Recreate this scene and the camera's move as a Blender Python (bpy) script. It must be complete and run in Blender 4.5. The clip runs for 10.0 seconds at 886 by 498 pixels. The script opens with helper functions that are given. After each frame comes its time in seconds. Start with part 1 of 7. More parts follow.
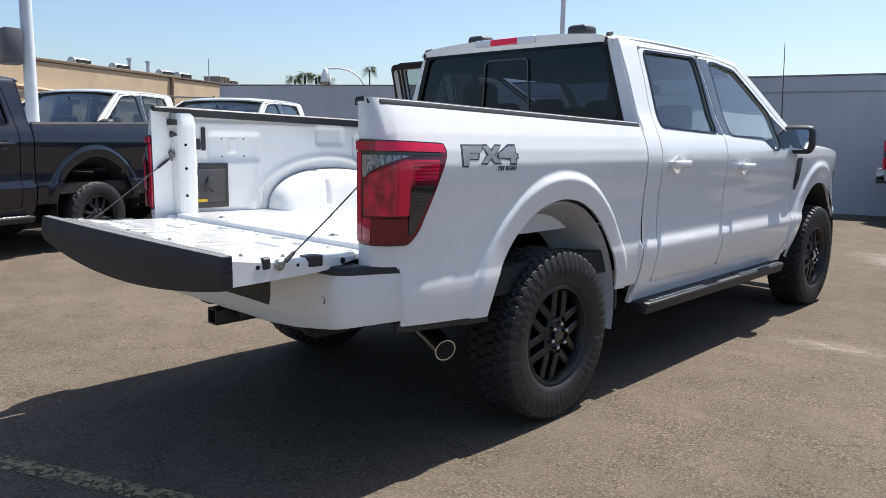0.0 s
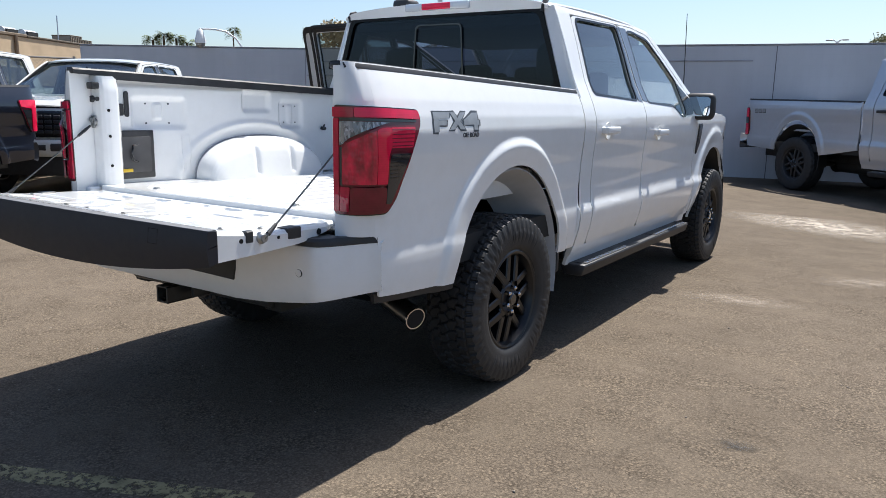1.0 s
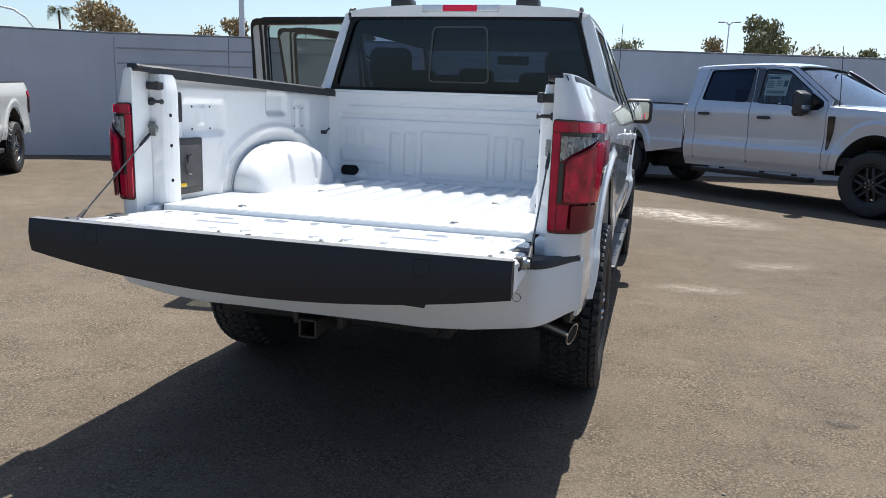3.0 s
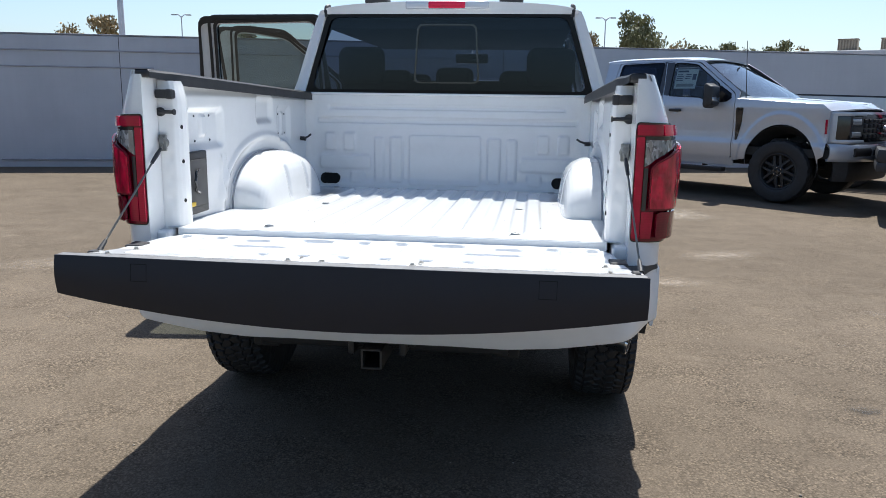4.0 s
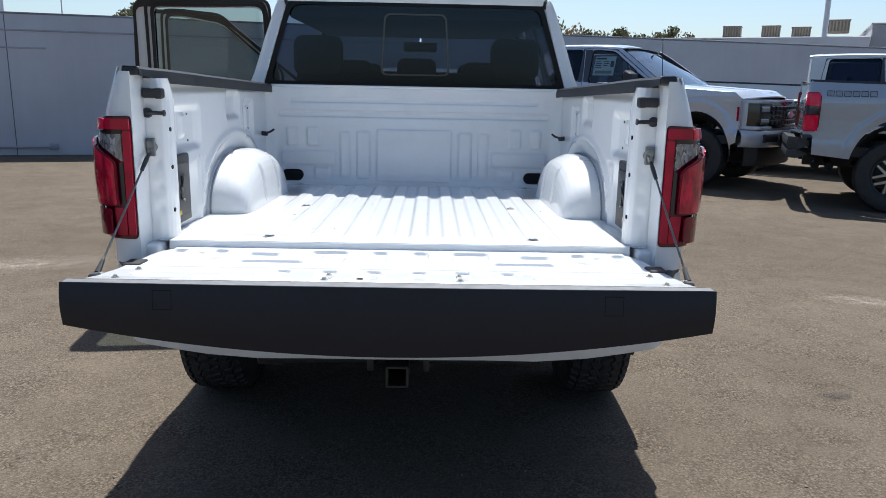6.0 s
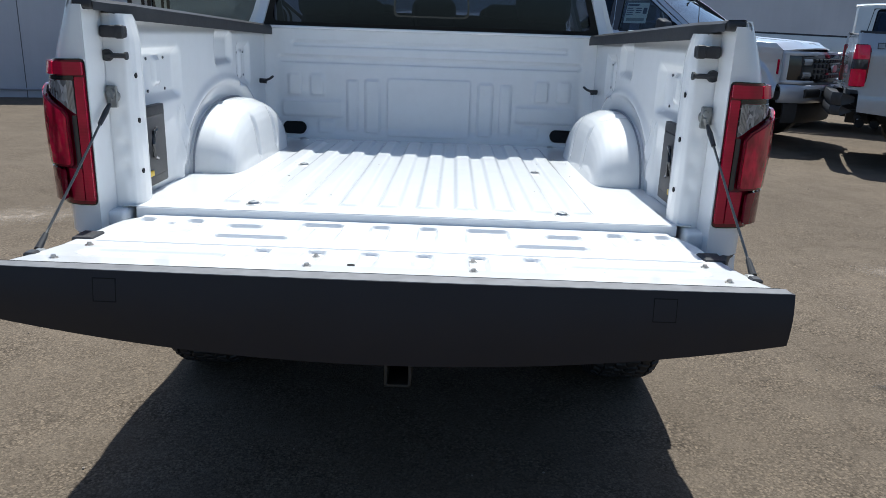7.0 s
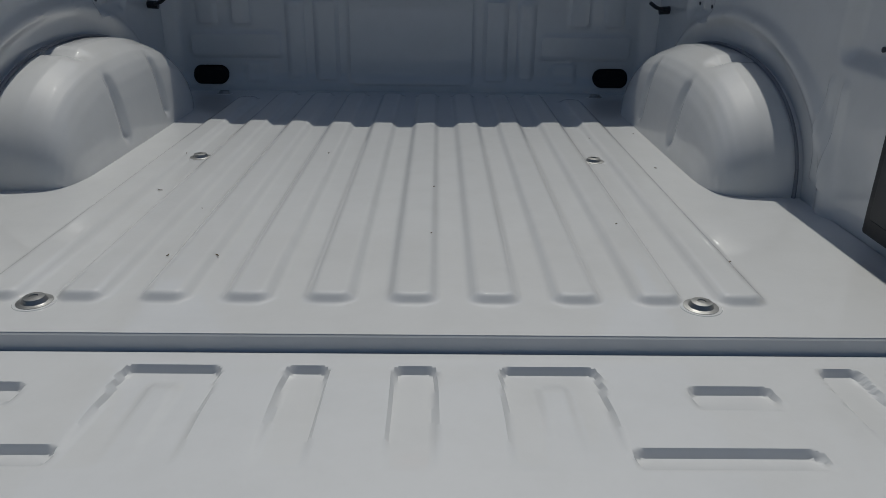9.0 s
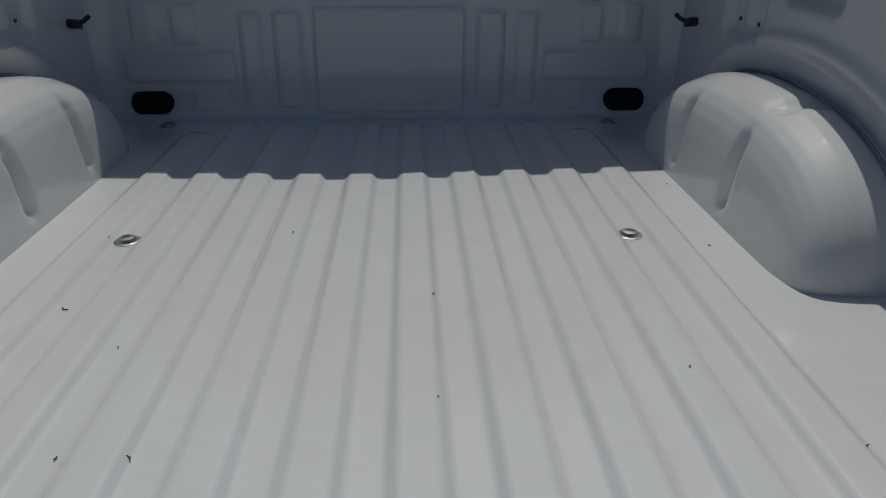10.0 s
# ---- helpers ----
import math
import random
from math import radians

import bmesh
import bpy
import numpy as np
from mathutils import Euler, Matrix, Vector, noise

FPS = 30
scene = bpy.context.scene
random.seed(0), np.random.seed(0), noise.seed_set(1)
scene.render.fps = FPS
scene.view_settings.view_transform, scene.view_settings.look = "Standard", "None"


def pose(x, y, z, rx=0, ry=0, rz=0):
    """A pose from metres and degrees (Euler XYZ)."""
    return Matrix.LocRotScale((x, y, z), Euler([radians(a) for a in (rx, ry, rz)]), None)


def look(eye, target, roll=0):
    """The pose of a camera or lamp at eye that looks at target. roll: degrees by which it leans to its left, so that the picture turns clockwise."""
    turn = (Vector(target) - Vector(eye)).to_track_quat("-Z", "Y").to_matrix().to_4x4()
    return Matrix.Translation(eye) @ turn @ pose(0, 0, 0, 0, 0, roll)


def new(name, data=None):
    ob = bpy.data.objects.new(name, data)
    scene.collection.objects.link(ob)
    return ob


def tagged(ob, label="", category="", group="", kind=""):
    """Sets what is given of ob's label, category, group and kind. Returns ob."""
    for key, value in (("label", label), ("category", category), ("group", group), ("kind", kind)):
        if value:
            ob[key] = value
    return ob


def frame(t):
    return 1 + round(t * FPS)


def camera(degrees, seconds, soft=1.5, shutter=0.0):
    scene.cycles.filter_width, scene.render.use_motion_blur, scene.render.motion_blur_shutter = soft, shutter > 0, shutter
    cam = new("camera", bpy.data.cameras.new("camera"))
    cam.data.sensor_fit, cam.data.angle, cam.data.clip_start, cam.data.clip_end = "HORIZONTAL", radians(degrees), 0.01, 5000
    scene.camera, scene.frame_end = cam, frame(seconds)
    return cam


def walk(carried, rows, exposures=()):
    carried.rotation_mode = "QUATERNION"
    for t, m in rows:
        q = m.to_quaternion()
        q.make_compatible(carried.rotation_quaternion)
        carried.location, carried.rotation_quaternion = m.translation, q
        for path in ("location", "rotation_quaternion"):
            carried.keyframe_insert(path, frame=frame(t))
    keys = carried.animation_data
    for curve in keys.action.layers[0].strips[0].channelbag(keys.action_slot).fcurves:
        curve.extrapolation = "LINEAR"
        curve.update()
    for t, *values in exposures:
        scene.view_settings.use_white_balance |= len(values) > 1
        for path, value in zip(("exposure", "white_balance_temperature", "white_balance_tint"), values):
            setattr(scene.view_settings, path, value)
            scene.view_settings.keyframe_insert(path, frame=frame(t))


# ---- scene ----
cam = camera(61.8, 10.0, 0.55)
PATH = [
    (0, (2.96, -1.843, 1.344), (1.595, -0.412, 1.048), 0.8),
    (0.5, (2.849, -1.939, 1.337), (1.57, -0.444, 0.977), 0.3),
    (1, (2.641, -2.076, 1.341), (1.554, -0.441, 0.961), 1.0),
    (1.5, (2.309, -2.216, 1.351), (1.299, -0.52, 1.03), 2.2),
    (2, (1.957, -2.417, 1.352), (1.151, -0.636, 0.931), 2.7),
    (2.2, (1.809, -2.448, 1.341), (1.074, -0.639, 0.905), 2.5),
    (3.3, (0.962, -2.64, 1.385), (0.527, -0.724, 1.01), 1.7),
    (3.5, (0.832, -2.637, 1.384), (0.472, -0.708, 0.999), 1.4),
    (4, (0.513, -2.536, 1.39), (0.28, -0.588, 1.003), 0.8),
    (4.5, (0.225, -2.487, 1.404), (0.194, -0.527, 1.009), 1.5),
    (5, (0.116, -2.466, 1.443), (0.174, -0.508, 1.038), 1.0),
    (5.5, (0.101, -2.454, 1.448), (0.152, -0.497, 1.037), 0.8),
    (5.7, (0.097, -2.449, 1.45), (0.139, -0.494, 1.032), 0.9),
    (6.8, (0.114, -2.163, 1.434), (0.131, -0.232, 0.916), 1.8),
    (7, (0.122, -2.042, 1.436), (0.11, -0.123, 0.874), 2.0),
    (7.5, (0.093, -1.749, 1.421), (0.119, 0.151, 0.796), 2.2),
    (8, (0.069, -1.481, 1.42), (0.118, 0.386, 0.704), 1.1),
    (8.5, (0.128, -1.13, 1.42), (0.096, 0.727, 0.679), -0.1),
    (9, (0.091, -0.805, 1.399), (0.109, 1.033, 0.612), 0.7),
    (9.5, (0.031, -0.495, 1.43), (0.193, 1.333, 0.636), 1.8),
    (10, (0.054, -0.373, 1.47), (0.137, 1.435, 0.618), 0.2),
]
EXPOSURES = [(0, 0.74, 6080, 9), (4.0, 0.76, 5950, 7), (5.0, 0.63, 5900, 7), (5.7, 0.55, 5860, 7), (7.0, 0.42, 5740, 5), (8.0, -0.22, 5830, 4), (8.2, -0.43, 5880, 3.5), (8.5, -0.85, 5900, 2), (9.0, -1.52, 6120, 6), (10.0, -1.62, 6120, 6)]
walk(cam, [(t, look(eye, target, roll)) for t, eye, target, roll in PATH], EXPOSURES)

# ---------------------------------------------------------------- light
SUN_UP = 61.6
SUN_SIDE = 4.6
world = bpy.data.worlds.new("sky")
scene.world = world
world.use_nodes = True
wn = world.node_tree
sky = wn.nodes.new("ShaderNodeTexSky")
sky.sky_type = "NISHITA"
sky.sun_disc = False
sky.sun_elevation = radians(SUN_UP)
sky.sun_rotation = radians(SUN_SIDE)
sky.altitude = 300
sky.dust_density = 1.8
sky.ozone_density = 1.5
wn.nodes["Background"].inputs["Strength"].default_value = 0.092
wn.links.new(sky.outputs["Color"], wn.nodes["Background"].inputs["Color"])
sun_data = bpy.data.lights.new("sun", "SUN")
sun_data.energy = 5.0
sun_data.angle = radians(0.53)
sun_data.color = (1.0, 0.925, 0.825)
sun = new("sun", sun_data)
sun.matrix_world = look((20 * math.cos(radians(SUN_UP)) * math.sin(radians(SUN_SIDE)), 20 * math.cos(radians(SUN_UP)) * math.cos(radians(SUN_SIDE)), 20 * math.sin(radians(SUN_UP))), (0, 0, 0))


# ---------------------------------------------------------------- materials
def mat(name, color, rough=0.5, metal=0.0, coat=0.0, spec=0.5):
    m = bpy.data.materials.new(name)
    m.use_nodes = True
    b = m.node_tree.nodes["Principled BSDF"]
    b.inputs["Base Color"].default_value = (*color, 1)
    b.inputs["Roughness"].default_value = rough
    b.inputs["Metallic"].default_value = metal
    b.inputs["Coat Weight"].default_value = coat
    b.inputs["Coat Roughness"].default_value = 0.03
    b.inputs["Specular IOR Level"].default_value = spec
    return m


def node(m, kind, **values):
    n = m.node_tree.nodes.new(kind)
    for k, v in values.items():
        n.inputs[k].default_value = v
    return n


def coords(m, scale=(1, 1, 1)):
    c = m.node_tree.nodes.new("ShaderNodeTexCoord")
    p = m.node_tree.nodes.new("ShaderNodeMapping")
    p.inputs["Scale"].default_value = scale
    m.node_tree.links.new(c.outputs["Object"], p.inputs["Vector"])
    return p.outputs["Vector"]


def ramp(m, fac, stops):
    r = m.node_tree.nodes.new("ShaderNodeValToRGB")
    while len(r.color_ramp.elements) < len(stops):
        r.color_ramp.elements.new(0.5)
    for e, (at, c) in zip(r.color_ramp.elements, stops):
        e.position = at
        e.color = (*c, 1)
    m.node_tree.links.new(fac, r.inputs["Fac"])
    return r.outputs["Color"]


def mixcol(m, fac, a, b, mode="MIX"):
    n = m.node_tree.nodes.new("ShaderNodeMix")
    n.data_type = "RGBA"
    n.blend_type = mode
    for sock, v in ((n.inputs[0], fac), (n.inputs[6], a), (n.inputs[7], b)):
        if isinstance(v, (int, float)):
            sock.default_value = v
        elif isinstance(v, tuple):
            sock.default_value = (*v, 1)
        else:
            m.node_tree.links.new(v, sock)
    return n.outputs[2]


def noise_of(m, vec, scale, detail=4, rough=0.55):
    n = node(m, "ShaderNodeTexNoise", Scale=scale, Detail=detail, Roughness=rough)
    m.node_tree.links.new(vec, n.inputs["Vector"])
    return n.outputs["Fac"]


def bump(m, height, strength, distance):
    n = node(m, "ShaderNodeBump", Strength=strength, Distance=distance)
    m.node_tree.links.new(height, n.inputs["Height"])
    m.node_tree.links.new(n.outputs["Normal"], m.node_tree.nodes["Principled BSDF"].inputs["Normal"])


def set_in(m, name, sock):
    m.node_tree.links.new(sock, m.node_tree.nodes["Principled BSDF"].inputs[name])


def worn(name, color, rough, scale=6.0, amount=0.18, metal=0.0, coat=0.0, grain=0.0, gscale=300.0, gdist=0.0006):
    """A surface with soft blotches in colour and gloss, and a fine grain."""
    m = mat(name, color, rough, metal, coat)
    v = coords(m)
    f = noise_of(m, v, scale, 6)
    lo = tuple(max(0, c * (1 - amount)) for c in color)
    hi = tuple(min(1, c * (1 + amount)) for c in color)
    set_in(m, "Base Color", ramp(m, f, [(0.3, lo), (0.7, hi)]))
    r = node(m, "ShaderNodeMapRange")
    r.inputs["To Min"].default_value = max(0.02, rough - 0.08)
    r.inputs["To Max"].default_value = min(1, rough + 0.08)
    m.node_tree.links.new(noise_of(m, v, scale * 4, 5), r.inputs["Value"])
    set_in(m, "Roughness", r.outputs["Result"])
    if grain:
        bump(m, noise_of(m, v, gscale, 3), grain, gdist)
    return m


def paint(name, color, metal=0.0, rough=0.5, flake=0.0):
    """Car paint: a base under clear coat, with faint dust and orange peel."""
    m = mat(name, color, rough, metal, 1.0)
    b = m.node_tree.nodes["Principled BSDF"]
    b.inputs["Coat Roughness"].default_value = 0.02
    b.inputs["Specular IOR Level"].default_value = 0.25
    v = coords(m)
    f = noise_of(m, v, 2.2, 5)
    c = ramp(m, f, [(0.25, tuple(k * 0.955 for k in color)), (0.75, color)])
    dust = ramp(m, noise_of(m, v, 13.0, 8, 0.68), [(0.34, (0.968, 0.968, 0.965)), (0.56, (1, 1, 1))])
    set_in(m, "Base Color", mixcol(m, 1.0, c, dust, "MULTIPLY"))
    if flake:
        w = node(m, "ShaderNodeTexVoronoi", Scale=900.0)
        m.node_tree.links.new(v, w.inputs["Vector"])
        bump(m, w.outputs["Distance"], flake, 0.0004)
    n = node(m, "ShaderNodeBump", Strength=0.03, Distance=0.002)
    m.node_tree.links.new(noise_of(m, v, 45.0, 2), n.inputs["Height"])
    m.node_tree.links.new(n.outputs["Normal"], b.inputs["Coat Normal"])
    return m


def glass(name, tint, gloss=0.06, rough=0.0, sheen=(0.95, 0.97, 1.0)):
    """Thin car glass: tinted see-through with a mirror sheen that grows towards grazing angles."""
    m = bpy.data.materials.new(name)
    m.use_nodes = True
    t = m.node_tree
    t.nodes.clear()
    out = t.nodes.new("ShaderNodeOutputMaterial")
    tr = t.nodes.new("ShaderNodeBsdfTransparent")
    tr.inputs["Color"].default_value = (*tint, 1)
    gl = t.nodes.new("ShaderNodeBsdfGlossy")
    gl.inputs["Roughness"].default_value = rough
    gl.inputs["Color"].default_value = (*sheen, 1)
    # mirror share by Schlick: the same from both sides of the pane
    fr = t.nodes.new("ShaderNodeLayerWeight")
    fr.inputs["Blend"].default_value = 0.5
    pw = t.nodes.new("ShaderNodeMath")
    pw.operation = "POWER"
    pw.inputs[1].default_value = 4.0
    t.links.new(fr.outputs["Facing"], pw.inputs[0])
    sc = t.nodes.new("ShaderNodeMath")
    sc.operation = "MULTIPLY_ADD"
    sc.inputs[1].default_value = 1 - gloss
    sc.inputs[2].default_value = gloss
    t.links.new(pw.outputs[0], sc.inputs[0])
    mx = t.nodes.new("ShaderNodeMixShader")
    t.links.new(sc.outputs[0], mx.inputs[0])
    t.links.new(tr.outputs[0], mx.inputs[1])
    t.links.new(gl.outputs[0], mx.inputs[2])
    t.links.new(mx.outputs[0], out.inputs[0])
    return m


def lens_red(name, a, b):
    """Moulded red lamp plastic with faint reflector facets under a clear skin."""
    m = mat(name, a, 0.25, 0.0, 1.0, 0.1)
    m.node_tree.nodes["Principled BSDF"].inputs["Coat Roughness"].default_value = 0.02
    v = coords(m)
    w = node(m, "ShaderNodeTexWave", Scale=38.0, Distortion=0.6)
    w.bands_direction = "Z"
    m.node_tree.links.new(v, w.inputs["Vector"])
    big = noise_of(m, v, 16.0, 3)
    k = mixcol(m, 0.93, w.outputs["Color"], big)
    set_in(m, "Base Color", ramp(m, k, [(0.30, a), (0.70, b)]))
    return m


def faceted(name, a, b):
    """Red lamp plastic over small reflector cells."""
    m = mat(name, a, 0.2, 0.0, 1.0, 0.3)
    v = coords(m)
    w = node(m, "ShaderNodeTexVoronoi", Scale=60.0, Randomness=0.9)
    w.feature = "SMOOTH_F1"
    m.node_tree.links.new(v, w.inputs["Vector"])
    set_in(m, "Base Color", ramp(m, noise_of(m, coords(m, (1, 1, 0.35)), 30.0, 3), [(0.35, a), (0.65, b)]))
    bump(m, w.outputs["Distance"], 0.35, 0.008)
    return m


def reflector(name):
    """Clear lamp plastic over a crazed silver reflector."""
    m = mat(name, (0.2, 0.2, 0.21), 0.25, 0.3, 1.0)
    v = coords(m, (1, 1, 0.45))
    w = node(m, "ShaderNodeTexVoronoi", Scale=130.0)
    m.node_tree.links.new(v, w.inputs["Vector"])
    set_in(m, "Base Color", ramp(m, w.outputs["Color"], [(0.15, (0.07, 0.07, 0.075)), (0.5, (0.20, 0.20, 0.21)), (0.85, (0.42, 0.42, 0.44))]))
    bump(m, w.outputs["Distance"], 0.4, 0.004)
    return m


def asphalt():
    m = mat("asphalt", (0.15, 0.13, 0.11), 0.92, spec=0.12)
    v = coords(m)
    big = noise_of(m, v, 0.35, 6, 0.6)
    mid = noise_of(m, v, 2.6, 7, 0.65)
    fine = noise_of(m, v, 95.0, 3, 0.7)
    stones = node(m, "ShaderNodeTexVoronoi", Scale=150.0)
    m.node_tree.links.new(v, stones.inputs["Vector"])
    base = ramp(m, big, [(0.3, (0.119, 0.096, 0.072)), (0.52, (0.142, 0.115, 0.087)), (0.72, (0.169, 0.137, 0.105))])
    base = mixcol(m, 0.55, base, ramp(m, mid, [(0.28, (0.38, 0.37, 0.36)), (0.5, (0.5, 0.5, 0.5)), (0.75, (0.62, 0.61, 0.59))]), "OVERLAY")
    base = mixcol(m, 0.45, base, ramp(m, fine, [(0.30, (0.22, 0.22, 0.22)), (0.5, (0.5, 0.5, 0.5)), (0.72, (0.80, 0.78, 0.75))]), "OVERLAY")
    # worn clusters where the binder is gone and dark pits show between the stones
    where = ramp(m, noise_of(m, coords(m, (1.0, 1.5, 1)), 2.3, 7, 0.7), [(0.36, (0.12, 0.12, 0.12)), (0.66, (0.72, 0.72, 0.72))])
    cell = node(m, "ShaderNodeTexVoronoi", Scale=105.0)
    m.node_tree.links.new(v, cell.inputs["Vector"])
    tone = ramp(m, cell.outputs["Color"], [(0.10, (0.10, 0.095, 0.09)), (0.42, (0.46, 0.46, 0.46)), (0.60, (0.56, 0.55, 0.54)), (0.92, (0.93, 0.91, 0.87))])
    gaps = ramp(m, cell.outputs["Distance"], [(0.42, (1, 1, 1)), (0.75, (0.36, 0.35, 0.34))])
    stony = mixcol(m, 1.0, mixcol(m, 1.0, base, tone, "OVERLAY"), gaps, "MULTIPLY")
    base = mixcol(m, where, base, stony)
    pits = ramp(m, noise_of(m, v, 52.0, 4, 0.75), [(0.33, (0.22, 0.21, 0.20)), (0.42, (1, 1, 1))])
    base = mixcol(m, 0.5, base, pits, "MULTIPLY")
    # old oil drips and pale worn spots
    oil = ramp(m, noise_of(m, v, 1.15, 3, 0.5), [(0.70, (1, 1, 1)), (0.76, (0.6, 0.58, 0.57))])
    base = mixcol(m, 0.8, base, oil, "MULTIPLY")
    pale = ramp(m, noise_of(m, coords(m, (1.0, 2.2, 1)), 0.9, 8, 0.7), [(0.63, (0, 0, 0)), (0.74, (1, 1, 1))])
    k = node(m, "ShaderNodeMath")
    k.operation = "MULTIPLY"
    k.inputs[1].default_value = 0.30
    m.node_tree.links.new(pale, k.inputs[0])
    base = mixcol(m, k.outputs[0], base, (0.34, 0.28, 0.22))
    # hairline cracks
    w = node(m, "ShaderNodeTexVoronoi", Scale=0.55)
    w.feature = "DISTANCE_TO_EDGE"
    warp = node(m, "ShaderNodeTexNoise", Scale=2.5, Detail=6.0)
    m.node_tree.links.new(v, warp.inputs["Vector"])
    add = m.node_tree.nodes.new("ShaderNodeMixRGB")
    add.inputs[0].default_value = 0.25
    m.node_tree.links.new(v, add.inputs[1])
    m.node_tree.links.new(warp.outputs["Color"], add.inputs[2])
    m.node_tree.links.new(add.outputs[0], w.inputs["Vector"])
    crack = ramp(m, w.outputs["Distance"], [(0.0, (0.72, 0.71, 0.7)), (0.006, (1, 1, 1))])
    base = mixcol(m, 0.5, base, crack, "MULTIPLY")
    set_in(m, "Base Color", base)
    hh = mixcol(m, 0.5, fine, stones.outputs["Distance"])
    bump(m, hh, 0.7, 0.007)
    return m


def wall_paint():
    """Grey painted blockwork with faint courses, roller marks and rain streaks."""
    m = mat("wall_paint", (0.3, 0.31, 0.34), 0.75)
    v = coords(m)
    streak = noise_of(m, coords(m, (2.5, 2.5, 0.15)), 2.0, 6, 0.6)
    blot = noise_of(m, v, 0.7, 6, 0.6)
    c = ramp(m, blot, [(0.3, (0.43, 0.44, 0.475)), (0.7, (0.50, 0.51, 0.545))])
    c = mixcol(m, 0.16, c, ramp(m, streak, [(0.3, (0.40, 0.40, 0.40)), (0.7, (0.58, 0.58, 0.58))]), "OVERLAY")
    br = node(m, "ShaderNodeTexBrick", Scale=1.0)
    br.inputs["Brick Width"].default_value = 0.4
    br.inputs["Row Height"].default_value = 0.2
    br.inputs["Mortar Size"].default_value = 0.006
    br.inputs["Color1"].default_value = (0.52, 0.52, 0.52, 1)
    br.inputs["Color2"].default_value = (0.49, 0.49, 0.49, 1)
    br.inputs["Mortar"].default_value = (0.43, 0.43, 0.43, 1)
    swap = node(m, "ShaderNodeMapping")
    swap.inputs["Rotation"].default_value = (radians(90), 0, 0)
    m.node_tree.links.new(v, swap.inputs["Vector"])
    m.node_tree.links.new(swap.outputs[0], br.inputs["Vector"])
    c = mixcol(m, 0.12, c, br.outputs["Color"], "OVERLAY")
    set_in(m, "Base Color", c)
    bump(m, mixcol(m, 0.3, noise_of(m, v, 60, 3), br.outputs["Color"]), 0.3, 0.004)
    return m


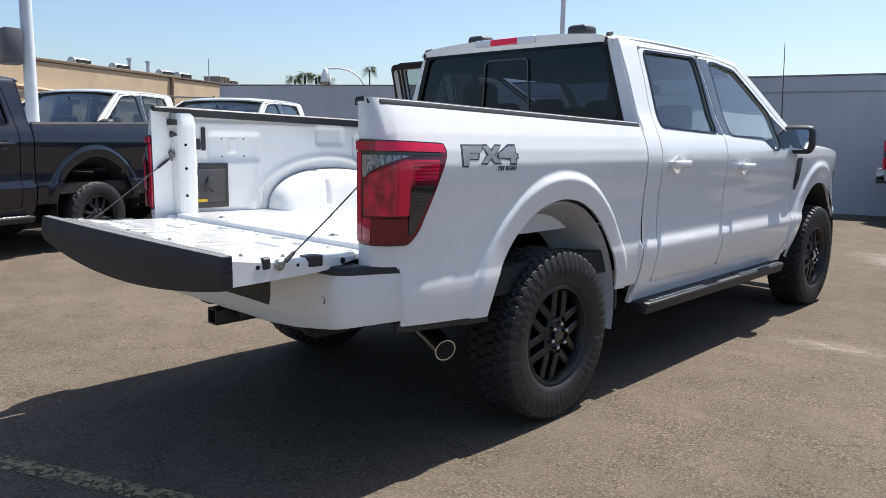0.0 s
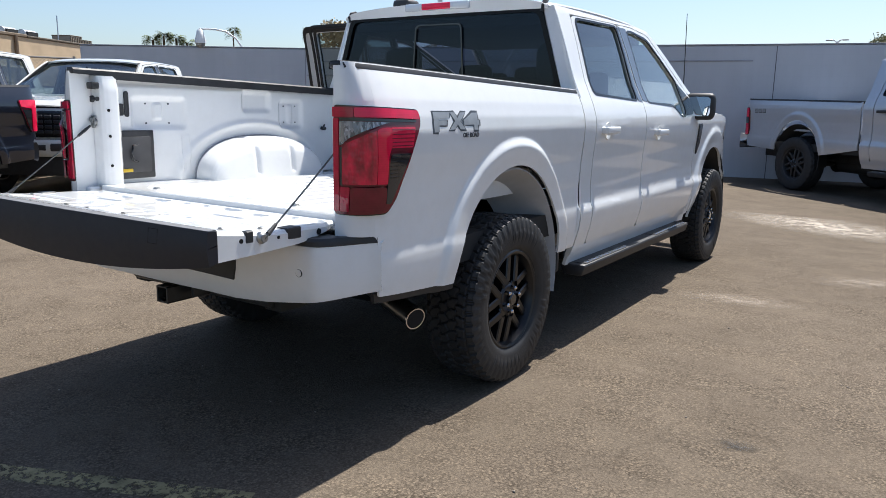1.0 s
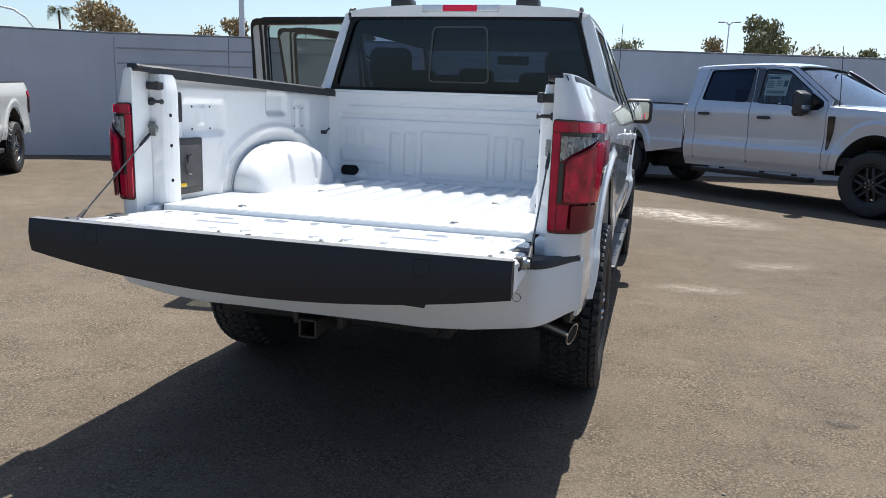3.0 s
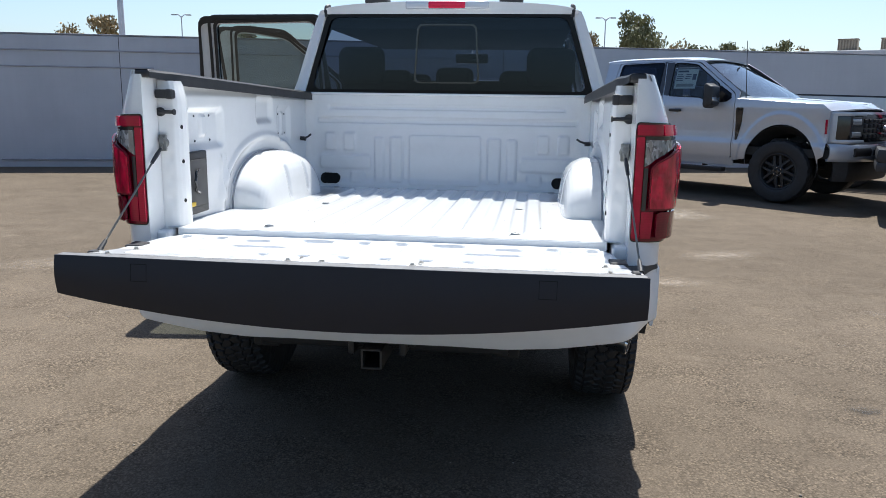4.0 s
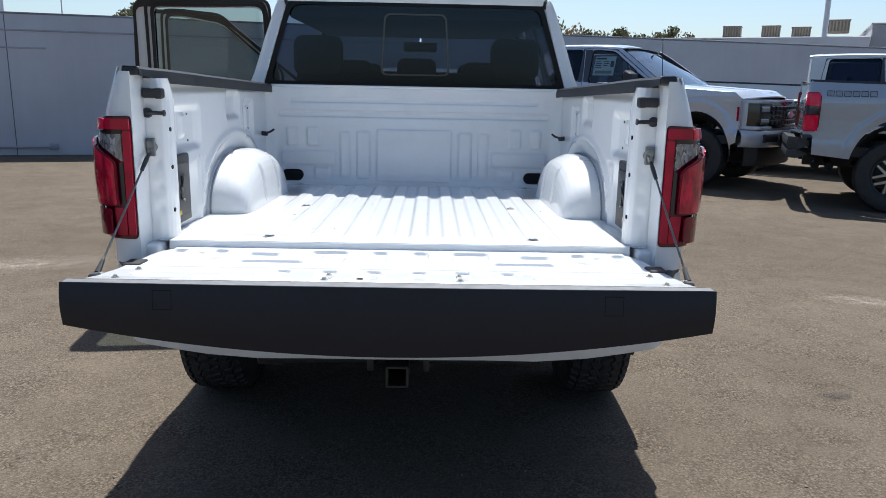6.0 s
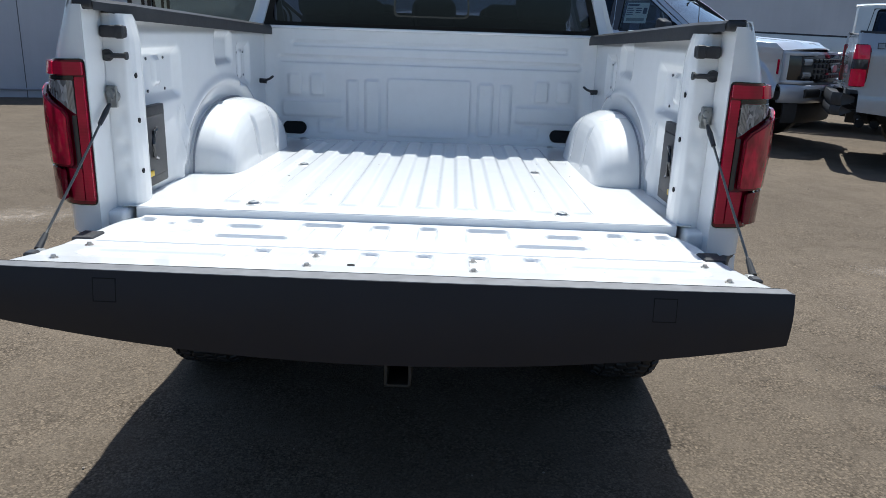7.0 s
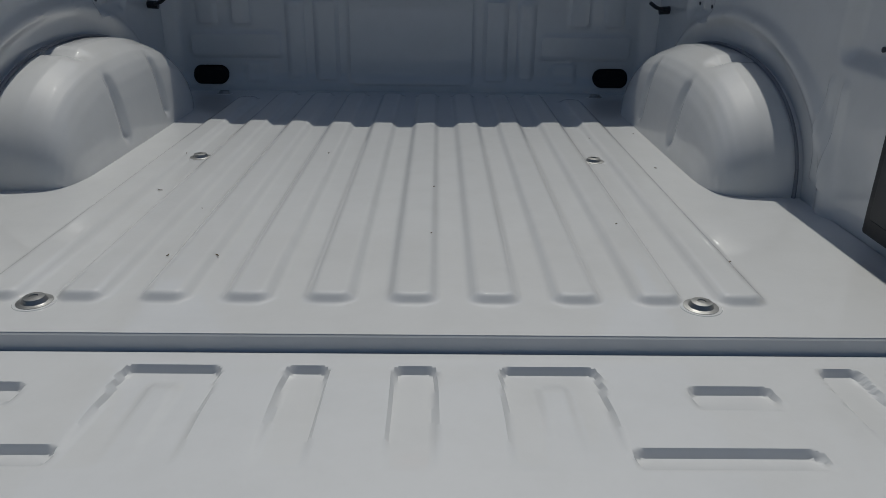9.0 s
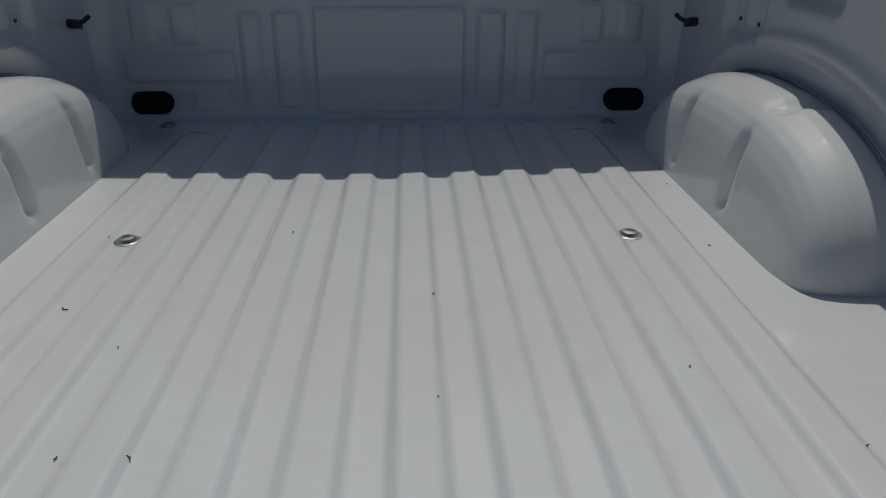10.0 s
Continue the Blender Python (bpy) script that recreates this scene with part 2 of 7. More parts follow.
M = {
    "white": paint("white_paint", (0.772, 0.778, 0.778)),
    "silver": paint("silver_paint", (0.48, 0.505, 0.555), 0.42, 0.35, 0.05),
    "grey": paint("grey_paint", (0.36, 0.395, 0.44), 0.25, 0.35, 0.03),
    "navy": paint("dark_blue_paint", (0.006, 0.008, 0.016), 0.2, 0.25),
    "offwhite": paint("warm_white_paint", (0.60, 0.60, 0.57)),
    "plastic": worn("black_plastic", (0.022, 0.022, 0.024), 0.52, 20, 0.25, grain=0.25, gscale=900, gdist=0.0004),
    "cap": worn("textured_charcoal_plastic", (0.0058, 0.0066, 0.0130), 0.55, 8, 0.15, grain=0.2, gscale=1400, gdist=0.0003),
    "gloss": worn("gloss_black", (0.007, 0.007, 0.008), 0.22, 10, 0.2, coat=0.6),
    "wheel": worn("satin_black_alloy", (0.0055, 0.0055, 0.0065), 0.34, 14, 0.2),
    "rubber": worn("tyre_rubber", (0.014, 0.014, 0.015), 0.62, 14, 0.35, grain=0.3, gscale=500, gdist=0.0008),
    "under": worn("underbody_black", (0.012, 0.012, 0.012), 0.7, 9, 0.4),
    "liner": worn("wheel_well_primer", (0.42, 0.43, 0.45), 0.6, 7, 0.12),
    "chrome": worn("chrome", (0.62, 0.62, 0.63), 0.16, 12, 0.08, 1.0),
    "steel": worn("brushed_steel", (0.36, 0.35, 0.33), 0.34, 30, 0.2, 1.0),
    "zinc": worn("zinc_plated_steel", (0.40, 0.40, 0.39), 0.4, 40, 0.25, 1.0),
    "red": lens_red("red_lens", (0.27, 0.001, 0.020), (0.44, 0.002, 0.034)),
    "bright": lens_red("bright_red_lens", (0.62, 0.001, 0.038), (0.80, 0.004, 0.056)),
    "darkred": lens_red("dark_red_lens", (0.11, 0.001, 0.010), (0.17, 0.003, 0.016)),
    "facet": faceted("faceted_red_lens", (0.22, 0.001, 0.016), (0.68, 0.003, 0.046)),
    "smoke": paint("smoked_lens", (0.03, 0.03, 0.034), 0, 0.1),
    "clear": paint("clear_reverse_lens", (0.38, 0.38, 0.38), 0.6, 0.2),
    "lampglass": reflector("clear_reflector_lens"),
    # blue is painted into this sheen, so reflections look like bluer sky
    "tint": glass("privacy_glass", (0.13, 0.158, 0.235), 0.03, sheen=(0.70, 0.82, 1.0)),
    "pane": glass("clear_glass", (0.72, 0.80, 0.77)),
    "mid": glass("light_tinted_glass", (0.45, 0.52, 0.52)),
    "half": glass("green_tinted_glass", (0.36, 0.43, 0.42)),
    "band": mat("ceramic_black", (0.004, 0.004, 0.006), 0.2, 0, 0, 0.2),
    "lens_clear": mat("clear_lamp_end", (0.62, 0.64, 0.68), 0.2, 0.2, 0.6),
    "mirror": mat("mirror_glass", (0.85, 0.86, 0.88), 0.01, 1.0),
    "cabin": worn("black_upholstery", (0.010, 0.010, 0.012), 0.8, 12, 0.3, grain=0.3, gscale=400),
    "trim": worn("dark_interior_trim", (0.035, 0.035, 0.037), 0.7, 8, 0.12),
    "asphalt": asphalt(),
    "wall": wall_paint(),
    "paper": mat("window_sticker_paper", (0.72, 0.74, 0.74), 0.6),
    "ink": mat("dark_print", (0.04, 0.06, 0.12), 0.6),
    "decal": worn("charcoal_decal", (0.05, 0.055, 0.065), 0.35, 20, 0.2),
    "decal2": worn("grey_decal", (0.27, 0.29, 0.31), 0.35, 20, 0.15),
    "hole": mat("dark_hole", (0.004, 0.004, 0.004), 0.9),
    "yellow": mat("yellow_tag", (0.62, 0.42, 0.02), 0.5),
}


# ---------------------------------------------------------------- shape helpers
def part(name, bm, material, parent, label="", angle=32, smooth=True):
    me = bpy.data.meshes.new(name)
    bmesh.ops.recalc_face_normals(bm, faces=bm.faces)
    bm.to_mesh(me)
    bm.free()
    me.materials.append(material)
    if smooth:
        me.shade_smooth()
        me.set_sharp_from_angle(angle=radians(angle))
    ob = new(name, me)
    if parent is not None:
        ob.parent = parent
    if label:
        tagged(ob, label)
    return ob


def root(name, at=(0, 0, 0), turn=0, scale=1.0, **tags):
    e = new(name)
    e.empty_display_size = 0.2
    e.location = at
    e.rotation_euler = (0, 0, radians(turn))
    e.scale = (scale, scale, scale)
    return tagged(e, **tags)


def box(bm, x0, x1, y0, y1, z0, z1, bevel=0.0, seg=2, m=None):
    vs = [bm.verts.new((x, y, z)) for x in (x0, x1) for y in (y0, y1) for z in (z0, z1)]
    fs = [bm.faces.new([vs[i] for i in q]) for q in ((0, 1, 3, 2), (4, 6, 7, 5), (0, 4, 5, 1), (2, 3, 7, 6), (0, 2, 6, 4), (1, 5, 7, 3))]
    if bevel:
        es = list({e for f in fs for e in f.edges})
        r = bmesh.ops.bevel(bm, geom=es, offset=bevel, segments=seg, affect="EDGES", profile=0.5)
        vs = list({v for f in r["faces"] for v in f.verts} | {v for v in vs if v.is_valid})
    if m is not None:
        bmesh.ops.transform(bm, matrix=m, verts=[v for v in vs if v.is_valid])
    return bm


def boxed(*a, **k):
    return box(bmesh.new(), *a, **k)


def tube(bm, pts, r, n=10, closed=False, radii=None):
    """A round bar along a line of points."""
    pts = [Vector(p) for p in pts]
    rings = []
    up = Vector((0, 0, 1))
    for i, p in enumerate(pts):
        a, b = pts[max(i - 1, 0)], pts[min(i + 1, len(pts) - 1)]
        d = (b - a).normalized()
        s = d.cross(up if abs(d.z) < 0.95 else Vector((1, 0, 0))).normalized()
        t = s.cross(d)
        rr = radii[i] if radii else r
        rings.append([bm.verts.new(p + rr * (s * math.cos(q) + t * math.sin(q))) for q in (2 * math.pi * k / n for k in range(n))])
    for a, b in zip(rings, rings[1:]):
        for k in range(n):
            bm.faces.new((a[k], a[(k + 1) % n], b[(k + 1) % n], b[k]))
    bm.faces.new(rings[0][::-1])
    bm.faces.new(rings[-1])
    return bm


def spin(bm, profile, n=32, axis="x", at=(0, 0, 0), ends=True):
    """Turns (along the axis, radius) pairs round an axis."""
    rings = []
    for a, r in profile:
        ring = []
        for k in range(n):
            q = 2 * math.pi * k / n
            c, s = r * math.cos(q), r * math.sin(q)
            p = {"x": (a, c, s), "y": (c, a, s), "z": (c, s, a)}[axis]
            ring.append(bm.verts.new(Vector(p) + Vector(at)))
        rings.append(ring)
    for a, b in zip(rings, rings[1:]):
        for k in range(n):
            bm.faces.new((a[k], a[(k + 1) % n], b[(k + 1) % n], b[k]))
    if ends:
        for ring in (rings[0], rings[-1]):
            bm.faces.new(ring)
    return bm


def grid(us, vs, f):
    bm = bmesh.new()
    rows = [[bm.verts.new(f(u, v)) for v in vs] for u in us]
    for a, b in zip(rows, rows[1:]):
        for i in range(len(vs) - 1):
            bm.faces.new((a[i], a[i + 1], b[i + 1], b[i]))
    return bm


def steps(a, b, d):
    n = max(1, round(abs(b - a) / d))
    return [a + (b - a) * i / n for i in range(n + 1)]


def thick(bm, t):
    bmesh.ops.recalc_face_normals(bm, faces=bm.faces)
    bmesh.ops.solidify(bm, geom=list(bm.faces), thickness=t)
    return bm


def panel(outline, f, step=0.05, holes=(), t=0.0, side=1, lift=0.0, surf=None):
    """A sheet cut to an outline in (y, z), with holes, laid on the surface x = f(y, z)."""
    bm = bmesh.new()
    edges = []
    for loop in (outline, *holes):
        vs = [bm.verts.new((0, y, z)) for y, z in loop]
        edges += [bm.edges.new((vs[i], vs[(i + 1) % len(vs)])) for i in range(len(vs))]
    bmesh.ops.triangle_fill(bm, edges=edges, use_beauty=True)
    ys, zs = [p[0] for p in outline], [p[1] for p in outline]
    for lo, hi, n in ((min(ys), max(ys), (0, 1, 0)), (min(zs), max(zs), (0, 0, 1))):
        k = math.ceil((lo + 0.004) / step)
        while k * step < hi - 0.004:
            bmesh.ops.bisect_plane(bm, geom=bm.verts[:] + bm.edges[:] + bm.faces[:], plane_co=[c * k * step for c in n], plane_no=n, dist=1e-5)
            k += 1
    bmesh.ops.remove_doubles(bm, verts=bm.verts, dist=1e-5)
    bm.verts.ensure_lookup_table()
    front = list(bm.verts)
    flat = [(v.co.y, v.co.z) for v in front]
    back = []
    e = 0.004
    at = surf or (lambda y, z: Vector((f(y, z), y, z)))
    for v, (y, z) in zip(front, flat):
        n = (at(y + e, z) - at(y - e, z)).cross(at(y, z + e) - at(y, z - e)).normalized()
        p = at(y, z)
        v.co = p + n * lift
        v.co.x *= side
        if t:
            q = p + n * (lift - t)
            q.x *= side
            back.append(bm.verts.new(q))
    if t:
        pairs = dict(zip(front, back))
        rim = [(ed.verts[0], ed.verts[1]) for ed in bm.edges if ed.is_boundary]
        for face in list(bm.faces):
            bm.faces.new([pairs[v] for v in reversed(face.verts)])
        for a, b in rim:
            bm.faces.new((a, b, pairs[b], pairs[a]))
    return bm


def rounded(pts, r, n=5):
    """The same outline with its corners rounded."""
    out = []
    k = len(pts)
    for i in range(k):
        p, a, b = Vector(pts[i]), Vector(pts[i - 1]), Vector(pts[(i + 1) % k])
        da, db = (a - p), (b - p)
        q = min(r, da.length * 0.45, db.length * 0.45)
        s, e = p + da.normalized() * q, p + db.normalized() * q
        for j in range(n + 1):
            u = j / n
            out.append(tuple((1 - u) ** 2 * s + 2 * u * (1 - u) * p + u * u * e))
    return out


def table(pairs, v):
    """Smooth look-up in (at, value) pairs."""
    if v <= pairs[0][0]:
        return pairs[0][1]
    for (a, p), (b, q) in zip(pairs, pairs[1:]):
        if v <= b:
            u = (v - a) / (b - a)
            return p + (q - p) * u
    return pairs[-1][1]


def smooth01(a, b, v):
    u = min(1.0, max(0.0, (v - a) / (b - a)))
    return u * u * (3 - 2 * u)


def dent(u, v, cu, cv, hu, hv, r, soft):
    """1 inside a rounded rectangle, 0 outside, with a soft edge."""
    du, dv = max(abs(u - cu) - hu + r, 0), max(abs(v - cv) - hv + r, 0)
    return 1 - smooth01(-soft, soft * 0.3, math.hypot(du, dv) - r)


def arc(cy, cz, ry, rz, a0, a1, n):
    return [(cy + ry * math.cos(radians(a0 + (a1 - a0) * i / n)), cz + rz * math.sin(radians(a0 + (a1 - a0) * i / n))) for i in range(n + 1)]


def words(text, size, m, material, parent, name="lettering", label="", depth=0.001, bold=0.0):
    cu = bpy.data.curves.new(name, "FONT")
    cu.body = text
    cu.size = size
    cu.extrude = depth
    cu.offset = bold
    cu.align_x = "CENTER"
    cu.align_y = "CENTER"
    tmp = bpy.data.objects.new("tmp", cu)
    me = bpy.data.meshes.new_from_object(tmp)
    bpy.data.objects.remove(tmp)
    me.name = name
    me.transform(m)
    me.materials.append(material)
    ob = new(name, me)
    ob.parent = parent
    if label:
        tagged(ob, label)
    return ob


# ---------------------------------------------------------------- setting
def rise(y):
    return 0.045 * smooth01(3.0, 13.0, y)


def build_ground():
    us = steps(-60, -8, 4) + steps(-6, 10, 0.5) + steps(12, 60, 4)
    vs = steps(-40, -6, 4) + steps(-5, 16, 0.5) + steps(18, 90, 6)
    bm = grid(us, vs, lambda x, y: (x, y, rise(y)))
    # the sheet runs on to the horizon
    bmesh.ops.recalc_face_normals(bm, faces=bm.faces)
    rim = [e for e in bm.edges if e.is_boundary]
    r = bmesh.ops.extrude_edge_only(bm, edges=rim)
    for v in [g for g in r["geom"] if isinstance(g, bmesh.types.BMVert)]:
        v.co.x *= 25
        v.co.y *= 25
    g = part("ground", bm, M["asphalt"], None)
    tagged(g, "sun-bleached brown-grey asphalt of a parking lot", "ground", kind="structure")


build_ground()

WALL_AT, WALL_SLOPE = 13.6, 0.27
WALL_TURN = math.degrees(math.atan(WALL_SLOPE))
WALL_TOP = 2.58


def wall_frame(x):
    """A pose on the wall's face at this x: its x runs along the wall, its y into it."""
    return pose(x, WALL_AT + WALL_SLOPE * x, 0.0, 0, 0, WALL_TURN)


def build_wall():
    m = wall_frame(0)
    wall = part("wall_north", boxed(-10.3, 45, 0.0, 0.2, -0.1, WALL_TOP, 0.012, 1), M["wall"], None)
    wall.matrix_world = m
    tagged(wall, "long grey painted block wall along the lot", "wall", kind="structure")
    # coping, pressed joints, ledge strips and conduits
    part("coping", boxed(-10.3, 45.02, -0.012, 0.212, WALL_TOP + 0.002, WALL_TOP + 0.03, 0.008), worn("coping_grey", (0.25, 0.255, 0.28), 0.8, 3), wall)
    dark = worn("joint_filler", (0.10, 0.10, 0.11), 0.9, 5)
    for x in (-7.89, -0.20, 14.0, 22.0):
        part("joint", boxed(x, x + 0.014, -0.003, 0.01, 0.04, WALL_TOP - 0.02), dark, wall)
    pipe = worn("painted_conduit", (0.32, 0.325, 0.36), 0.6, 4)
    for x0, x1, z in ((-10.2, -7.25, 0.19),):
        bm = bmesh.new()
        tube(bm, [(x0, -0.03, z), (x1, -0.03, z)], 0.018)
        box(bm, x1 - 0.07, x1 + 0.07, -0.07, -0.0, z - 0.05, z + 0.07, 0.01)
        part("conduit", bm, pipe, wall)
    for x0, x1, z in ((-10.25, -7.24, 1.97), (-10.25, -0.6, 2.28)):
        part("ledge", boxed(x0, x1, -0.022, 0.002, z, z + 0.03, 0.008), pipe, wall)


build_wall()
a_end = wall_frame(-10.3 * math.cos(radians(WALL_TURN))).translation
WEST_END = Vector((-14.3, 8.0, 0))
west_d = WEST_END - a_end
west = part("wall_west", boxed(0.0, west_d.length, -0.2, 0.0, -0.1, WALL_TOP - 0.004, 0.012, 1), M["wall"], None)
west.matrix_world = Matrix.Translation(a_end) @ Matrix.Rotation(math.atan2(west_d.y, west_d.x), 4, "Z")
tagged(west, "grey painted block wall, the far stretch", "wall", kind="structure")
part("coping", boxed(0.0, west_d.length, -0.212, 0.012, WALL_TOP, WALL_TOP + 0.028, 0.008), worn("coping_grey_west", (0.25, 0.255, 0.28), 0.8, 3), west)


# ---------------------------------------------------------------- pickups
TAIL_IN = 0.835          # inner edge of the rear corner
TAIL = [(-0.074, 0.0), (-0.072, 0.306), (-0.062, 0.544), (-0.034, 0.755), (0.016, 0.884), (0.077, 0.946), (0.147, 0.980), (0.247, 1.0)]
BODY = [(0.40, 0.90), (0.50, 0.925), (0.58, 0.955), (0.66, 0.976), (0.735, 0.987), (0.768, 0.986), (0.805, 0.969), (0.90, 0.964),
        (1.05, 0.970), (1.16, 0.982), (1.24, 0.986), (1.30, 0.978), (1.36, 0.958), (1.42, 0.930), (1.50, 0.892), (1.70, 0.825), (1.88, 0.758), (1.94, 0.72)]


class Spec:
    """Sizes of a pickup, from its tail: y ahead, z up. hs stretches its height; shift lengthens the bed, drop lowers its sides, gap parts it from the cab."""
    def __init__(s, shift=0.0, hub=1.045, front=5.62, hs=1.0, wr=0.415, ws=1.0, nose=0.0, rear=1.0, drop=0.0, gap=0.0):
        s.shift, s.hub, s.hs, s.wr, s.ws, s.rear = shift, hub, hs, wr, ws, rear
        s.drop, s.gap = drop, gap
        s.cab = s.along(1.80)
        s.hubF = 4.734 + shift + nose
        s.front = front + shift + nose

    def along(s, y):
        """A place along the cab; the part behind the middle pillar may be stretched."""
        return (2.855 - (2.855 - y) * s.rear if y < 2.855 else y) + s.shift

    def half(s, y, z):
        """Half the body's width at y, z."""
        zz = z / s.hs
        x = table(BODY, zz)
        x = (table(BODY, zz - 0.006) + x + table(BODY, zz + 0.006)) / 3
        if y < s.cab and 0.58 < zz < 0.90:   # the bedside carries only a faint lower crease
            flat = 0.955 + 0.009 * smooth01(0.58, 0.70, zz)
            x = flat + 0.32 * (x - flat)
        if y < 0.25:
            x = TAIL_IN + (x - TAIL_IN) * sum(table(TAIL, y + k) for k in (-0.006, 0, 0.006)) / 3
        long, deep = (0.55, 0.20) if s.rear > 1 else (0.78, 0.27)   # the nose draws in
        d = min(1.0, max(0.0, (y - (s.front - long)) / (long + 0.02)))
        x -= deep * (1 - math.sqrt(max(0, 1 - d * d))) + (0.018 * smooth01(4.3, 4.75, y) if s.rear == 1 else 0)
        for hy in (s.hub, s.hubF):
            e = math.hypot((y - hy) / 0.53, (zz - 0.47) / 0.59)
            if zz > 0.40 and e < 1.4:
                x += (0.015 + 0.005 * smooth01(0.98, 1.15, e)) * (1 - smooth01(1.17, 1.245, e))
        # the bed's shoulder leans in above the belt
        if y < s.cab and zz > 1.30:
            x += 0.006 * smooth01(1.30, 1.46, zz)
        return x * s.ws


def swell(pts, d):
    c = Vector((sum(p[0] for p in pts) / len(pts), sum(p[1] for p in pts) / len(pts)))
    return [tuple(Vector(p) + (Vector(p) - c).normalized() * d) for p in pts]


def shrink_outline(pts, h):
    return [(y, z * h) for y, z in pts]


def rear_outline(s):
    h = s.hs
    a = arc(s.hub, 0.47 * h, 0.535, 0.60 * h, 9, 168, 30)
    e, d = s.cab + 0.012 - s.gap, s.drop / h
    pts = [(-0.068, 0.95), (-0.068, 1.488 - d), (0.5, 1.472 - d), (e, 1.440 - d), (e, 1.0), (e - 0.004, 0.68 if s.gap else 0.56)]
    pts = [(y, z * h) for y, z in pts] + a + [(y, z * h) for y, z in [(0.040, 0.63), (0.034, 0.75), (0.030, 0.845), (0.015, 0.864), (-0.068, 0.868)]]
    return pts


def groove(d, half):
    """1 inside a groove of this half width, 0 outside, with steep walls."""
    return 1 - smooth01(half * 0.55, half * 1.25, abs(d))


def tread(v, q, k):
    """How deep the tread is cut at v (across, -0.5 to 0.5) and q (turns of the block pattern)."""
    wave = math.sin(2 * math.pi * q)
    cut = max(groove(v - 0.028 * math.sin(2 * math.pi * (q + 0.25)), 0.010), groove(abs(v) - 0.170 - 0.026 * math.copysign(1, v) * wave, 0.013), groove(abs(v) - 0.345 + 0.014 * wave, 0.014))
    a = abs(v)
    if a < 0.17:     # slanted cuts between the middle blocks
        e = (q + 0.25 + 1.6 * v + 0.12 * math.sin(20 * v)) % 1.0 - 0.5
        cut = max(cut, groove(e, 0.085))
    elif a < 0.345:
        e = (q + (0.0 if v > 0 else 0.5) - 1.3 * (a - 0.17)) % 1.0 - 0.5
        cut = max(cut, groove(e, 0.095))
    else:            # shoulder lugs
        e = (q + (0.25 if v > 0 else 0.75)) % 1.0 - 0.5
        cut = max(cut, groove(e, 0.13), 0.45 * groove((2 * e) % 1.0 - 0.5, 0.09))
    return cut


def tyre_mesh(r, w, fine):
    """Carcass, tread and side lugs as one moulded skin."""
    k = 50 if fine else 26
    n = k * (9 if fine else 5)
    rim = r * 0.585
    flank = [(-0.40, rim), (-0.46, rim + 0.015), (-0.485, rim + 0.035)] + [(-0.5 + 0.012 * (2 * t - 1) ** 2, rim + 0.05 + (r - 0.05 - rim - 0.05) * t) for t in (0.0, 0.18, 0.28, 0.32, 0.46, 0.50, 0.6, 0.75, 0.9, 1.0)] + [(-0.478, r - 0.034), (-0.470, r - 0.022)]
    m = 56 if fine else 26
    crown = [(-0.46 + 0.92 * i / m, None) for i in range(m + 1)]
    prof = [(v, ra, -1) for v, ra in flank] + [(v, None, 0) for v, ra in crown] + [(-v, ra, 1) for v, ra in reversed(flank)]
    words_at = ((35, 82), (100, 150), (215, 262), (285, 332))
    rows = []
    for i in range(n):
        q = k * i / n
        deg = 360.0 * i / n
        c, sn = math.cos(2 * math.pi * i / n), math.sin(2 * math.pi * i / n)
        row = []
        for v, ra, sd in prof:
            x = v * w
            if sd == 0:
                ra = r - 0.010 * smooth01(0.36, 0.46, abs(v)) - 0.004 * (v / 0.5) ** 2 - 0.0115 * tread(v, q, k)
            else:
                lug = smooth01(r - 0.075, r - 0.060, ra) * (0.5 + 0.5 * math.copysign(1, math.sin(2 * math.pi * (q + (0.25 if sd > 0 else 0.75)))))
                x += sd * 0.0028 * lug * smooth01(r - 0.015, r - 0.03, ra)
                u = (ra - rim) / (r - rim)
                if fine and 0.36 < u < 0.56 and any(a < deg < b for a, b in words_at) and (i // 3) % 3:   # moulded marks
                    x += sd * 0.0028
            row.append((x, ra * c, ra * sn))
        rows.append(row)
    bm = bmesh.new()
    vs = [[bm.verts.new(p) for p in row] for row in rows]
    for i in range(n):
        a, b = vs[i], vs[(i + 1) % n]
        for j in range(len(prof) - 1):
            bm.faces.new((a[j], a[j + 1], b[j + 1], b[j]))
    return bm


TYRES = {}


def tyre(r, w, fine, parent):
    label = "black all-terrain tyre with deep tread"
    if (r, w, fine) in TYRES:
        ob = new("tyre", TYRES[r, w, fine])
        ob.parent = parent
        tagged(ob, label)
    else:
        ob = part("tyre", tyre_mesh(r, w, fine), M["rubber"], parent, label, 38)
        TYRES[r, w, fine] = ob.data
    return ob


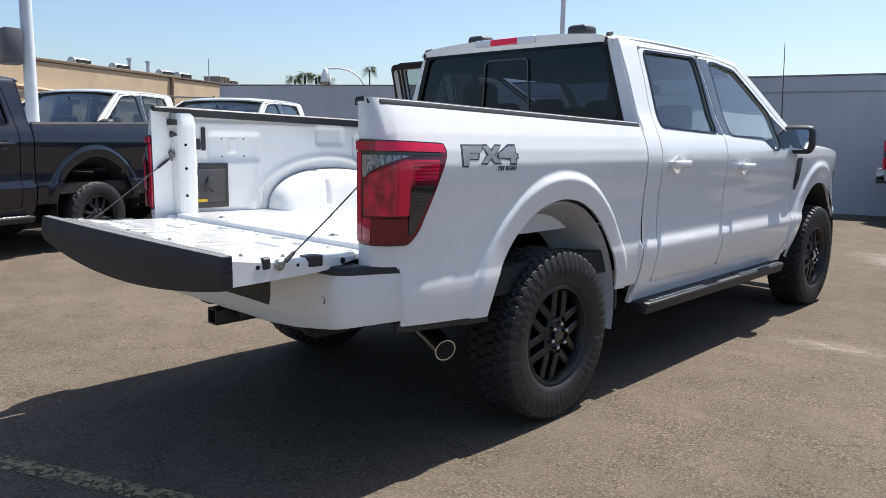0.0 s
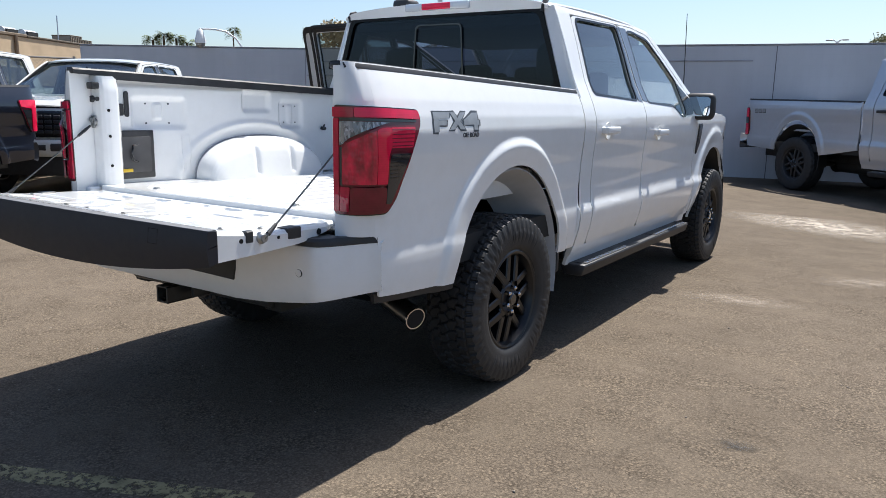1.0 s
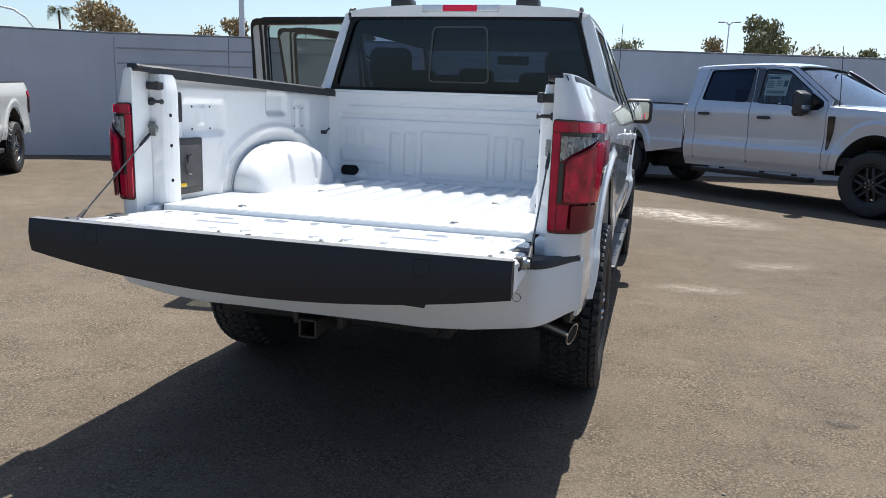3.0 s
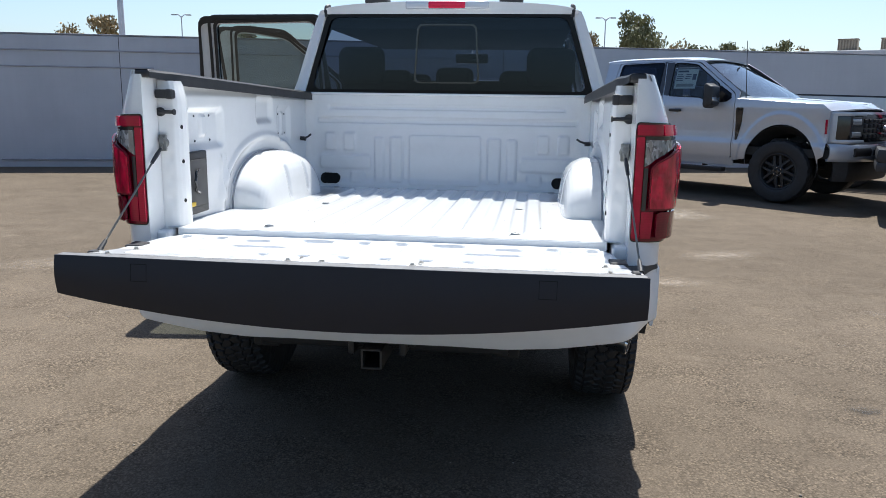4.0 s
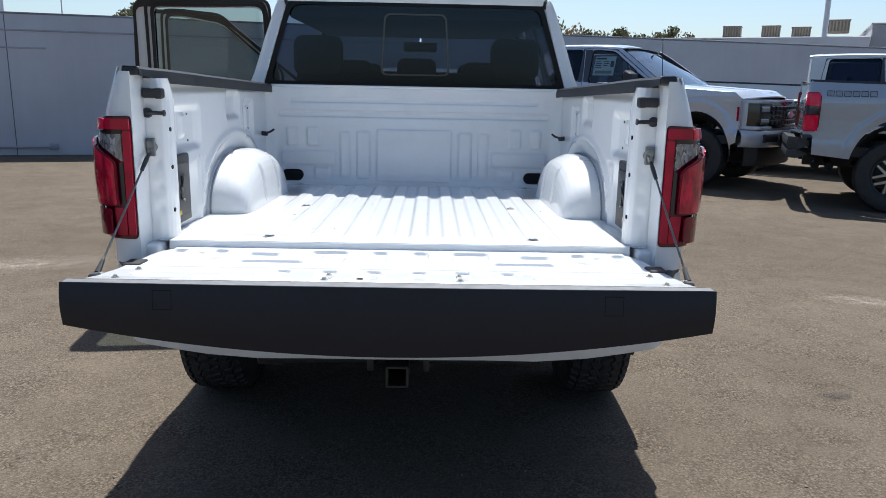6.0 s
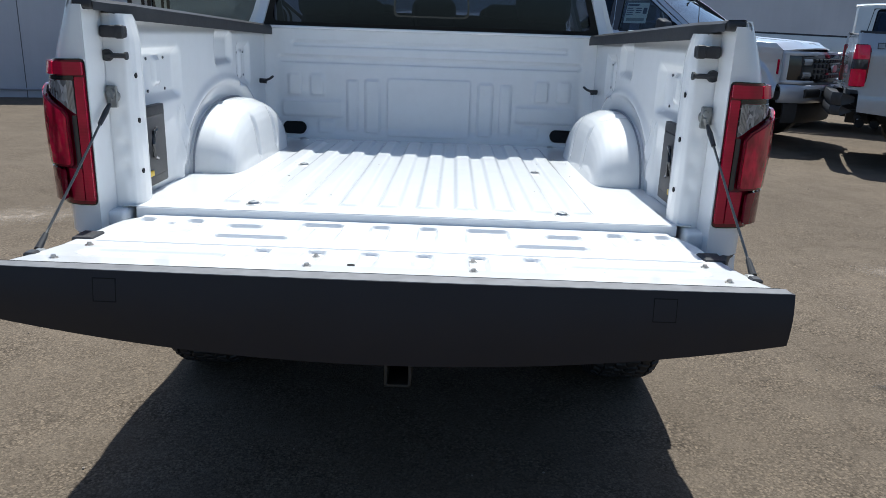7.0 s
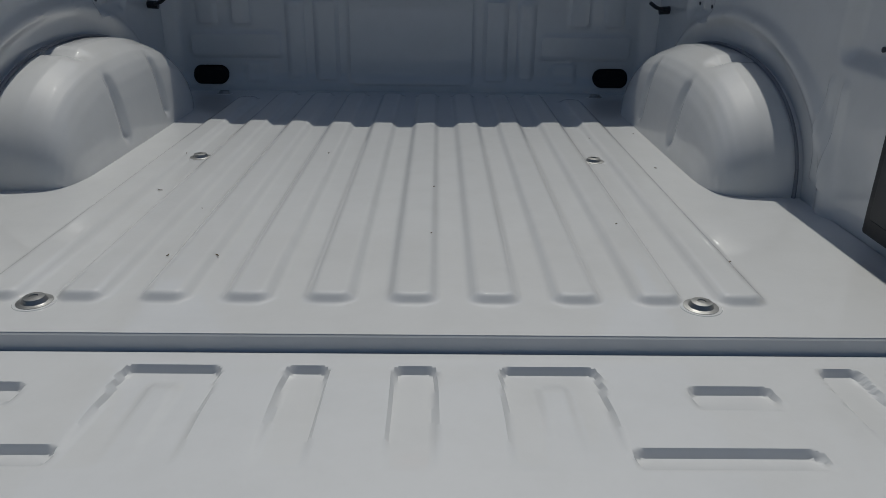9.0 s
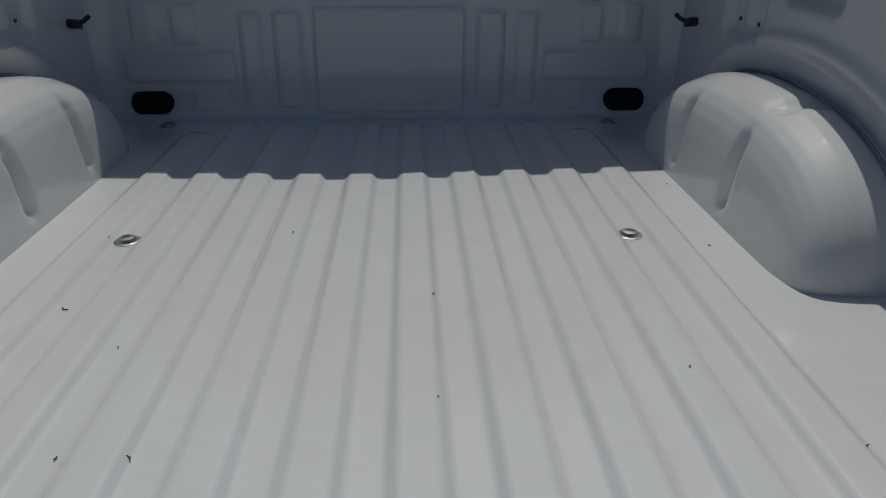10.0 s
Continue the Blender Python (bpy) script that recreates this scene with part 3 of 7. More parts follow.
def spoke_mesh(r, x_out):
    """One forked spoke that runs from the hub to the rim; its face stands proud."""
    bm = bmesh.new()
    def bar(p, q, w0, w1, d):
        p, q = Vector(p), Vector(q)
        n = Vector((0, -(q - p).z, (q - p).y)).normalized()
        ring = []
        for c, w, xo in ((p, w0, 0.0), (q, w1, 0.012)):
            f = [c + n * w + Vector((x_out - xo - 0.006, 0, 0)), c + n * (w - 0.006) + Vector((x_out - xo, 0, 0)), c - n * (w - 0.006) + Vector((x_out - xo, 0, 0)), c - n * w + Vector((x_out - xo - 0.006, 0, 0)), c - n * w + Vector((x_out - xo - d, 0, 0)), c + n * w + Vector((x_out - xo - d, 0, 0))]
            ring.append([bm.verts.new(v) for v in f])
        for j in range(6):
            bm.faces.new((ring[0][j], ring[0][(j + 1) % 6], ring[1][(j + 1) % 6], ring[1][j]))
        bm.faces.new(ring[0][::-1])
        bm.faces.new(ring[1])
    bar((0, 0, r * 0.16), (0, 0, r * 0.46), 0.036, 0.027, 0.05)
    for k in (-1, 1):
        bar((0, k * 0.010, r * 0.40), (0, k * r * 0.345, r * 0.925), 0.0205, 0.0185, 0.045)
    return bm


def wheel(parent, x, y, r, w, spokes, fine, rim_mat, inner=None):
    """A wheel with its outer face towards x's sign. It stands at z = r."""
    side = 1 if x > 0 else -1
    bm = bmesh.new()
    rr = r * 0.585
    spin(bm, [(-w * 0.4, rr + 0.004), (-w * 0.4, rr - 0.02), (w * 0.1, rr - 0.045), (w * 0.36, rr - 0.022), (w * 0.41, rr - 0.016), (w * 0.43, rr - 0.004), (w * 0.41, rr + 0.006)], 48 if fine else 28, ends=False)
    spin(bm, [(-0.02, rr * 0.78), (-0.02, 0.05), (0.0, 0.05), (0.0, rr * 0.78), (-0.02, rr * 0.78)], 28, ends=False)
    ob = part("wheel", bm, rim_mat, parent, "gloss black alloy wheel")
    ob.matrix_local = pose(x, y, r, 0, 0, 0 if side > 0 else 180) @ pose(0, 0, 0, 17 * y, 0, 0)
    tyre(r, w, fine, ob)
    xo = w * 0.36
    first = None
    for i in range(spokes):
        if first is None:
            first = part("spoke", spoke_mesh(rr, xo), inner or rim_mat, ob)
            sp = first
        else:
            sp = new("spoke", first.data)
            sp.parent = ob
        sp.matrix_local = Matrix.Rotation(2 * math.pi * i / spokes, 4, "X")
    bm = spin(bmesh.new(), [(xo - 0.06, 0.085), (xo - 0.012, 0.082), (xo - 0.002, 0.07), (xo + 0.0, 0.036)], 24)
    part("hub", bm, inner or rim_mat, ob)
    bm = spin(bmesh.new(), [(xo - 0.01, 0.034), (xo + 0.016, 0.033), (xo + 0.022, 0.026)], 20)
    cap = part("centre_cap", bm, M["gloss"], ob)
    nut = None
    for i in range(6):
        if nut is None:
            nut = part("lug_nut", spin(bmesh.new(), [(xo - 0.01, 0.012), (xo + 0.024, 0.0115), (xo + 0.030, 0.007)], 6), M["chrome"], ob, "chrome lug nut", 20)
            q = nut
        else:
            q = new("lug_nut", nut.data)
            q.parent = ob
        q.matrix_local = Matrix.Rotation(2 * math.pi * (i + 0.5) / 6, 4, "X") @ Matrix.Translation((0, 0, 0.058))
    return ob


DOOR_R = [(1.990, 0.545), (1.992, 1.0), (1.985, 1.34), (1.995, 1.55), (2.035, 1.868), (2.775, 1.885), (2.845, 1.39), (2.850, 0.545)]
WIN_R = [(2.115, 1.425), (2.150, 1.842), (2.755, 1.858), (2.765, 1.398)]
DOOR_F = [(2.860, 0.545), (2.855, 1.39), (2.785, 1.885), (3.05, 1.888), (3.36, 1.858), (4.04, 1.432), (4.082, 1.37), (4.085, 1.0), (4.07, 0.545)]
WIN_F = [(2.955, 1.388), (2.935, 1.858), (3.05, 1.860), (3.33, 1.826), (3.78, 1.545), (3.79, 1.305), (3.66, 1.290), (3.50, 1.375)]


def door(s, name, out, win, side, root_ob, mats, front):
    """A door skin with its frame, pane, seals and handle; returned as one part with sub-parts."""
    sh = lambda pts: [(s.along(y), z * s.hs) for y, z in pts]
    f = s.half
    win_r = rounded(sh(win), 0.05, 4)
    ob = part(name, panel(rounded(sh(out), 0.05, 3), f, 0.024, [win_r], 0.035, side), mats["paint"], root_ob)
    part("pane", panel(swell(win_r, 0.004), lambda y, z: f(y, z) - 0.014, 0.1, (), 0, side), mats["pane_f"] if front else mats.get("pane_s", mats["pane_r"]), ob, "glass pane").visible_shadow = not front
    part("window_seal", panel(swell(win_r, 0.013), lambda y, z: f(y, z) + 0.003, 0.06, [swell(win_r, -0.008)], 0.008, side), M["band"], ob, "black window seal")
    hy = s.along(3.02 if front else 2.06)
    hz = (1.185 if front else 1.215) * s.hs
    x = f(hy + 0.1, hz)
    bm = bmesh.new()
    box(bm, x + 0.022, x + 0.046, hy, hy + 0.20, hz - 0.020, hz + 0.022, 0.010, 3)
    box(bm, x - 0.01, x + 0.036, hy + 0.005, hy + 0.035, hz - 0.018, hz + 0.018, 0.006)
    box(bm, x - 0.01, x + 0.036, hy + 0.165, hy + 0.195, hz - 0.018, hz + 0.018, 0.006)
    if side < 0:
        bmesh.ops.scale(bm, vec=(-1, 1, 1), verts=bm.verts)
    part("handle", bm, mats["handle"], ob, "pull handle")
    bm = bmesh.new()
    cup = spin(bm, [(x - 0.004, 0.052), (x + 0.0035, 0.05), (x + 0.001, 0.03), (x - 0.008, 0.01)], 20, at=(0, hy + 0.10, hz - 0.004))
    if side < 0:
        bmesh.ops.scale(bm, vec=(-1, 1, 1), verts=bm.verts)
    part("handle_cup", bm, mats["paint"], ob)
    if front:
        sail = sh([(3.80, 1.30), (3.795, 1.535), (4.0, 1.425), (4.02, 1.36), (3.95, 1.31)])
        part("sail_panel", panel(sail, lambda y, z: f(y, z) + 0.004, 0.08, (), 0.01, side), M["band"], ob)
        pill = sh([(2.862, 1.40), (2.80, 1.872), (2.925, 1.872), (2.945, 1.39)])
    else:
        pill = sh([(2.775, 1.395), (2.765, 1.868), (2.785, 1.872), (2.842, 1.39)])
    part("pillar_trim", panel(pill, lambda y, z: f(y, z) + 0.003, 0.1, (), 0.008, side), M["smoke"], ob)
    return ob


def open_door(s, ob, hinge_y, degrees):
    """Swings a left door open about its front edge."""
    x = -s.half(hinge_y, 1.0) + 0.02
    m = Matrix.Translation((x, hinge_y, 0)) @ Matrix.Rotation(radians(degrees), 4, "Z") @ Matrix.Translation((-x, -hinge_y, 0))
    ob.matrix_local = m


def cab(s, r, mats, fine):
    h = s.hs
    sh = lambda pts: [(s.along(y), z * h) for y, z in pts]
    f = s.half
    y0 = s.cab + 0.025
    for side in (1, -1):
        outer = sh([(1.825, 0.50), (1.825, 1.40), (1.835, 1.86), (1.86, 1.905), (2.2, 1.925), (3.0, 1.928), (3.40, 1.895), (3.6, 1.785), (4.13, 1.45), (4.10, 0.50)])
        hole = sh([(1.982, 0.55), (1.982, 1.0), (1.976, 1.34), (1.986, 1.55), (2.028, 1.876), (3.05, 1.896), (3.37, 1.866), (4.05, 1.438), (4.092, 1.37), (4.095, 1.0), (4.08, 0.55)])
        part("cab_side", panel(outer, f, 0.03, [hole], 0.03, side), mats["paint"], r)
        part("cab_lining", panel(outer, lambda y, z: f(y, z) - 0.036, 0.12, [hole], 0.012, side), M["trim"], r, "dark interior lining")
        part("rocker", panel(sh([(1.83, 0.44), (1.83, 0.53), (4.10, 0.53), (4.10, 0.44)]), lambda y, z: f(y, z) - 0.012, 0.08, (), 0.02, side), mats["paint"], r)
        opened = side < 0 and mats.get("open")
        up = lambda pts: [(y - (0.075 if y < 2.3 else 0.0), z + (0.075 if z > 1.7 else 0.0)) for y, z in pts] if opened else pts
        rear_win = up(WIN_R) if opened else [(y - (0.066 if y < 2.3 else 0.0), z + (0.012 if z > 1.7 else 0.0)) for y, z in WIN_R]
        rd = door(s, "rear_door", up(DOOR_R), rear_win, side, r, mats, False)
        fd = door(s, "front_door", up(DOOR_F), up(WIN_F), side, r, mats, True)
        if side < 0 and mats.get("open"):
            open_door(s, rd, 2.845 + s.shift, -82)
            open_door(s, fd, 4.085 + s.shift, -66)
            for d, out, win in ((rd, DOOR_R, WIN_R), (fd, DOOR_F, WIN_F)):
                low = [p for p in out if p[1] < 1.40]
                hi = max(y for y, z in out) - 0.02 + s.shift
                lo = min(y for y, z in low) + 0.02 + s.shift
                bm = panel([(lo, 0.57), (lo, 1.37), (hi, 1.37), (hi, 0.57)], lambda y, z: f(y, z) - 0.05 - 0.03 * dent(y, z, (lo + hi) / 2, 0.95, (hi - lo) / 2 - 0.05, 0.33, 0.06, 0.05), 0.05, (), 0.02, -1)
                part("door_card", bm, M["cabin"], d, "black inner door panel")
                win_r = rounded(sh(up(win)), 0.05, 4)
                for o_in, o_out in ((-0.004, 0.018), (0.038, 0.058)):
                    part("inner_seal", panel(swell(win_r, o_out), lambda y, z: f(y, z) - 0.037, 0.06, [swell(win_r, o_in)], 0.012, -1), M["plastic"], d, "black door seal")
                edge = rounded(sh(up(out)), 0.05, 3)
                part("edge_seal", panel(swell(edge, 0.004), lambda y, z: f(y, z) - 0.008, 0.08, [swell(edge, -0.026)], 0.034, -1), M["plastic"], d, "black outer door seal")
    # roof, with a shallow crown and rounded edges
    def roof(u, v):
        y = s.cab + v * (3.40 + s.shift - s.cab)
        edge = f(2.5 + s.shift, 1.90 * h) - 0.005
        sx = math.sin(u * math.pi / 2)
        x = edge * sx
        z = 1.905 + 0.055 * math.cos(u * math.pi / 2) ** 0.9 + 0.016 * math.sin(min(1, v * 1.1) * math.pi)
        z -= 0.04 * smooth01(0.86, 1.0, v) + 0.012 * smooth01(0.06, 0.0, v)
        y -= 0.012 * (1 - sx * sx) * smooth01(0.3, 0.0, v)
        return (x, y, z * h)
    part("roof", thick(grid([i / 16 - 1 for i in range(33)], [i / 24 for i in range(25)], roof), 0.02), mats["paint"], r)
    # back of the cab: panel, pillars, window
    yb = s.cab + 0.045
    def back(u, v):
        return (u * (f(y0, (0.55 + v * 0.89) * h) - 0.01), yb, (0.55 + v * 0.89) * h)
    part("cab_back", thick(grid(steps(-1, 1, 0.2), steps(0, 1, 0.25), back), 0.02), mats["paint"], r)
    gl = lambda z: table([(1.40, 0.842), (1.89, 0.692)], z)
    for side in (1, -1):
        def pil(u, v):
            z = 1.40 + v * 0.50
            a, b = gl(z), f(y0 + 0.02, z * h) - 0.001
            bow = 0.028 * math.sin(u * math.pi / 2)
            return (side * (a + (b - a) * u), yb - 0.02 + bow - 0.01 * (1 - u) + 0.004 * v, z * h)
        part("rear_pillar", thick(grid(steps(0, 1, 0.2), steps(0, 1, 0.1), pil), 0.02), mats["paint"], r)
    def rear_glass(u, v):
        z = 1.425 + v * 0.475
        return (u * (gl(z) + 0.004), yb - 0.025 - 0.012 * (1 - u * u), z * h)
    part("rear_window", grid(steps(-1, 1, 0.1), steps(0, 1, 0.1), rear_glass), mats["pane_r"], r, "dark tinted rear window")
    def header(u, v):
        x = u * 0.735
        sx = u
        ty, tz = s.cab - 0.012 * (1 - sx * sx) + 0.004, 1.893 + 0.055 * math.cos(math.asin(min(1, abs(u))) ) ** 0.9 + 0.006
        by, bz = yb - 0.034 - 0.012 * (1 - u * u), 1.885
        return (x, by + (ty - by) * v, (bz + (tz - bz) * v) * h)
    part("roof_header", thick(grid(steps(-1, 1, 0.05), steps(0, 1, 0.34), header), 0.012), mats["paint"], r)
    if fine:
        for side in (1, -1):
            part("roof_ditch_seal", tube(bmesh.new(), [(side * 0.700, yb - 0.048, 1.868), (side * 0.706, yb - 0.046, 1.900), (side * 0.705, yb - 0.030, 1.924), (side * 0.700, yb + 0.01, 1.934)], 0.012, 8), M["plastic"], r, "black roof seam strip")
    else:
        part("window_band", boxed(-0.70, 0.70, yb - 0.035, yb - 0.0, 1.87 * h, 1.90 * h), M["gloss"], r)
    # windscreen
    def screen(u, v):
        z = 1.36 + v * 0.535
        y = 4.44 - v * 1.06 + s.shift - 0.10 * u * u
        return (u * (f(3.5 + s.shift, z * h) - 0.035), y, z * h)
    part("windscreen", grid(steps(-1, 1, 0.1), steps(0, 1, 0.1), screen), mats["pane_f"], r, "clear windscreen").visible_shadow = False
    # seats, dash, wheel and inside mirror
    sx = s.shift
    for x in (-0.42, 0.42):
        for y, rr in ((3.25, 0.965 if fine else 1.06), (2.35, 0.96)):
            bm = bmesh.new()
            box(bm, x - 0.25, x + 0.25, y - 0.12, y + 0.02, 0.85 * h, 1.44 * h * rr, 0.07, 3, m=Matrix.Translation((0, sx, 0)))
            box(bm, x - 0.25, x + 0.25, y - 0.05, y + 0.48, 0.75 * h, 0.95 * h, 0.06, 3, m=Matrix.Translation((0, sx, 0)))
            box(bm, x - 0.14, x + 0.14, y - 0.11, y - 0.01, 1.45 * h * rr, 1.66 * h * rr, 0.045, 3, m=Matrix.Translation((0, sx, 0)))
            tube(bm, [(x - 0.06, y - 0.06 + sx, 1.40 * h), (x - 0.06, y - 0.06 + sx, 1.5 * h)], 0.008)
            tube(bm, [(x + 0.06, y - 0.06 + sx, 1.40 * h), (x + 0.06, y - 0.06 + sx, 1.5 * h)], 0.008)
            part("seat", bm, M["cabin"], r, "black seat with headrest")
    if fine:
        bm = bmesh.new()
        box(bm, -0.12, 0.12, 2.20, 2.30, 1.44, 1.61, 0.045, 3)
        part("headrest", bm, M["cabin"], r, "black middle headrest")
        part("rear_bench", boxed(-0.74, 0.74, 2.22, 2.36, 0.8, 1.53, 0.05, 3), M["cabin"], r, "black rear bench backrest")
        for x in (-0.60, 0.60):
            part("headrest", boxed(x - 0.15, x + 0.15, 2.20, 2.31, 1.49, 1.735, 0.06, 4), M["cabin"], r, "black rear headrest")
        part("headliner", boxed(-0.70, 0.70, 1.86, 3.42, 1.800, 1.864, 0.02, 2), M["trim"], r, "dark headliner")
    bm = bmesh.new()
    box(bm, -0.80, 0.80, 3.88, 4.35, 0.80 * h, 1.30 * h, 0.10, 3, m=Matrix.Translation((0, sx, 0)))
    part("dashboard", bm, M["cabin"], r)
    part("cab_floor", boxed(-0.86, 0.86, 1.90 + sx, 4.2 + sx, 0.52 * h, 0.60 * h), M["cabin"], r)
    part("headliner", boxed(-0.70, 0.70, s.cab + 0.06, 3.36 + sx, 1.868 * h, 1.895 * h), M["trim"], r, "dark headliner")
    bm = bmesh.new()
    tube(bm, [(-0.42 + 0.19 * math.cos(q), 3.78 + sx + 0.10 * math.sin(q), (1.17 + 0.16 * math.sin(q)) * h) for q in (2 * math.pi * i / 24 for i in range(25))], 0.016, 8)
    tube(bm, [(-0.42, 3.78 + sx, 1.17 * h), (-0.42, 3.95 + sx, 1.12 * h)], 0.05)
    tube(bm, [(-0.6, 3.78 + sx, 1.17 * h), (-0.24, 3.78 + sx, 1.17 * h)], 0.018)
    part("steering_wheel", bm, M["cabin"], r)
    bm = bmesh.new()
    box(bm, -0.13, 0.13, 3.50, 3.54, 1.70 * h, 1.78 * h, 0.015, 2, m=Matrix.Translation((0, sx, 0)))
    tube(bm, [(0, 3.54 + sx, 1.76 * h), (0, 3.62 + sx, 1.81 * h)], 0.012)
    part("inside_mirror", bm, M["gloss"], r)


def side_mirror(s, r, mats, side, big=False):
    h = s.hs
    y, x0, x1 = (3.74 if big else 4.02) + s.shift, (1.0 if big else 0.888) * s.ws, (1.122 if not big else 1.27) * s.ws
    z0, z1 = (1.265 * h, 1.475 * h) if not big else (1.22 * h, 1.56 * h)
    bm = boxed(x0, x1, y - 0.02, y + 0.13, z0, z1, 0.045, 4)
    for v in bm.verts:
        if v.co.y > y + 0.05:
            v.co.z = (v.co.z - (z0 + z1) / 2) * 0.8 + (z0 + z1) / 2
            v.co.x = (v.co.x - (x0 + x1) / 2) * 0.9 + (x0 + x1) / 2
    tube(bm, [(0.90 * s.ws, y + 0.03, z0 + 0.06), (x0 + 0.06, y + 0.05, z0 + 0.06)], 0.035, 10)
    if side < 0:
        bmesh.ops.scale(bm, vec=(-1, 1, 1), verts=bm.verts)
    ob = part("side_mirror", bm, M["plastic"] if mats.get("black_mirror", True) else mats["paint"], r, "black side mirror")
    pts = rounded([(x0 + 0.030, z0 + 0.030), (x0 + 0.030, z1 - 0.030), (x1 - 0.028, z1 - 0.030), (x1 - 0.028, z0 + 0.030)], 0.03, 4)
    bm = bmesh.new()
    bm.faces.new([bm.verts.new((side * x, y - 0.0225, z)) for x, z in pts])
    part("mirror_glass", bm, M["mirror"], ob, "mirror glass", smooth=False)
    if big:
        part("mirror_lamp", boxed(min(side * x0, side * x1) + 0.03, max(side * x0, side * x1) - 0.03, y + 0.115, y + 0.135, z0 + 0.10, z0 + 0.16, 0.008), M["clear"], ob)


def front_end(s, r, mats, style):
    h = s.hs
    f = s.half
    F = s.front
    tk, wd = (0.15, 0.965) if style == "tall" else (0.0, 0.85)
    for side in (1, -1):
        a = arc(s.hubF, 0.47 * h, 0.525, 0.555 * h, 190, -10, 24)
        top = [(4.105 + s.shift, 0.52 * h)] + [(s.hubF - 0.52, 0.55 * h)] + a[1:-1] + [(s.hubF + 0.53, 0.60 * h), (F - 0.28 - tk, 0.64 * h), (F - 0.25 - tk, 1.215 * h), (F - 0.40 - tk * 0.5, 1.272 * h), (F - 0.5, 1.288 * h), (4.6 + s.shift, 1.325 * h), (4.125 + s.shift, 1.358 * h)]
        part("front_fender", panel(top, f, 0.018, (), 0.02, side), mats["paint"], r)
        vent = rounded([(4.13 + s.shift, 0.98 * h), (4.125 + s.shift, 1.235 * h), (4.215 + s.shift, 1.235 * h), (4.20 + s.shift, 1.06 * h)], 0.02, 3)
        if style == "tall":
            vent = rounded([(4.13 + s.shift, 0.80 * h), (4.125 + s.shift, 1.235 * h), (4.235 + s.shift, 1.235 * h), (4.215 + s.shift, 1.02 * h), (4.16 + s.shift, 0.80 * h)], 0.02, 3)
        part("fender_vent", panel(vent, lambda y, z: f(y, z) + 0.010, 0.05, (), 0.012, side), M["gloss"], r, "black fender vent")
        side_mirror(s, r, mats, side, style == "tall")
    def hood(u, v):
        y = 4.12 + s.shift + v * (F - 0.22 - 4.12 - s.shift - 1.1 * tk * abs(u) ** 3)
        z = 1.355 - 0.075 * v - 0.075 * smooth01(0.88, 1.0, v) + 0.055 * math.cos(u * math.pi / 2) ** 0.6 * (1 - 0.3 * v)
        z -= 0.028 * dent(u, v, 0.0, 0.45, 0.45, 0.5, 0.1, 0.10)
        w = f(min(y, F - 0.30), 1.30 * h) - 0.012
        return (u * w, y, z * h)
    part("hood", thick(grid([math.sin(i * math.pi / 40) for i in range(-20, 21)], steps(0, 1, 0.05), hood), 0.02), mats["paint"], r)
    part("cowl", boxed(-0.80, 0.80, 4.20 + s.shift, 4.46 + s.shift, 1.30 * h, 1.345 * h, 0.02), M["plastic"], r)
    yf = lambda x: F - 0.02 - (0.20 * (abs(x) / 0.98) ** 2.2 + 0.20 * smooth01(0.80, 0.95, abs(x)) if style == "tall" else 0.17 * (abs(x) / 0.98) ** 3)
    def band(x0, x1, z0, z1, out, rnd=0.02):
        def g(u, v):
            x = x0 + (x1 - x0) * u
            b = math.sin(v * math.pi)
            return (x, yf(x) + out + rnd * (b ** 0.5 - 1), (z0 + (z1 - z0) * v) * h)
        return thick(grid(steps(0, 1, 0.06), steps(0, 1, 0.1), g), 0.06)
    # bumper, valance, grille, lamps
    part("front_bumper", band(-wd, wd, 0.58, 0.80, 0.06, 0.045), mats["bumper"], r, "front bumper")
    part("air_dam", band(-0.88, 0.88, 0.33, 0.60, -0.03), M["plastic"], r, "black lower valance")
    part("grille_surround", band(-wd, wd, 0.80, 1.20, -0.03), mats["surround"], r)
    g = part("grille", band(-0.60, 0.60, 0.83, 1.17, -0.005), M["gloss"], r, "black mesh grille")
    for z in (0.90, 0.965, 1.03, 1.095):
        for i in range(11):
            x = -0.55 + 0.11 * i + (0.055 if round(z * 1000) % 130 == 0 else 0)
            part("grille_cell", boxed(x - 0.045, x + 0.045, yf(x) - 0.02, yf(x) + 0.008, (z - 0.022) * h, (z + 0.022) * h, 0.008, 1), M["plastic"], g)
    bm = spin(bmesh.new(), [(F - 0.01, 0.09), (F + 0.012, 0.088), (F + 0.016, 0.07)], 24, "y", at=(0, 0, 1.0 * h))
    bmesh.ops.scale(bm, vec=(1.25, 1, 0.6), space=Matrix.Translation((0, 0, -1.0 * h)), verts=bm.verts)
    part("badge", bm, M["silver"], r, "oval badge")
    for side in (1, -1):
        x0, x1 = sorted((side * 0.62, side * min(0.90, wd - 0.005)))
        lamp = part("headlight", band(x0, x1, 0.85, 1.16, 0.004), M["gloss"], r, "headlight with dark housing")
        for z0, z1 in ((0.88, 0.96), (1.03, 1.12)):
            part("projector", band(x0 + 0.05, x1 - 0.08, z0, z1, 0.014), M["clear"], lamp, "clear lamp unit")
        part("side_marker", panel([(F - 0.30 - tk, 0.92 * h), (F - 0.30 - tk, 1.10 * h), (F - 0.27 - tk, 1.10 * h), (F - 0.27 - tk, 0.92 * h)], lambda y, z: f(y, z) + 0.006, 0.05, (), 0.01, side), M["red"] if style == "tall" else M["smoke"], lamp, "side marker lens")
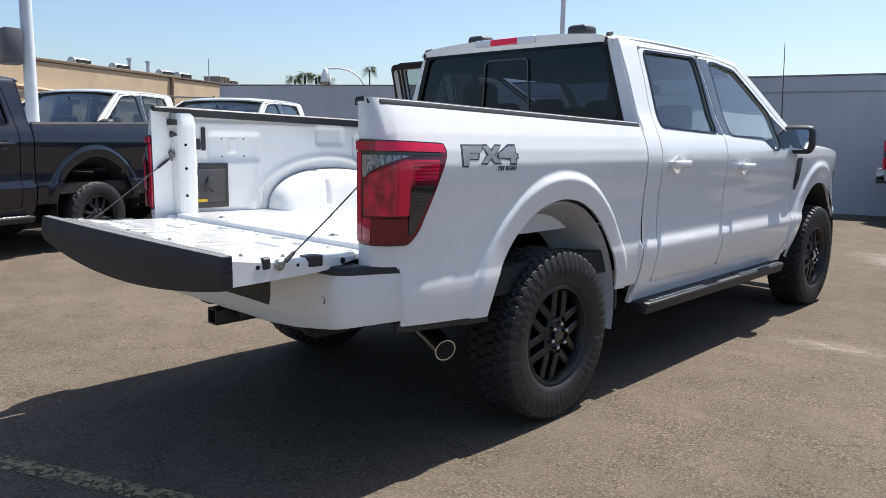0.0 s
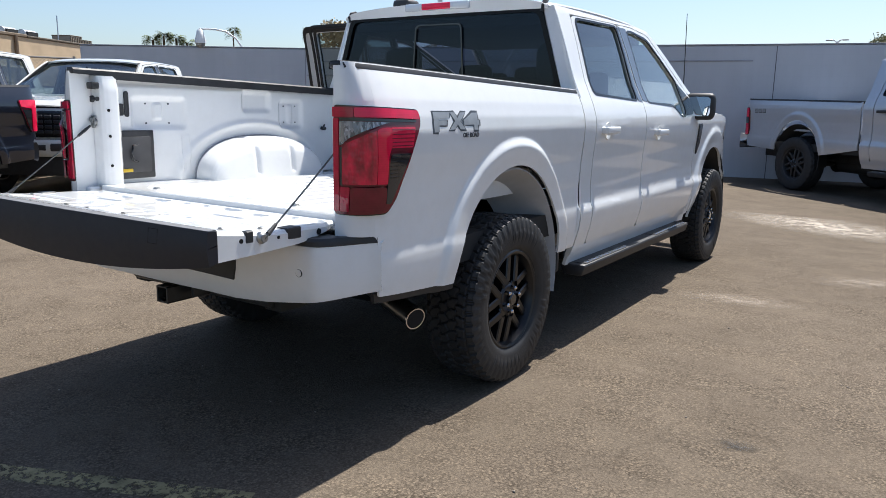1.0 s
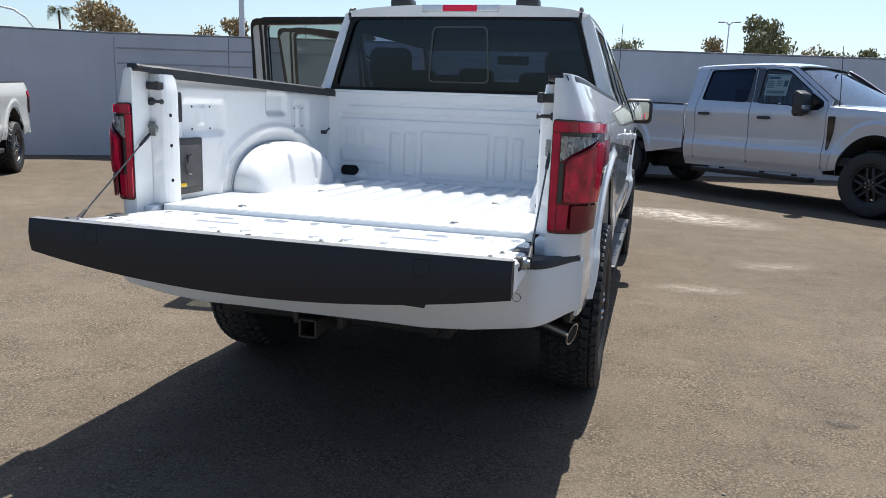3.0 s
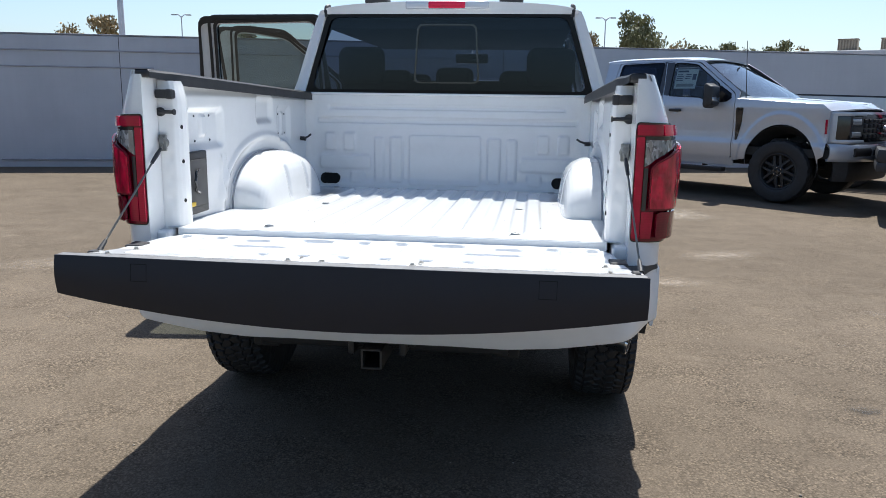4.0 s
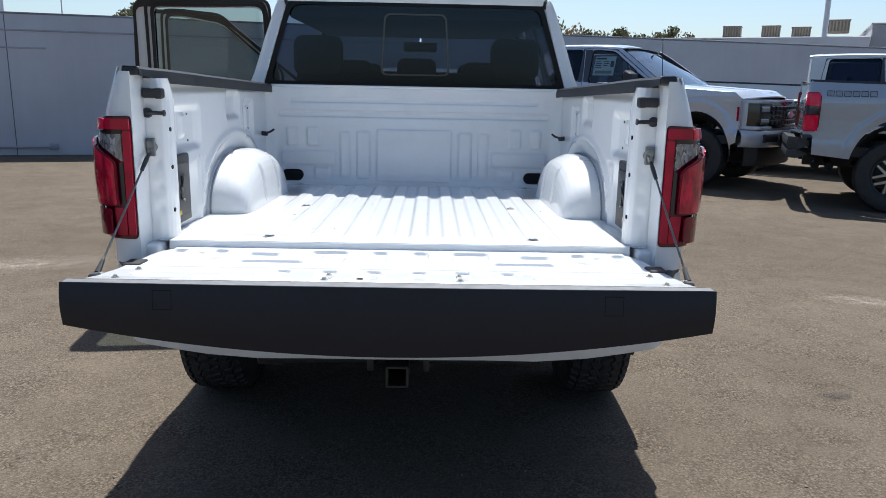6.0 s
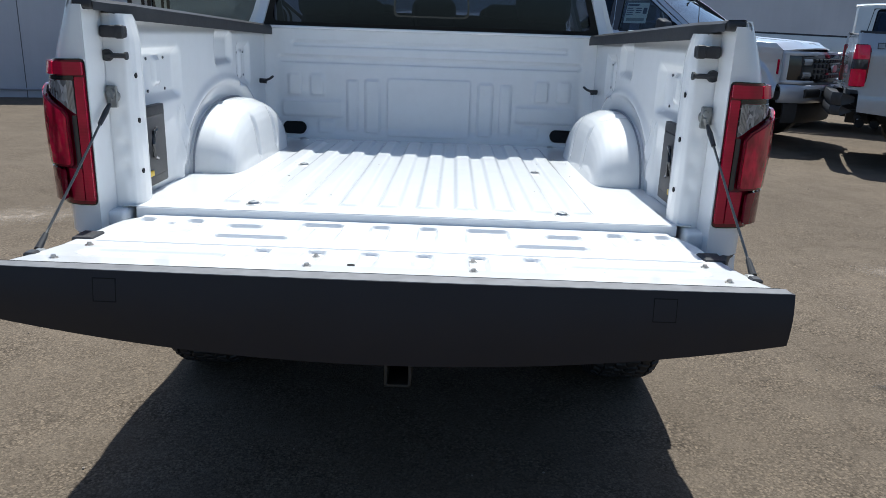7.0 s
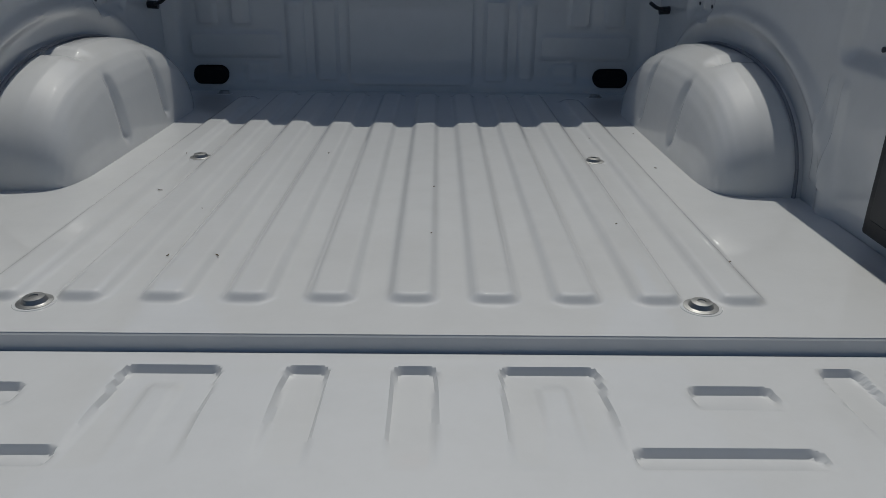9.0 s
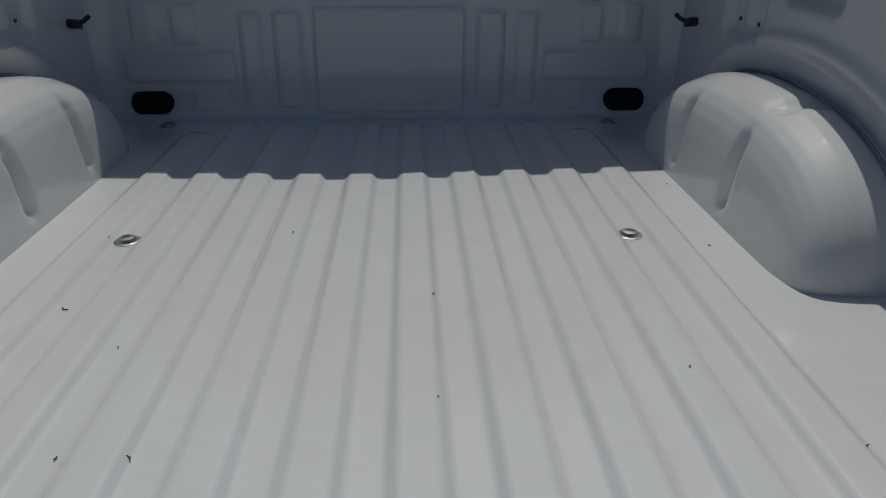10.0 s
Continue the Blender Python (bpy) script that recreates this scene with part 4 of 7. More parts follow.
        if style == "tall":   # bright bracket round the lamps
            for xa, xb, z0, z1 in ((0.60, 0.960, 1.150, 1.200), (0.60, 0.960, 0.810, 0.855), (0.905, 0.968, 0.810, 1.200)):
                b0, b1 = sorted((side * xa, side * xb))
                part("lamp_bracket", band(b0, b1, z0, z1, 0.022, 0.008), M["silver"], lamp, "bright lamp surround")
        a0, a1 = sorted((side * 0.48, side * 0.80))
        part("fog_recess", band(a0, a1, 0.645, 0.755, 0.068), M["plastic"], r)
    part("hook_recess", band(-0.42, 0.42, 0.655, 0.74, 0.067), M["plastic"], r)


def chassis(s, r, fine):
    bm = bmesh.new()
    for x in (-0.44, 0.44):
        box(bm, x - 0.05, x + 0.05, -0.02, s.front - 0.4, 0.50, 0.66, 0.01)
    for y in (0.25, s.hub - 0.45, s.hub + 0.5, s.cab + 0.6, s.hubF - 0.5):
        box(bm, -0.44, 0.44, y, y + 0.1, 0.52, 0.62)
    part("frame", bm, M["under"], r, "black chassis frame")
    for y in (s.hub, s.hubF):
        bm = bmesh.new()
        tube(bm, [(-0.76, y, s.wr), (0.76, y, s.wr)], 0.05)
        spin(bm, [(-0.16, 0.06), (-0.08, 0.15), (0.10, 0.15), (0.17, 0.06)], 16, at=(0.0, y, s.wr))
        for x in (-0.55, 0.55):
            tube(bm, [(x, y - 0.45, 0.55), (x, y - 0.1, 0.46), (x, y + 0.45, 0.56)], 0.03)
            tube(bm, [(x, y + 0.08, 0.42), (x * 0.9, y + 0.15, 0.85)], 0.035)
        part("axle", bm, M["under"], r, "black axle and springs")
    part("floor_pan", boxed(-0.93, 0.93, 0.1, s.front - 0.35, 0.66, 0.78), M["under"], r)
    for y, nm in ((s.hub, "r"), (s.hubF, "f")):
        for side in (1, -1):
            def liner(u, v):
                q = radians(-12 + 160 * u)
                rr = 0.535 - 0.11 * v
                x = (0.955 - 0.27 * v) * s.ws
                return (side * x, y + rr * math.cos(q), 0.47 * s.hs + rr * 1.1 * math.sin(q))
            part("wheel_well", thick(grid(steps(0, 1, 0.04), steps(0, 1, 0.2), liner), 0.01), M["liner"] if nm == "r" and fine else M["under"], r)
    bm = bmesh.new()
    tube(bm, [(0.30, 2.6, 0.45), (0.32, 1.7, 0.46)], 0.13, 14)
    tube(bm, [(0.32, 1.7, 0.46), (0.48, 1.45, 0.60), (0.52, 1.05, 0.72), (0.56, 0.75, 0.62), (0.66, 0.55, 0.52)], 0.032, 10)
    part("exhaust_pipe", bm, M["under"], r)


def side_step(s, r, side):
    y0, y1 = 1.87 + s.shift, 3.97 + s.shift
    bm = boxed(0.845, 1.005, y0, y1, 0.378, 0.448, 0.014, 2)
    for v in bm.verts:
        if v.co.z < 0.40:
            v.co.x -= 0.012 if v.co.x > 0.95 else -0.02
    for y in (y0 + 0.3, y1 - 0.5, (y0 + y1) / 2):
        box(bm, 0.60, 0.90, y, y + 0.06, 0.40, 0.43)
        box(bm, 0.60, 0.66, y, y + 0.06, 0.40, 0.60)
    if side < 0:
        bmesh.ops.scale(bm, vec=(-1, 1, 1), verts=bm.verts)
    st = part("side_step", bm, M["plastic"], r, "black running board with metal tread")
    for a, b in ((y0 + 0.04, y0 + 0.72), (y1 - 0.80, y1 - 0.06)):
        pad = part("tread_pad", boxed(0.915 * side if side > 0 else -0.995, 0.995 if side > 0 else -0.915, a, b, 0.447, 0.452, 0.002, 1), M["plastic"], st)
        y = a + 0.03
        while y < b - 0.02:
            part("tread_bar", boxed(side * 0.978 - 0.010, side * 0.978 + 0.010, y, y + 0.030, 0.450, 0.4565, 0.003, 1), M["chrome"], st)
            y += 0.052
    return st


LAMP_RUN = [(0.0, 0.835, -0.074), (0.045, 0.880, -0.072), (0.081, 0.915, -0.062), (0.122, 0.946, -0.034), (0.175, 0.965, 0.016), (0.236, 0.974, 0.077), (0.306, 0.979, 0.147), (0.406, 0.982, 0.247)]


def tail_lamp(s, r, side, rich, tall=False):
    """A lamp that wraps round the rear corner: u runs from its inner edge round to the side."""
    h = s.hs
    run_x = [(u, x) for u, x, y in LAMP_RUN]
    run_y = [(u, y) for u, x, y in LAMP_RUN]
    def surf(u, z):
        k = sum((table(run_x, u + d) for d in (-0.012, 0, 0.012))) / 3
        y = sum((table(run_y, u + d) for d in (-0.012, 0, 0.012))) / 3
        swellz = 0.012 * smooth01(1.30 * h, 1.08 * h, z) * smooth01(0.05, 0.15, u)
        return Vector((k + (s.half(0.30, z) / s.ws - 0.978) * smooth01(0.0, 0.2, u) * 0.8 + swellz * 0.6, y, z)) * 1.0
    def wide(u, z):
        v = surf(u, z)
        v.x *= s.ws
        return v
    sh = lambda pts: [(u, z * h - s.drop) for u, z in pts]
    if tall:
        out = rounded(sh([(0.0, 0.90), (0.0, 1.355), (0.21, 1.355), (0.245, 1.30), (0.245, 0.96), (0.21, 0.90)]), 0.02, 3)
        body = part("tail_lamp", panel(out, None, 0.02, (), 0.03, side, 0.006, wide), M["darkred"], r, "upright red tail lamp with a dark middle")
        for nm, z0, z1, mt in (("upper_lens", 1.20, 1.345, M["bright"]), ("middle_lens", 1.10, 1.19, M["smoke"]), ("lower_lens", 0.91, 1.09, M["bright"])):
            part(nm, panel(rounded(sh([(0.008, z0), (0.008, z1), (0.225, z1), (0.235, z0)]), 0.012, 3), None, 0.02, (), 0.008, side, 0.014, wide), mt, body)
        return body
    out = rounded(sh([(0.0, 0.952), (0.0, 1.336), (0.385, 1.322), (0.403, 1.285), (0.262, 1.0), (0.215, 0.950)]), 0.02, 3)
    body = part("tail_lamp", panel(out, None, 0.02, (), 0.03, side, 0.006, wide), M["darkred"], r, "tail lamp with red and smoked lens")
    part("lamp_gasket", panel(swell(out, 0.005), None, 0.02, (), 0.02, side, 0.0035, wide), M["gloss"], body, "black gasket")
    def lens(name, pts, mt, d=0.012, lab="", rr=0.012):
        part(name, panel(rounded(sh(pts), rr, 3), None, 0.02, (), 0.008, side, d, wide), mt, body, lab)
    if not rich:
        lens("red_lens", [(0.005, 0.96), (0.005, 1.33), (0.39, 1.315), (0.375, 1.245), (0.215, 1.225), (0.205, 0.96)], M["bright"], 0.014, "hooked bright red lens")
        lens("corner_lens", [(0.225, 0.985), (0.225, 1.205), (0.35, 1.215), (0.25, 0.985)], M["gloss"], 0.012, "black lamp corner")
        lens("clear_lens", [(0.02, 1.06), (0.02, 1.20), (0.13, 1.20), (0.12, 1.06)], M["clear"], 0.02)
        return body
    lens("inner_bar", [(0.003, 0.962), (0.003, 1.292), (0.030, 1.292), (0.030, 0.962)], M["red"], 0.013, "red inner lens", 0.004)
    lens("top_bar", [(0.003, 1.297), (0.003, 1.331), (0.084, 1.329), (0.084, 1.297)], M["red"], 0.017, "red upper lens", 0.005)
    lens("top_bar", [(0.0855, 1.296), (0.0855, 1.329), (0.372, 1.317), (0.378, 1.288)], M["bright"], 0.019, "bright red upper lens", 0.006)
    lens("top_groove", [(0.032, 1.284), (0.032, 1.294), (0.364, 1.286), (0.362, 1.277)], M["gloss"], 0.012, "", 0.003)
    lens("clear_lens", [(0.033, 1.196), (0.033, 1.283), (0.220, 1.277), (0.185, 1.271), (0.120, 1.251), (0.072, 1.226), (0.047, 1.205)], M["lampglass"], 0.013, "clear reversing lens", 0.003)
    for i in range(5):
        lens("lens_rib", [(0.0345 + i * 0.0034, 1.208), (0.0345 + i * 0.0034, 1.281), (0.0365 + i * 0.0034, 1.281), (0.0365 + i * 0.0034, 1.208)], M["clear"], 0.0145, "clear ribbed strip", 0.0004)
    lens("smoked_strip", [(0.033, 1.055), (0.033, 1.192), (0.0455, 1.192), (0.0455, 1.055)], M["smoke"], 0.012, "smoked strip", 0.003)
    # pinkish reflection beside the lower lens, put in as a red strip
    lens("reflection_strip", [(0.033, 0.962), (0.033, 1.050), (0.071, 1.050), (0.067, 0.962)], M["red"], 0.013, "", 0.003)
    # the proud red lens: a faceted face, a bright corner band and a ribbed side
    lens("main_lens", [(0.049, 1.056), (0.049, 1.193), (0.064, 1.213), (0.118, 1.244), (0.172, 1.264), (0.345, 1.266), (0.324, 1.180), (0.222, 1.176), (0.203, 1.162), (0.198, 1.056)], M["darkred"], 0.026, "proud red main lens")
    lens("facet_lens", [(0.053, 1.062), (0.053, 1.190), (0.067, 1.208), (0.118, 1.238), (0.150, 1.248), (0.150, 1.062)], M["facet"], 0.0285, "faceted red lens", 0.006)
    lens("corner_band", [(0.152, 1.062), (0.152, 1.250), (0.172, 1.257), (0.205, 1.258), (0.205, 1.186), (0.193, 1.160), (0.192, 1.062)], M["bright"], 0.0290, "bright red band", 0.005)
    lens("ribbed_lens", [(0.2065, 1.188), (0.2065, 1.258), (0.335, 1.259), (0.318, 1.188)], M["bright"], 0.0285, "bright ribbed lens", 0.006)
    for i in range(5):
        z = 1.194 + 0.0135 * i
        lens("lens_rib", [(0.209, z), (0.209, z + 0.0030), (0.316 + i * 0.0032, z + 0.0030), (0.316 + i * 0.0032, z)], M["darkred"], 0.0300, "", 0.0005)
    lens("corner_lens", [(0.203, 0.984), (0.209, 1.140), (0.222, 1.164), (0.326, 1.167), (0.224, 0.984)], M["smoke"], 0.016, "smoked corner lens", 0.008)
    for i in range(6):
        z = 1.080 + 0.0135 * i
        lens("lens_rib", [(0.214, z), (0.214, z + 0.0035), (0.262 + i * 0.0075, z + 0.0035), (0.262 + i * 0.0075, z)], M["gloss"], 0.0185, "", 0.0005)
    lens("lower_lens", [(0.075, 0.962), (0.075, 1.050), (0.192, 1.050), (0.194, 1.030), (0.188, 0.962)], M["darkred"], 0.026, "dark red lower lens")
    return body


def plain_bed(s, r, mats, tall=False):
    """A closed box for a pickup that is only seen from beside."""
    h = s.hs
    f = s.half
    for side in (1, -1):
        part("bedside", panel(rear_outline(s), f, 0.018, (), 0.02, side), mats["paint"], r)
        part("bed_rail", panel([(y, z * h - s.drop) for y, z in ((-0.06, 1.475), (-0.06, 1.50), (s.cab - 0.01 - s.gap, 1.455), (s.cab - 0.01 - s.gap, 1.430))], lambda y, z: f(y, z) + 0.004, 0.1, (), 0.06, side), M["plastic"], r, "black rail cap")
        tail_lamp(s, r, side, False, tall)
        side_step(s, r, side)
    def gate(u, v):
        z = 0.86 + v * 0.60
        return (u * 0.80 * s.ws, -0.075 + 0.02 * u * u - 0.02 * dent(u, z, 0, 1.2, 0.9, 0.12, 0.05, 0.1), z * h - s.drop * v)
    part("tailgate", thick(grid(steps(-1, 1, 0.1), steps(0, 1, 0.05), gate), 0.05), mats["paint"], r, "closed tailgate")
    part("bed_front", boxed(-0.85, 0.85, s.cab - 0.08 - s.gap, s.cab - 0.05 - s.gap, 0.9 * h, 1.42 * h - s.drop), mats["paint"], r)
    part("bed_floor", boxed(-0.85, 0.85, -0.02, s.cab - 0.06, 0.90 * h, 0.93 * h), mats["paint"], r)
    if tall:   # a deep step bumper that stands out behind the lamps
        back = lambda u, v, z0, z1: (u * 0.975 * s.ws, -0.27 + 0.03 * u * u + 0.10 * smooth01(0.9, 1.0, abs(u)) + 0.03 * (1 - math.sin(math.pi * (0.12 + 0.76 * v)) ** 0.5), (z0 + (z1 - z0) * v) * h)
        wing = [-1.0, -0.985, -0.96, -0.93, -0.9] + steps(-0.85, 0.85, 0.1) + [0.9, 0.93, 0.96, 0.985, 1.0]
        bp = part("rear_bumper", thick(grid(wing, steps(0, 1, 0.1), lambda u, v: back(u, v, 0.69, 0.83)), 0.16), mats["bumper"], r, "rear step bumper")
        part("lower_valance", thick(grid(wing, steps(0, 1, 0.1), lambda u, v: back(u, v, 0.58, 0.685)), 0.14), M["plastic"], bp, "black lower valance")
        return
    part("rear_bumper", thick(grid(steps(-1, 1, 0.1), steps(0, 1, 0.1), lambda u, v: (u * 0.95, -0.20 + 0.16 * abs(u) ** 5 + 0.03 * (1 - math.sin(v * math.pi) ** 0.5), (0.60 + 0.23 * v) * h)), 0.05), mats["bumper"], r, "rear bumper")


def pickup(name, s, at, turn, mats, style, rims=None, tags=None):
    r = root(name, (at[0], at[1], rise(at[1])), turn, **tags)
    plain_bed(s, r, mats, style == "tall")
    cab(s, r, mats, False)
    # a black block fills the open gap and stands for its shade
    part("bed_gap_shade", boxed(-0.93 * s.ws, 0.93 * s.ws, s.cab + 0.014 - s.gap * 0.8, s.cab + 0.024, 0.58 * s.hs, 1.38 * s.hs - s.drop), M["under"], r, "dark block standing for the shade in the gap behind the cab")
    front_end(s, r, mats, style)
    chassis(s, r, False)
    for x in (-0.86, 0.86):
        for y in (s.hub, s.hubF):
            wheel(r, x * s.ws, y, s.wr, 0.28, rims[2] if rims else 6, False, rims[0] if rims else M["gloss"], rims[1] if rims else None)
    return r


def sticker(s, r, side, y0, y1, z0, z1):
    """A dealer's paper behind the front door's pane, its print drawn as plain bars."""
    f = lambda y, z: s.half(y, z) - 0.022
    pp = part("window_sticker", panel([(y0, z0), (y0, z1), (y1, z1), (y1, z0)], f, 0.1, (), 0.001, side), M["paper"], r, "white printed paper sticker")
    g = lambda y, z: s.half(y, z) - 0.0185
    for a, b, c, d in ((0.05, 0.55, 0.84, 0.93), (0.05, 0.30, 0.70, 0.74), (0.05, 0.36, 0.60, 0.64), (0.05, 0.33, 0.50, 0.54), (0.05, 0.36, 0.40, 0.44), (0.45, 0.70, 0.70, 0.74), (0.45, 0.72, 0.60, 0.64), (0.45, 0.68, 0.50, 0.54), (0.78, 0.95, 0.45, 0.75), (0.10, 0.90, 0.10, 0.25)):
        q = [(y0 + (y1 - y0) * u, z0 + (z1 - z0) * v) for u, v in ((a, c), (a, d), (b, d), (b, c))]
        part("print_bar", panel(q, g, 0.1, (), 0.0008, side), M["ink"] if b - a < 0.6 else M["decal2"], pp)


def badge_bars(s, r, y0, y1, z0, z1, n):
    """A side badge as a row of plain slabs."""
    for side in (1, -1):
        w = (y1 - y0) / n
        for i in range(n):
            a, b = y0 + w * (i + 0.08), y0 + w * (i + 0.92)
            part("badge_bar", panel([(a, z0), (a, z1), (b, z1), (b, z0)], lambda y, z: s.half(y, z) + 0.004, 0.05, (), 0.002, side), M["decal"], r)
            part("badge_fill", panel([(a + 0.007, z0 + 0.009), (a + 0.007, z1 - 0.009), (b - 0.007, z1 - 0.009), (b - 0.007, z0 + 0.009)], lambda y, z: s.half(y, z) + 0.0055, 0.05, (), 0.002, side), M["decal2"], r)


# ---------------------------------------------------------------- the white pickup with its tailgate down
MAIN = Spec()


def deck(y):
    """The bed floor's height: it falls a little towards the cab."""
    return 0.9270 - 0.0200 * y



def arch_band(y, z, ry, rz, cy, cz, w):
    """1 on a band round the wheel house."""
    d = (math.hypot((y - cy) / ry, (z - cz) / rz) - 1) * ry
    return math.exp(-(d / w) ** 2) if z > cz - 0.02 else 0


def bed_side_depth(y, z):
    d = 0.0
    d += 0.022 * dent(y, z, 0.40, 1.275, 0.17, 0.085, 0.03, 0.03)
    d += 0.020 * dent(y, z, 1.075, 1.345, 0.115, 0.065, 0.03, 0.03)
    d += 0.018 * dent(y, z, 1.36, 1.27, 0.105, 0.09, 0.03, 0.025)
    d -= 0.010 * dent(y, z, 0.40, 1.285, 0.03, 0.045, 0.012, 0.012)
    d -= 0.008 * dent(y, z, 1.36, 1.27, 0.025, 0.06, 0.012, 0.012)
    d -= 0.013 * arch_band(y, z, 0.535, 0.305, 1.042, 0.915, 0.030)
    for q in (0.52, 0.57):
        d -= 0.006 * dent(y, z, q, 1.06, 0.012, 0.10, 0.010, 0.008)
    d += 0.010 * smooth01(1.40, 1.43, z)
    return d


WALL_DENTS = [(0, 1.06, 0.213, 0.147, 0.02, -0.010), (0, 1.285, 0.76, 0.020, 0.016, 0.013), (0, 1.36, 0.69, 0.016, 0.012, 0.010)]
for k in (-1, 1):
    WALL_DENTS += [(k * 0.285, 1.06, 0.040, 0.135, 0.015, -0.010), (k * 0.388, 1.06, 0.030, 0.13, 0.012, -0.009), (k * 0.565, 1.16, 0.037, 0.055, 0.015, -0.009),
                   (k * 0.68, 1.16, 0.034, 0.055, 0.015, -0.009), (k * 0.59, 1.042, 0.157, 0.044, 0.02, -0.009), (k * 0.52, 0.955, 0.045, 0.035, 0.015, -0.008)]


def bed_wall_depth(x, z):
    return sum(k * dent(x, z, cx, cz, hx, hz, r, 0.010) for cx, cz, hx, hz, r, k in WALL_DENTS)


RIBS = [0.0578 * k for k in (-9, -7, -5, -3, -1, 1, 3, 5, 7, 9)]


def floor_height(x, y):
    """Ten ribs with rounded ends and shoulders."""
    z = 0.0
    for c in RIBS:
        if abs(x - c) < 0.04:
            far = 1.60 if abs(c) > 0.5 else 1.68
            z += 0.0115 * dent(x, y, c, (0.108 + far) / 2, 0.0355, (far - 0.108) / 2, 0.022, 0.0145)
    return z


GATE_SLOTS = [(0.230, 0.060, -0.023, 0.20), (0.066, 0.027, -0.023, 0.20), (0.438, 0.050, -0.065, 0.05), (0.392, 0.098, -0.185, 0.035), (0.588, 0.026, -0.023, 0.16), (0.722, 0.024, -0.023, 0.12), (0.640, 0.012, -0.068, 0.03),
              (0.0655, 0.0235, -0.316, 0.165), (0.195, 0.024, -0.316, 0.165), (0.327, 0.0225, -0.316, 0.165)]


def gate_z(y):
    return table([(-0.62, 0.951), (-0.48, 0.931), (-0.34, 0.916), (-0.02, 0.906), (0.1, 0.906)], y)


def gate_depth(x, y):
    """Pressed wedges, deepest at the hinge side and running out towards the cap."""
    d = 0.0
    ax = abs(x)
    for c, hw, y0, ln in GATE_SLOTS:
        u = (y0 - y) / ln
        if -0.12 < u < 1.05 and abs(ax - c) < hw + 0.02:
            e = max(abs(ax - c) - hw, y - y0)
            cx, cy = abs(ax - c) - hw + 0.014, y - y0 + 0.014
            if cx > 0 and cy > 0:
                e = max(e, math.hypot(cx, cy) - 0.014)
            rim = 1 - smooth01(-0.0045, 0.002, e)
            d += 0.0098 * rim * max(0.0, 1 - max(0, u) ** 1.6)
            if hw > 0.055 and hw < 0.07:
                d -= 0.006 * max(0.0, 1 - u) * rim * smooth01(0.022, 0.012, abs(ax - c)) * smooth01(0.02, 0.05, y0 - y)
    d += 0.010 * math.exp(-((y + 0.294) / 0.0036) ** 2) * (1 - smooth01(0.745, 0.76, ax))
    # the long pressing near each end
    e = 0.009 * dent(ax, y, 0.56, -0.415, 0.165, 0.042, 0.035, 0.010)
    e -= 0.009 * dent(ax, y, 0.55, -0.440, 0.075, 0.022, 0.015, 0.008)
    return d + max(0, e)


def gate_edge(y):
    """Half the gate's width: it narrows towards the hinge."""
    return table([(-0.60, 0.822), (-0.33, 0.815), (-0.29, 0.811), (-0.22, 0.803), (-0.12, 0.797), (-0.07, 0.788), (-0.04, 0.772), (-0.02, 0.758)], y)


def under_gate(x, y):
    t = smooth01(0.0, -0.25, y)
    return 0.885 - t * (0.035 + 0.075 * (1 - min(1, abs(x) / 0.82) ** 2.2)) * (0.75 + 0.25 * smooth01(-0.2, -0.6, y))


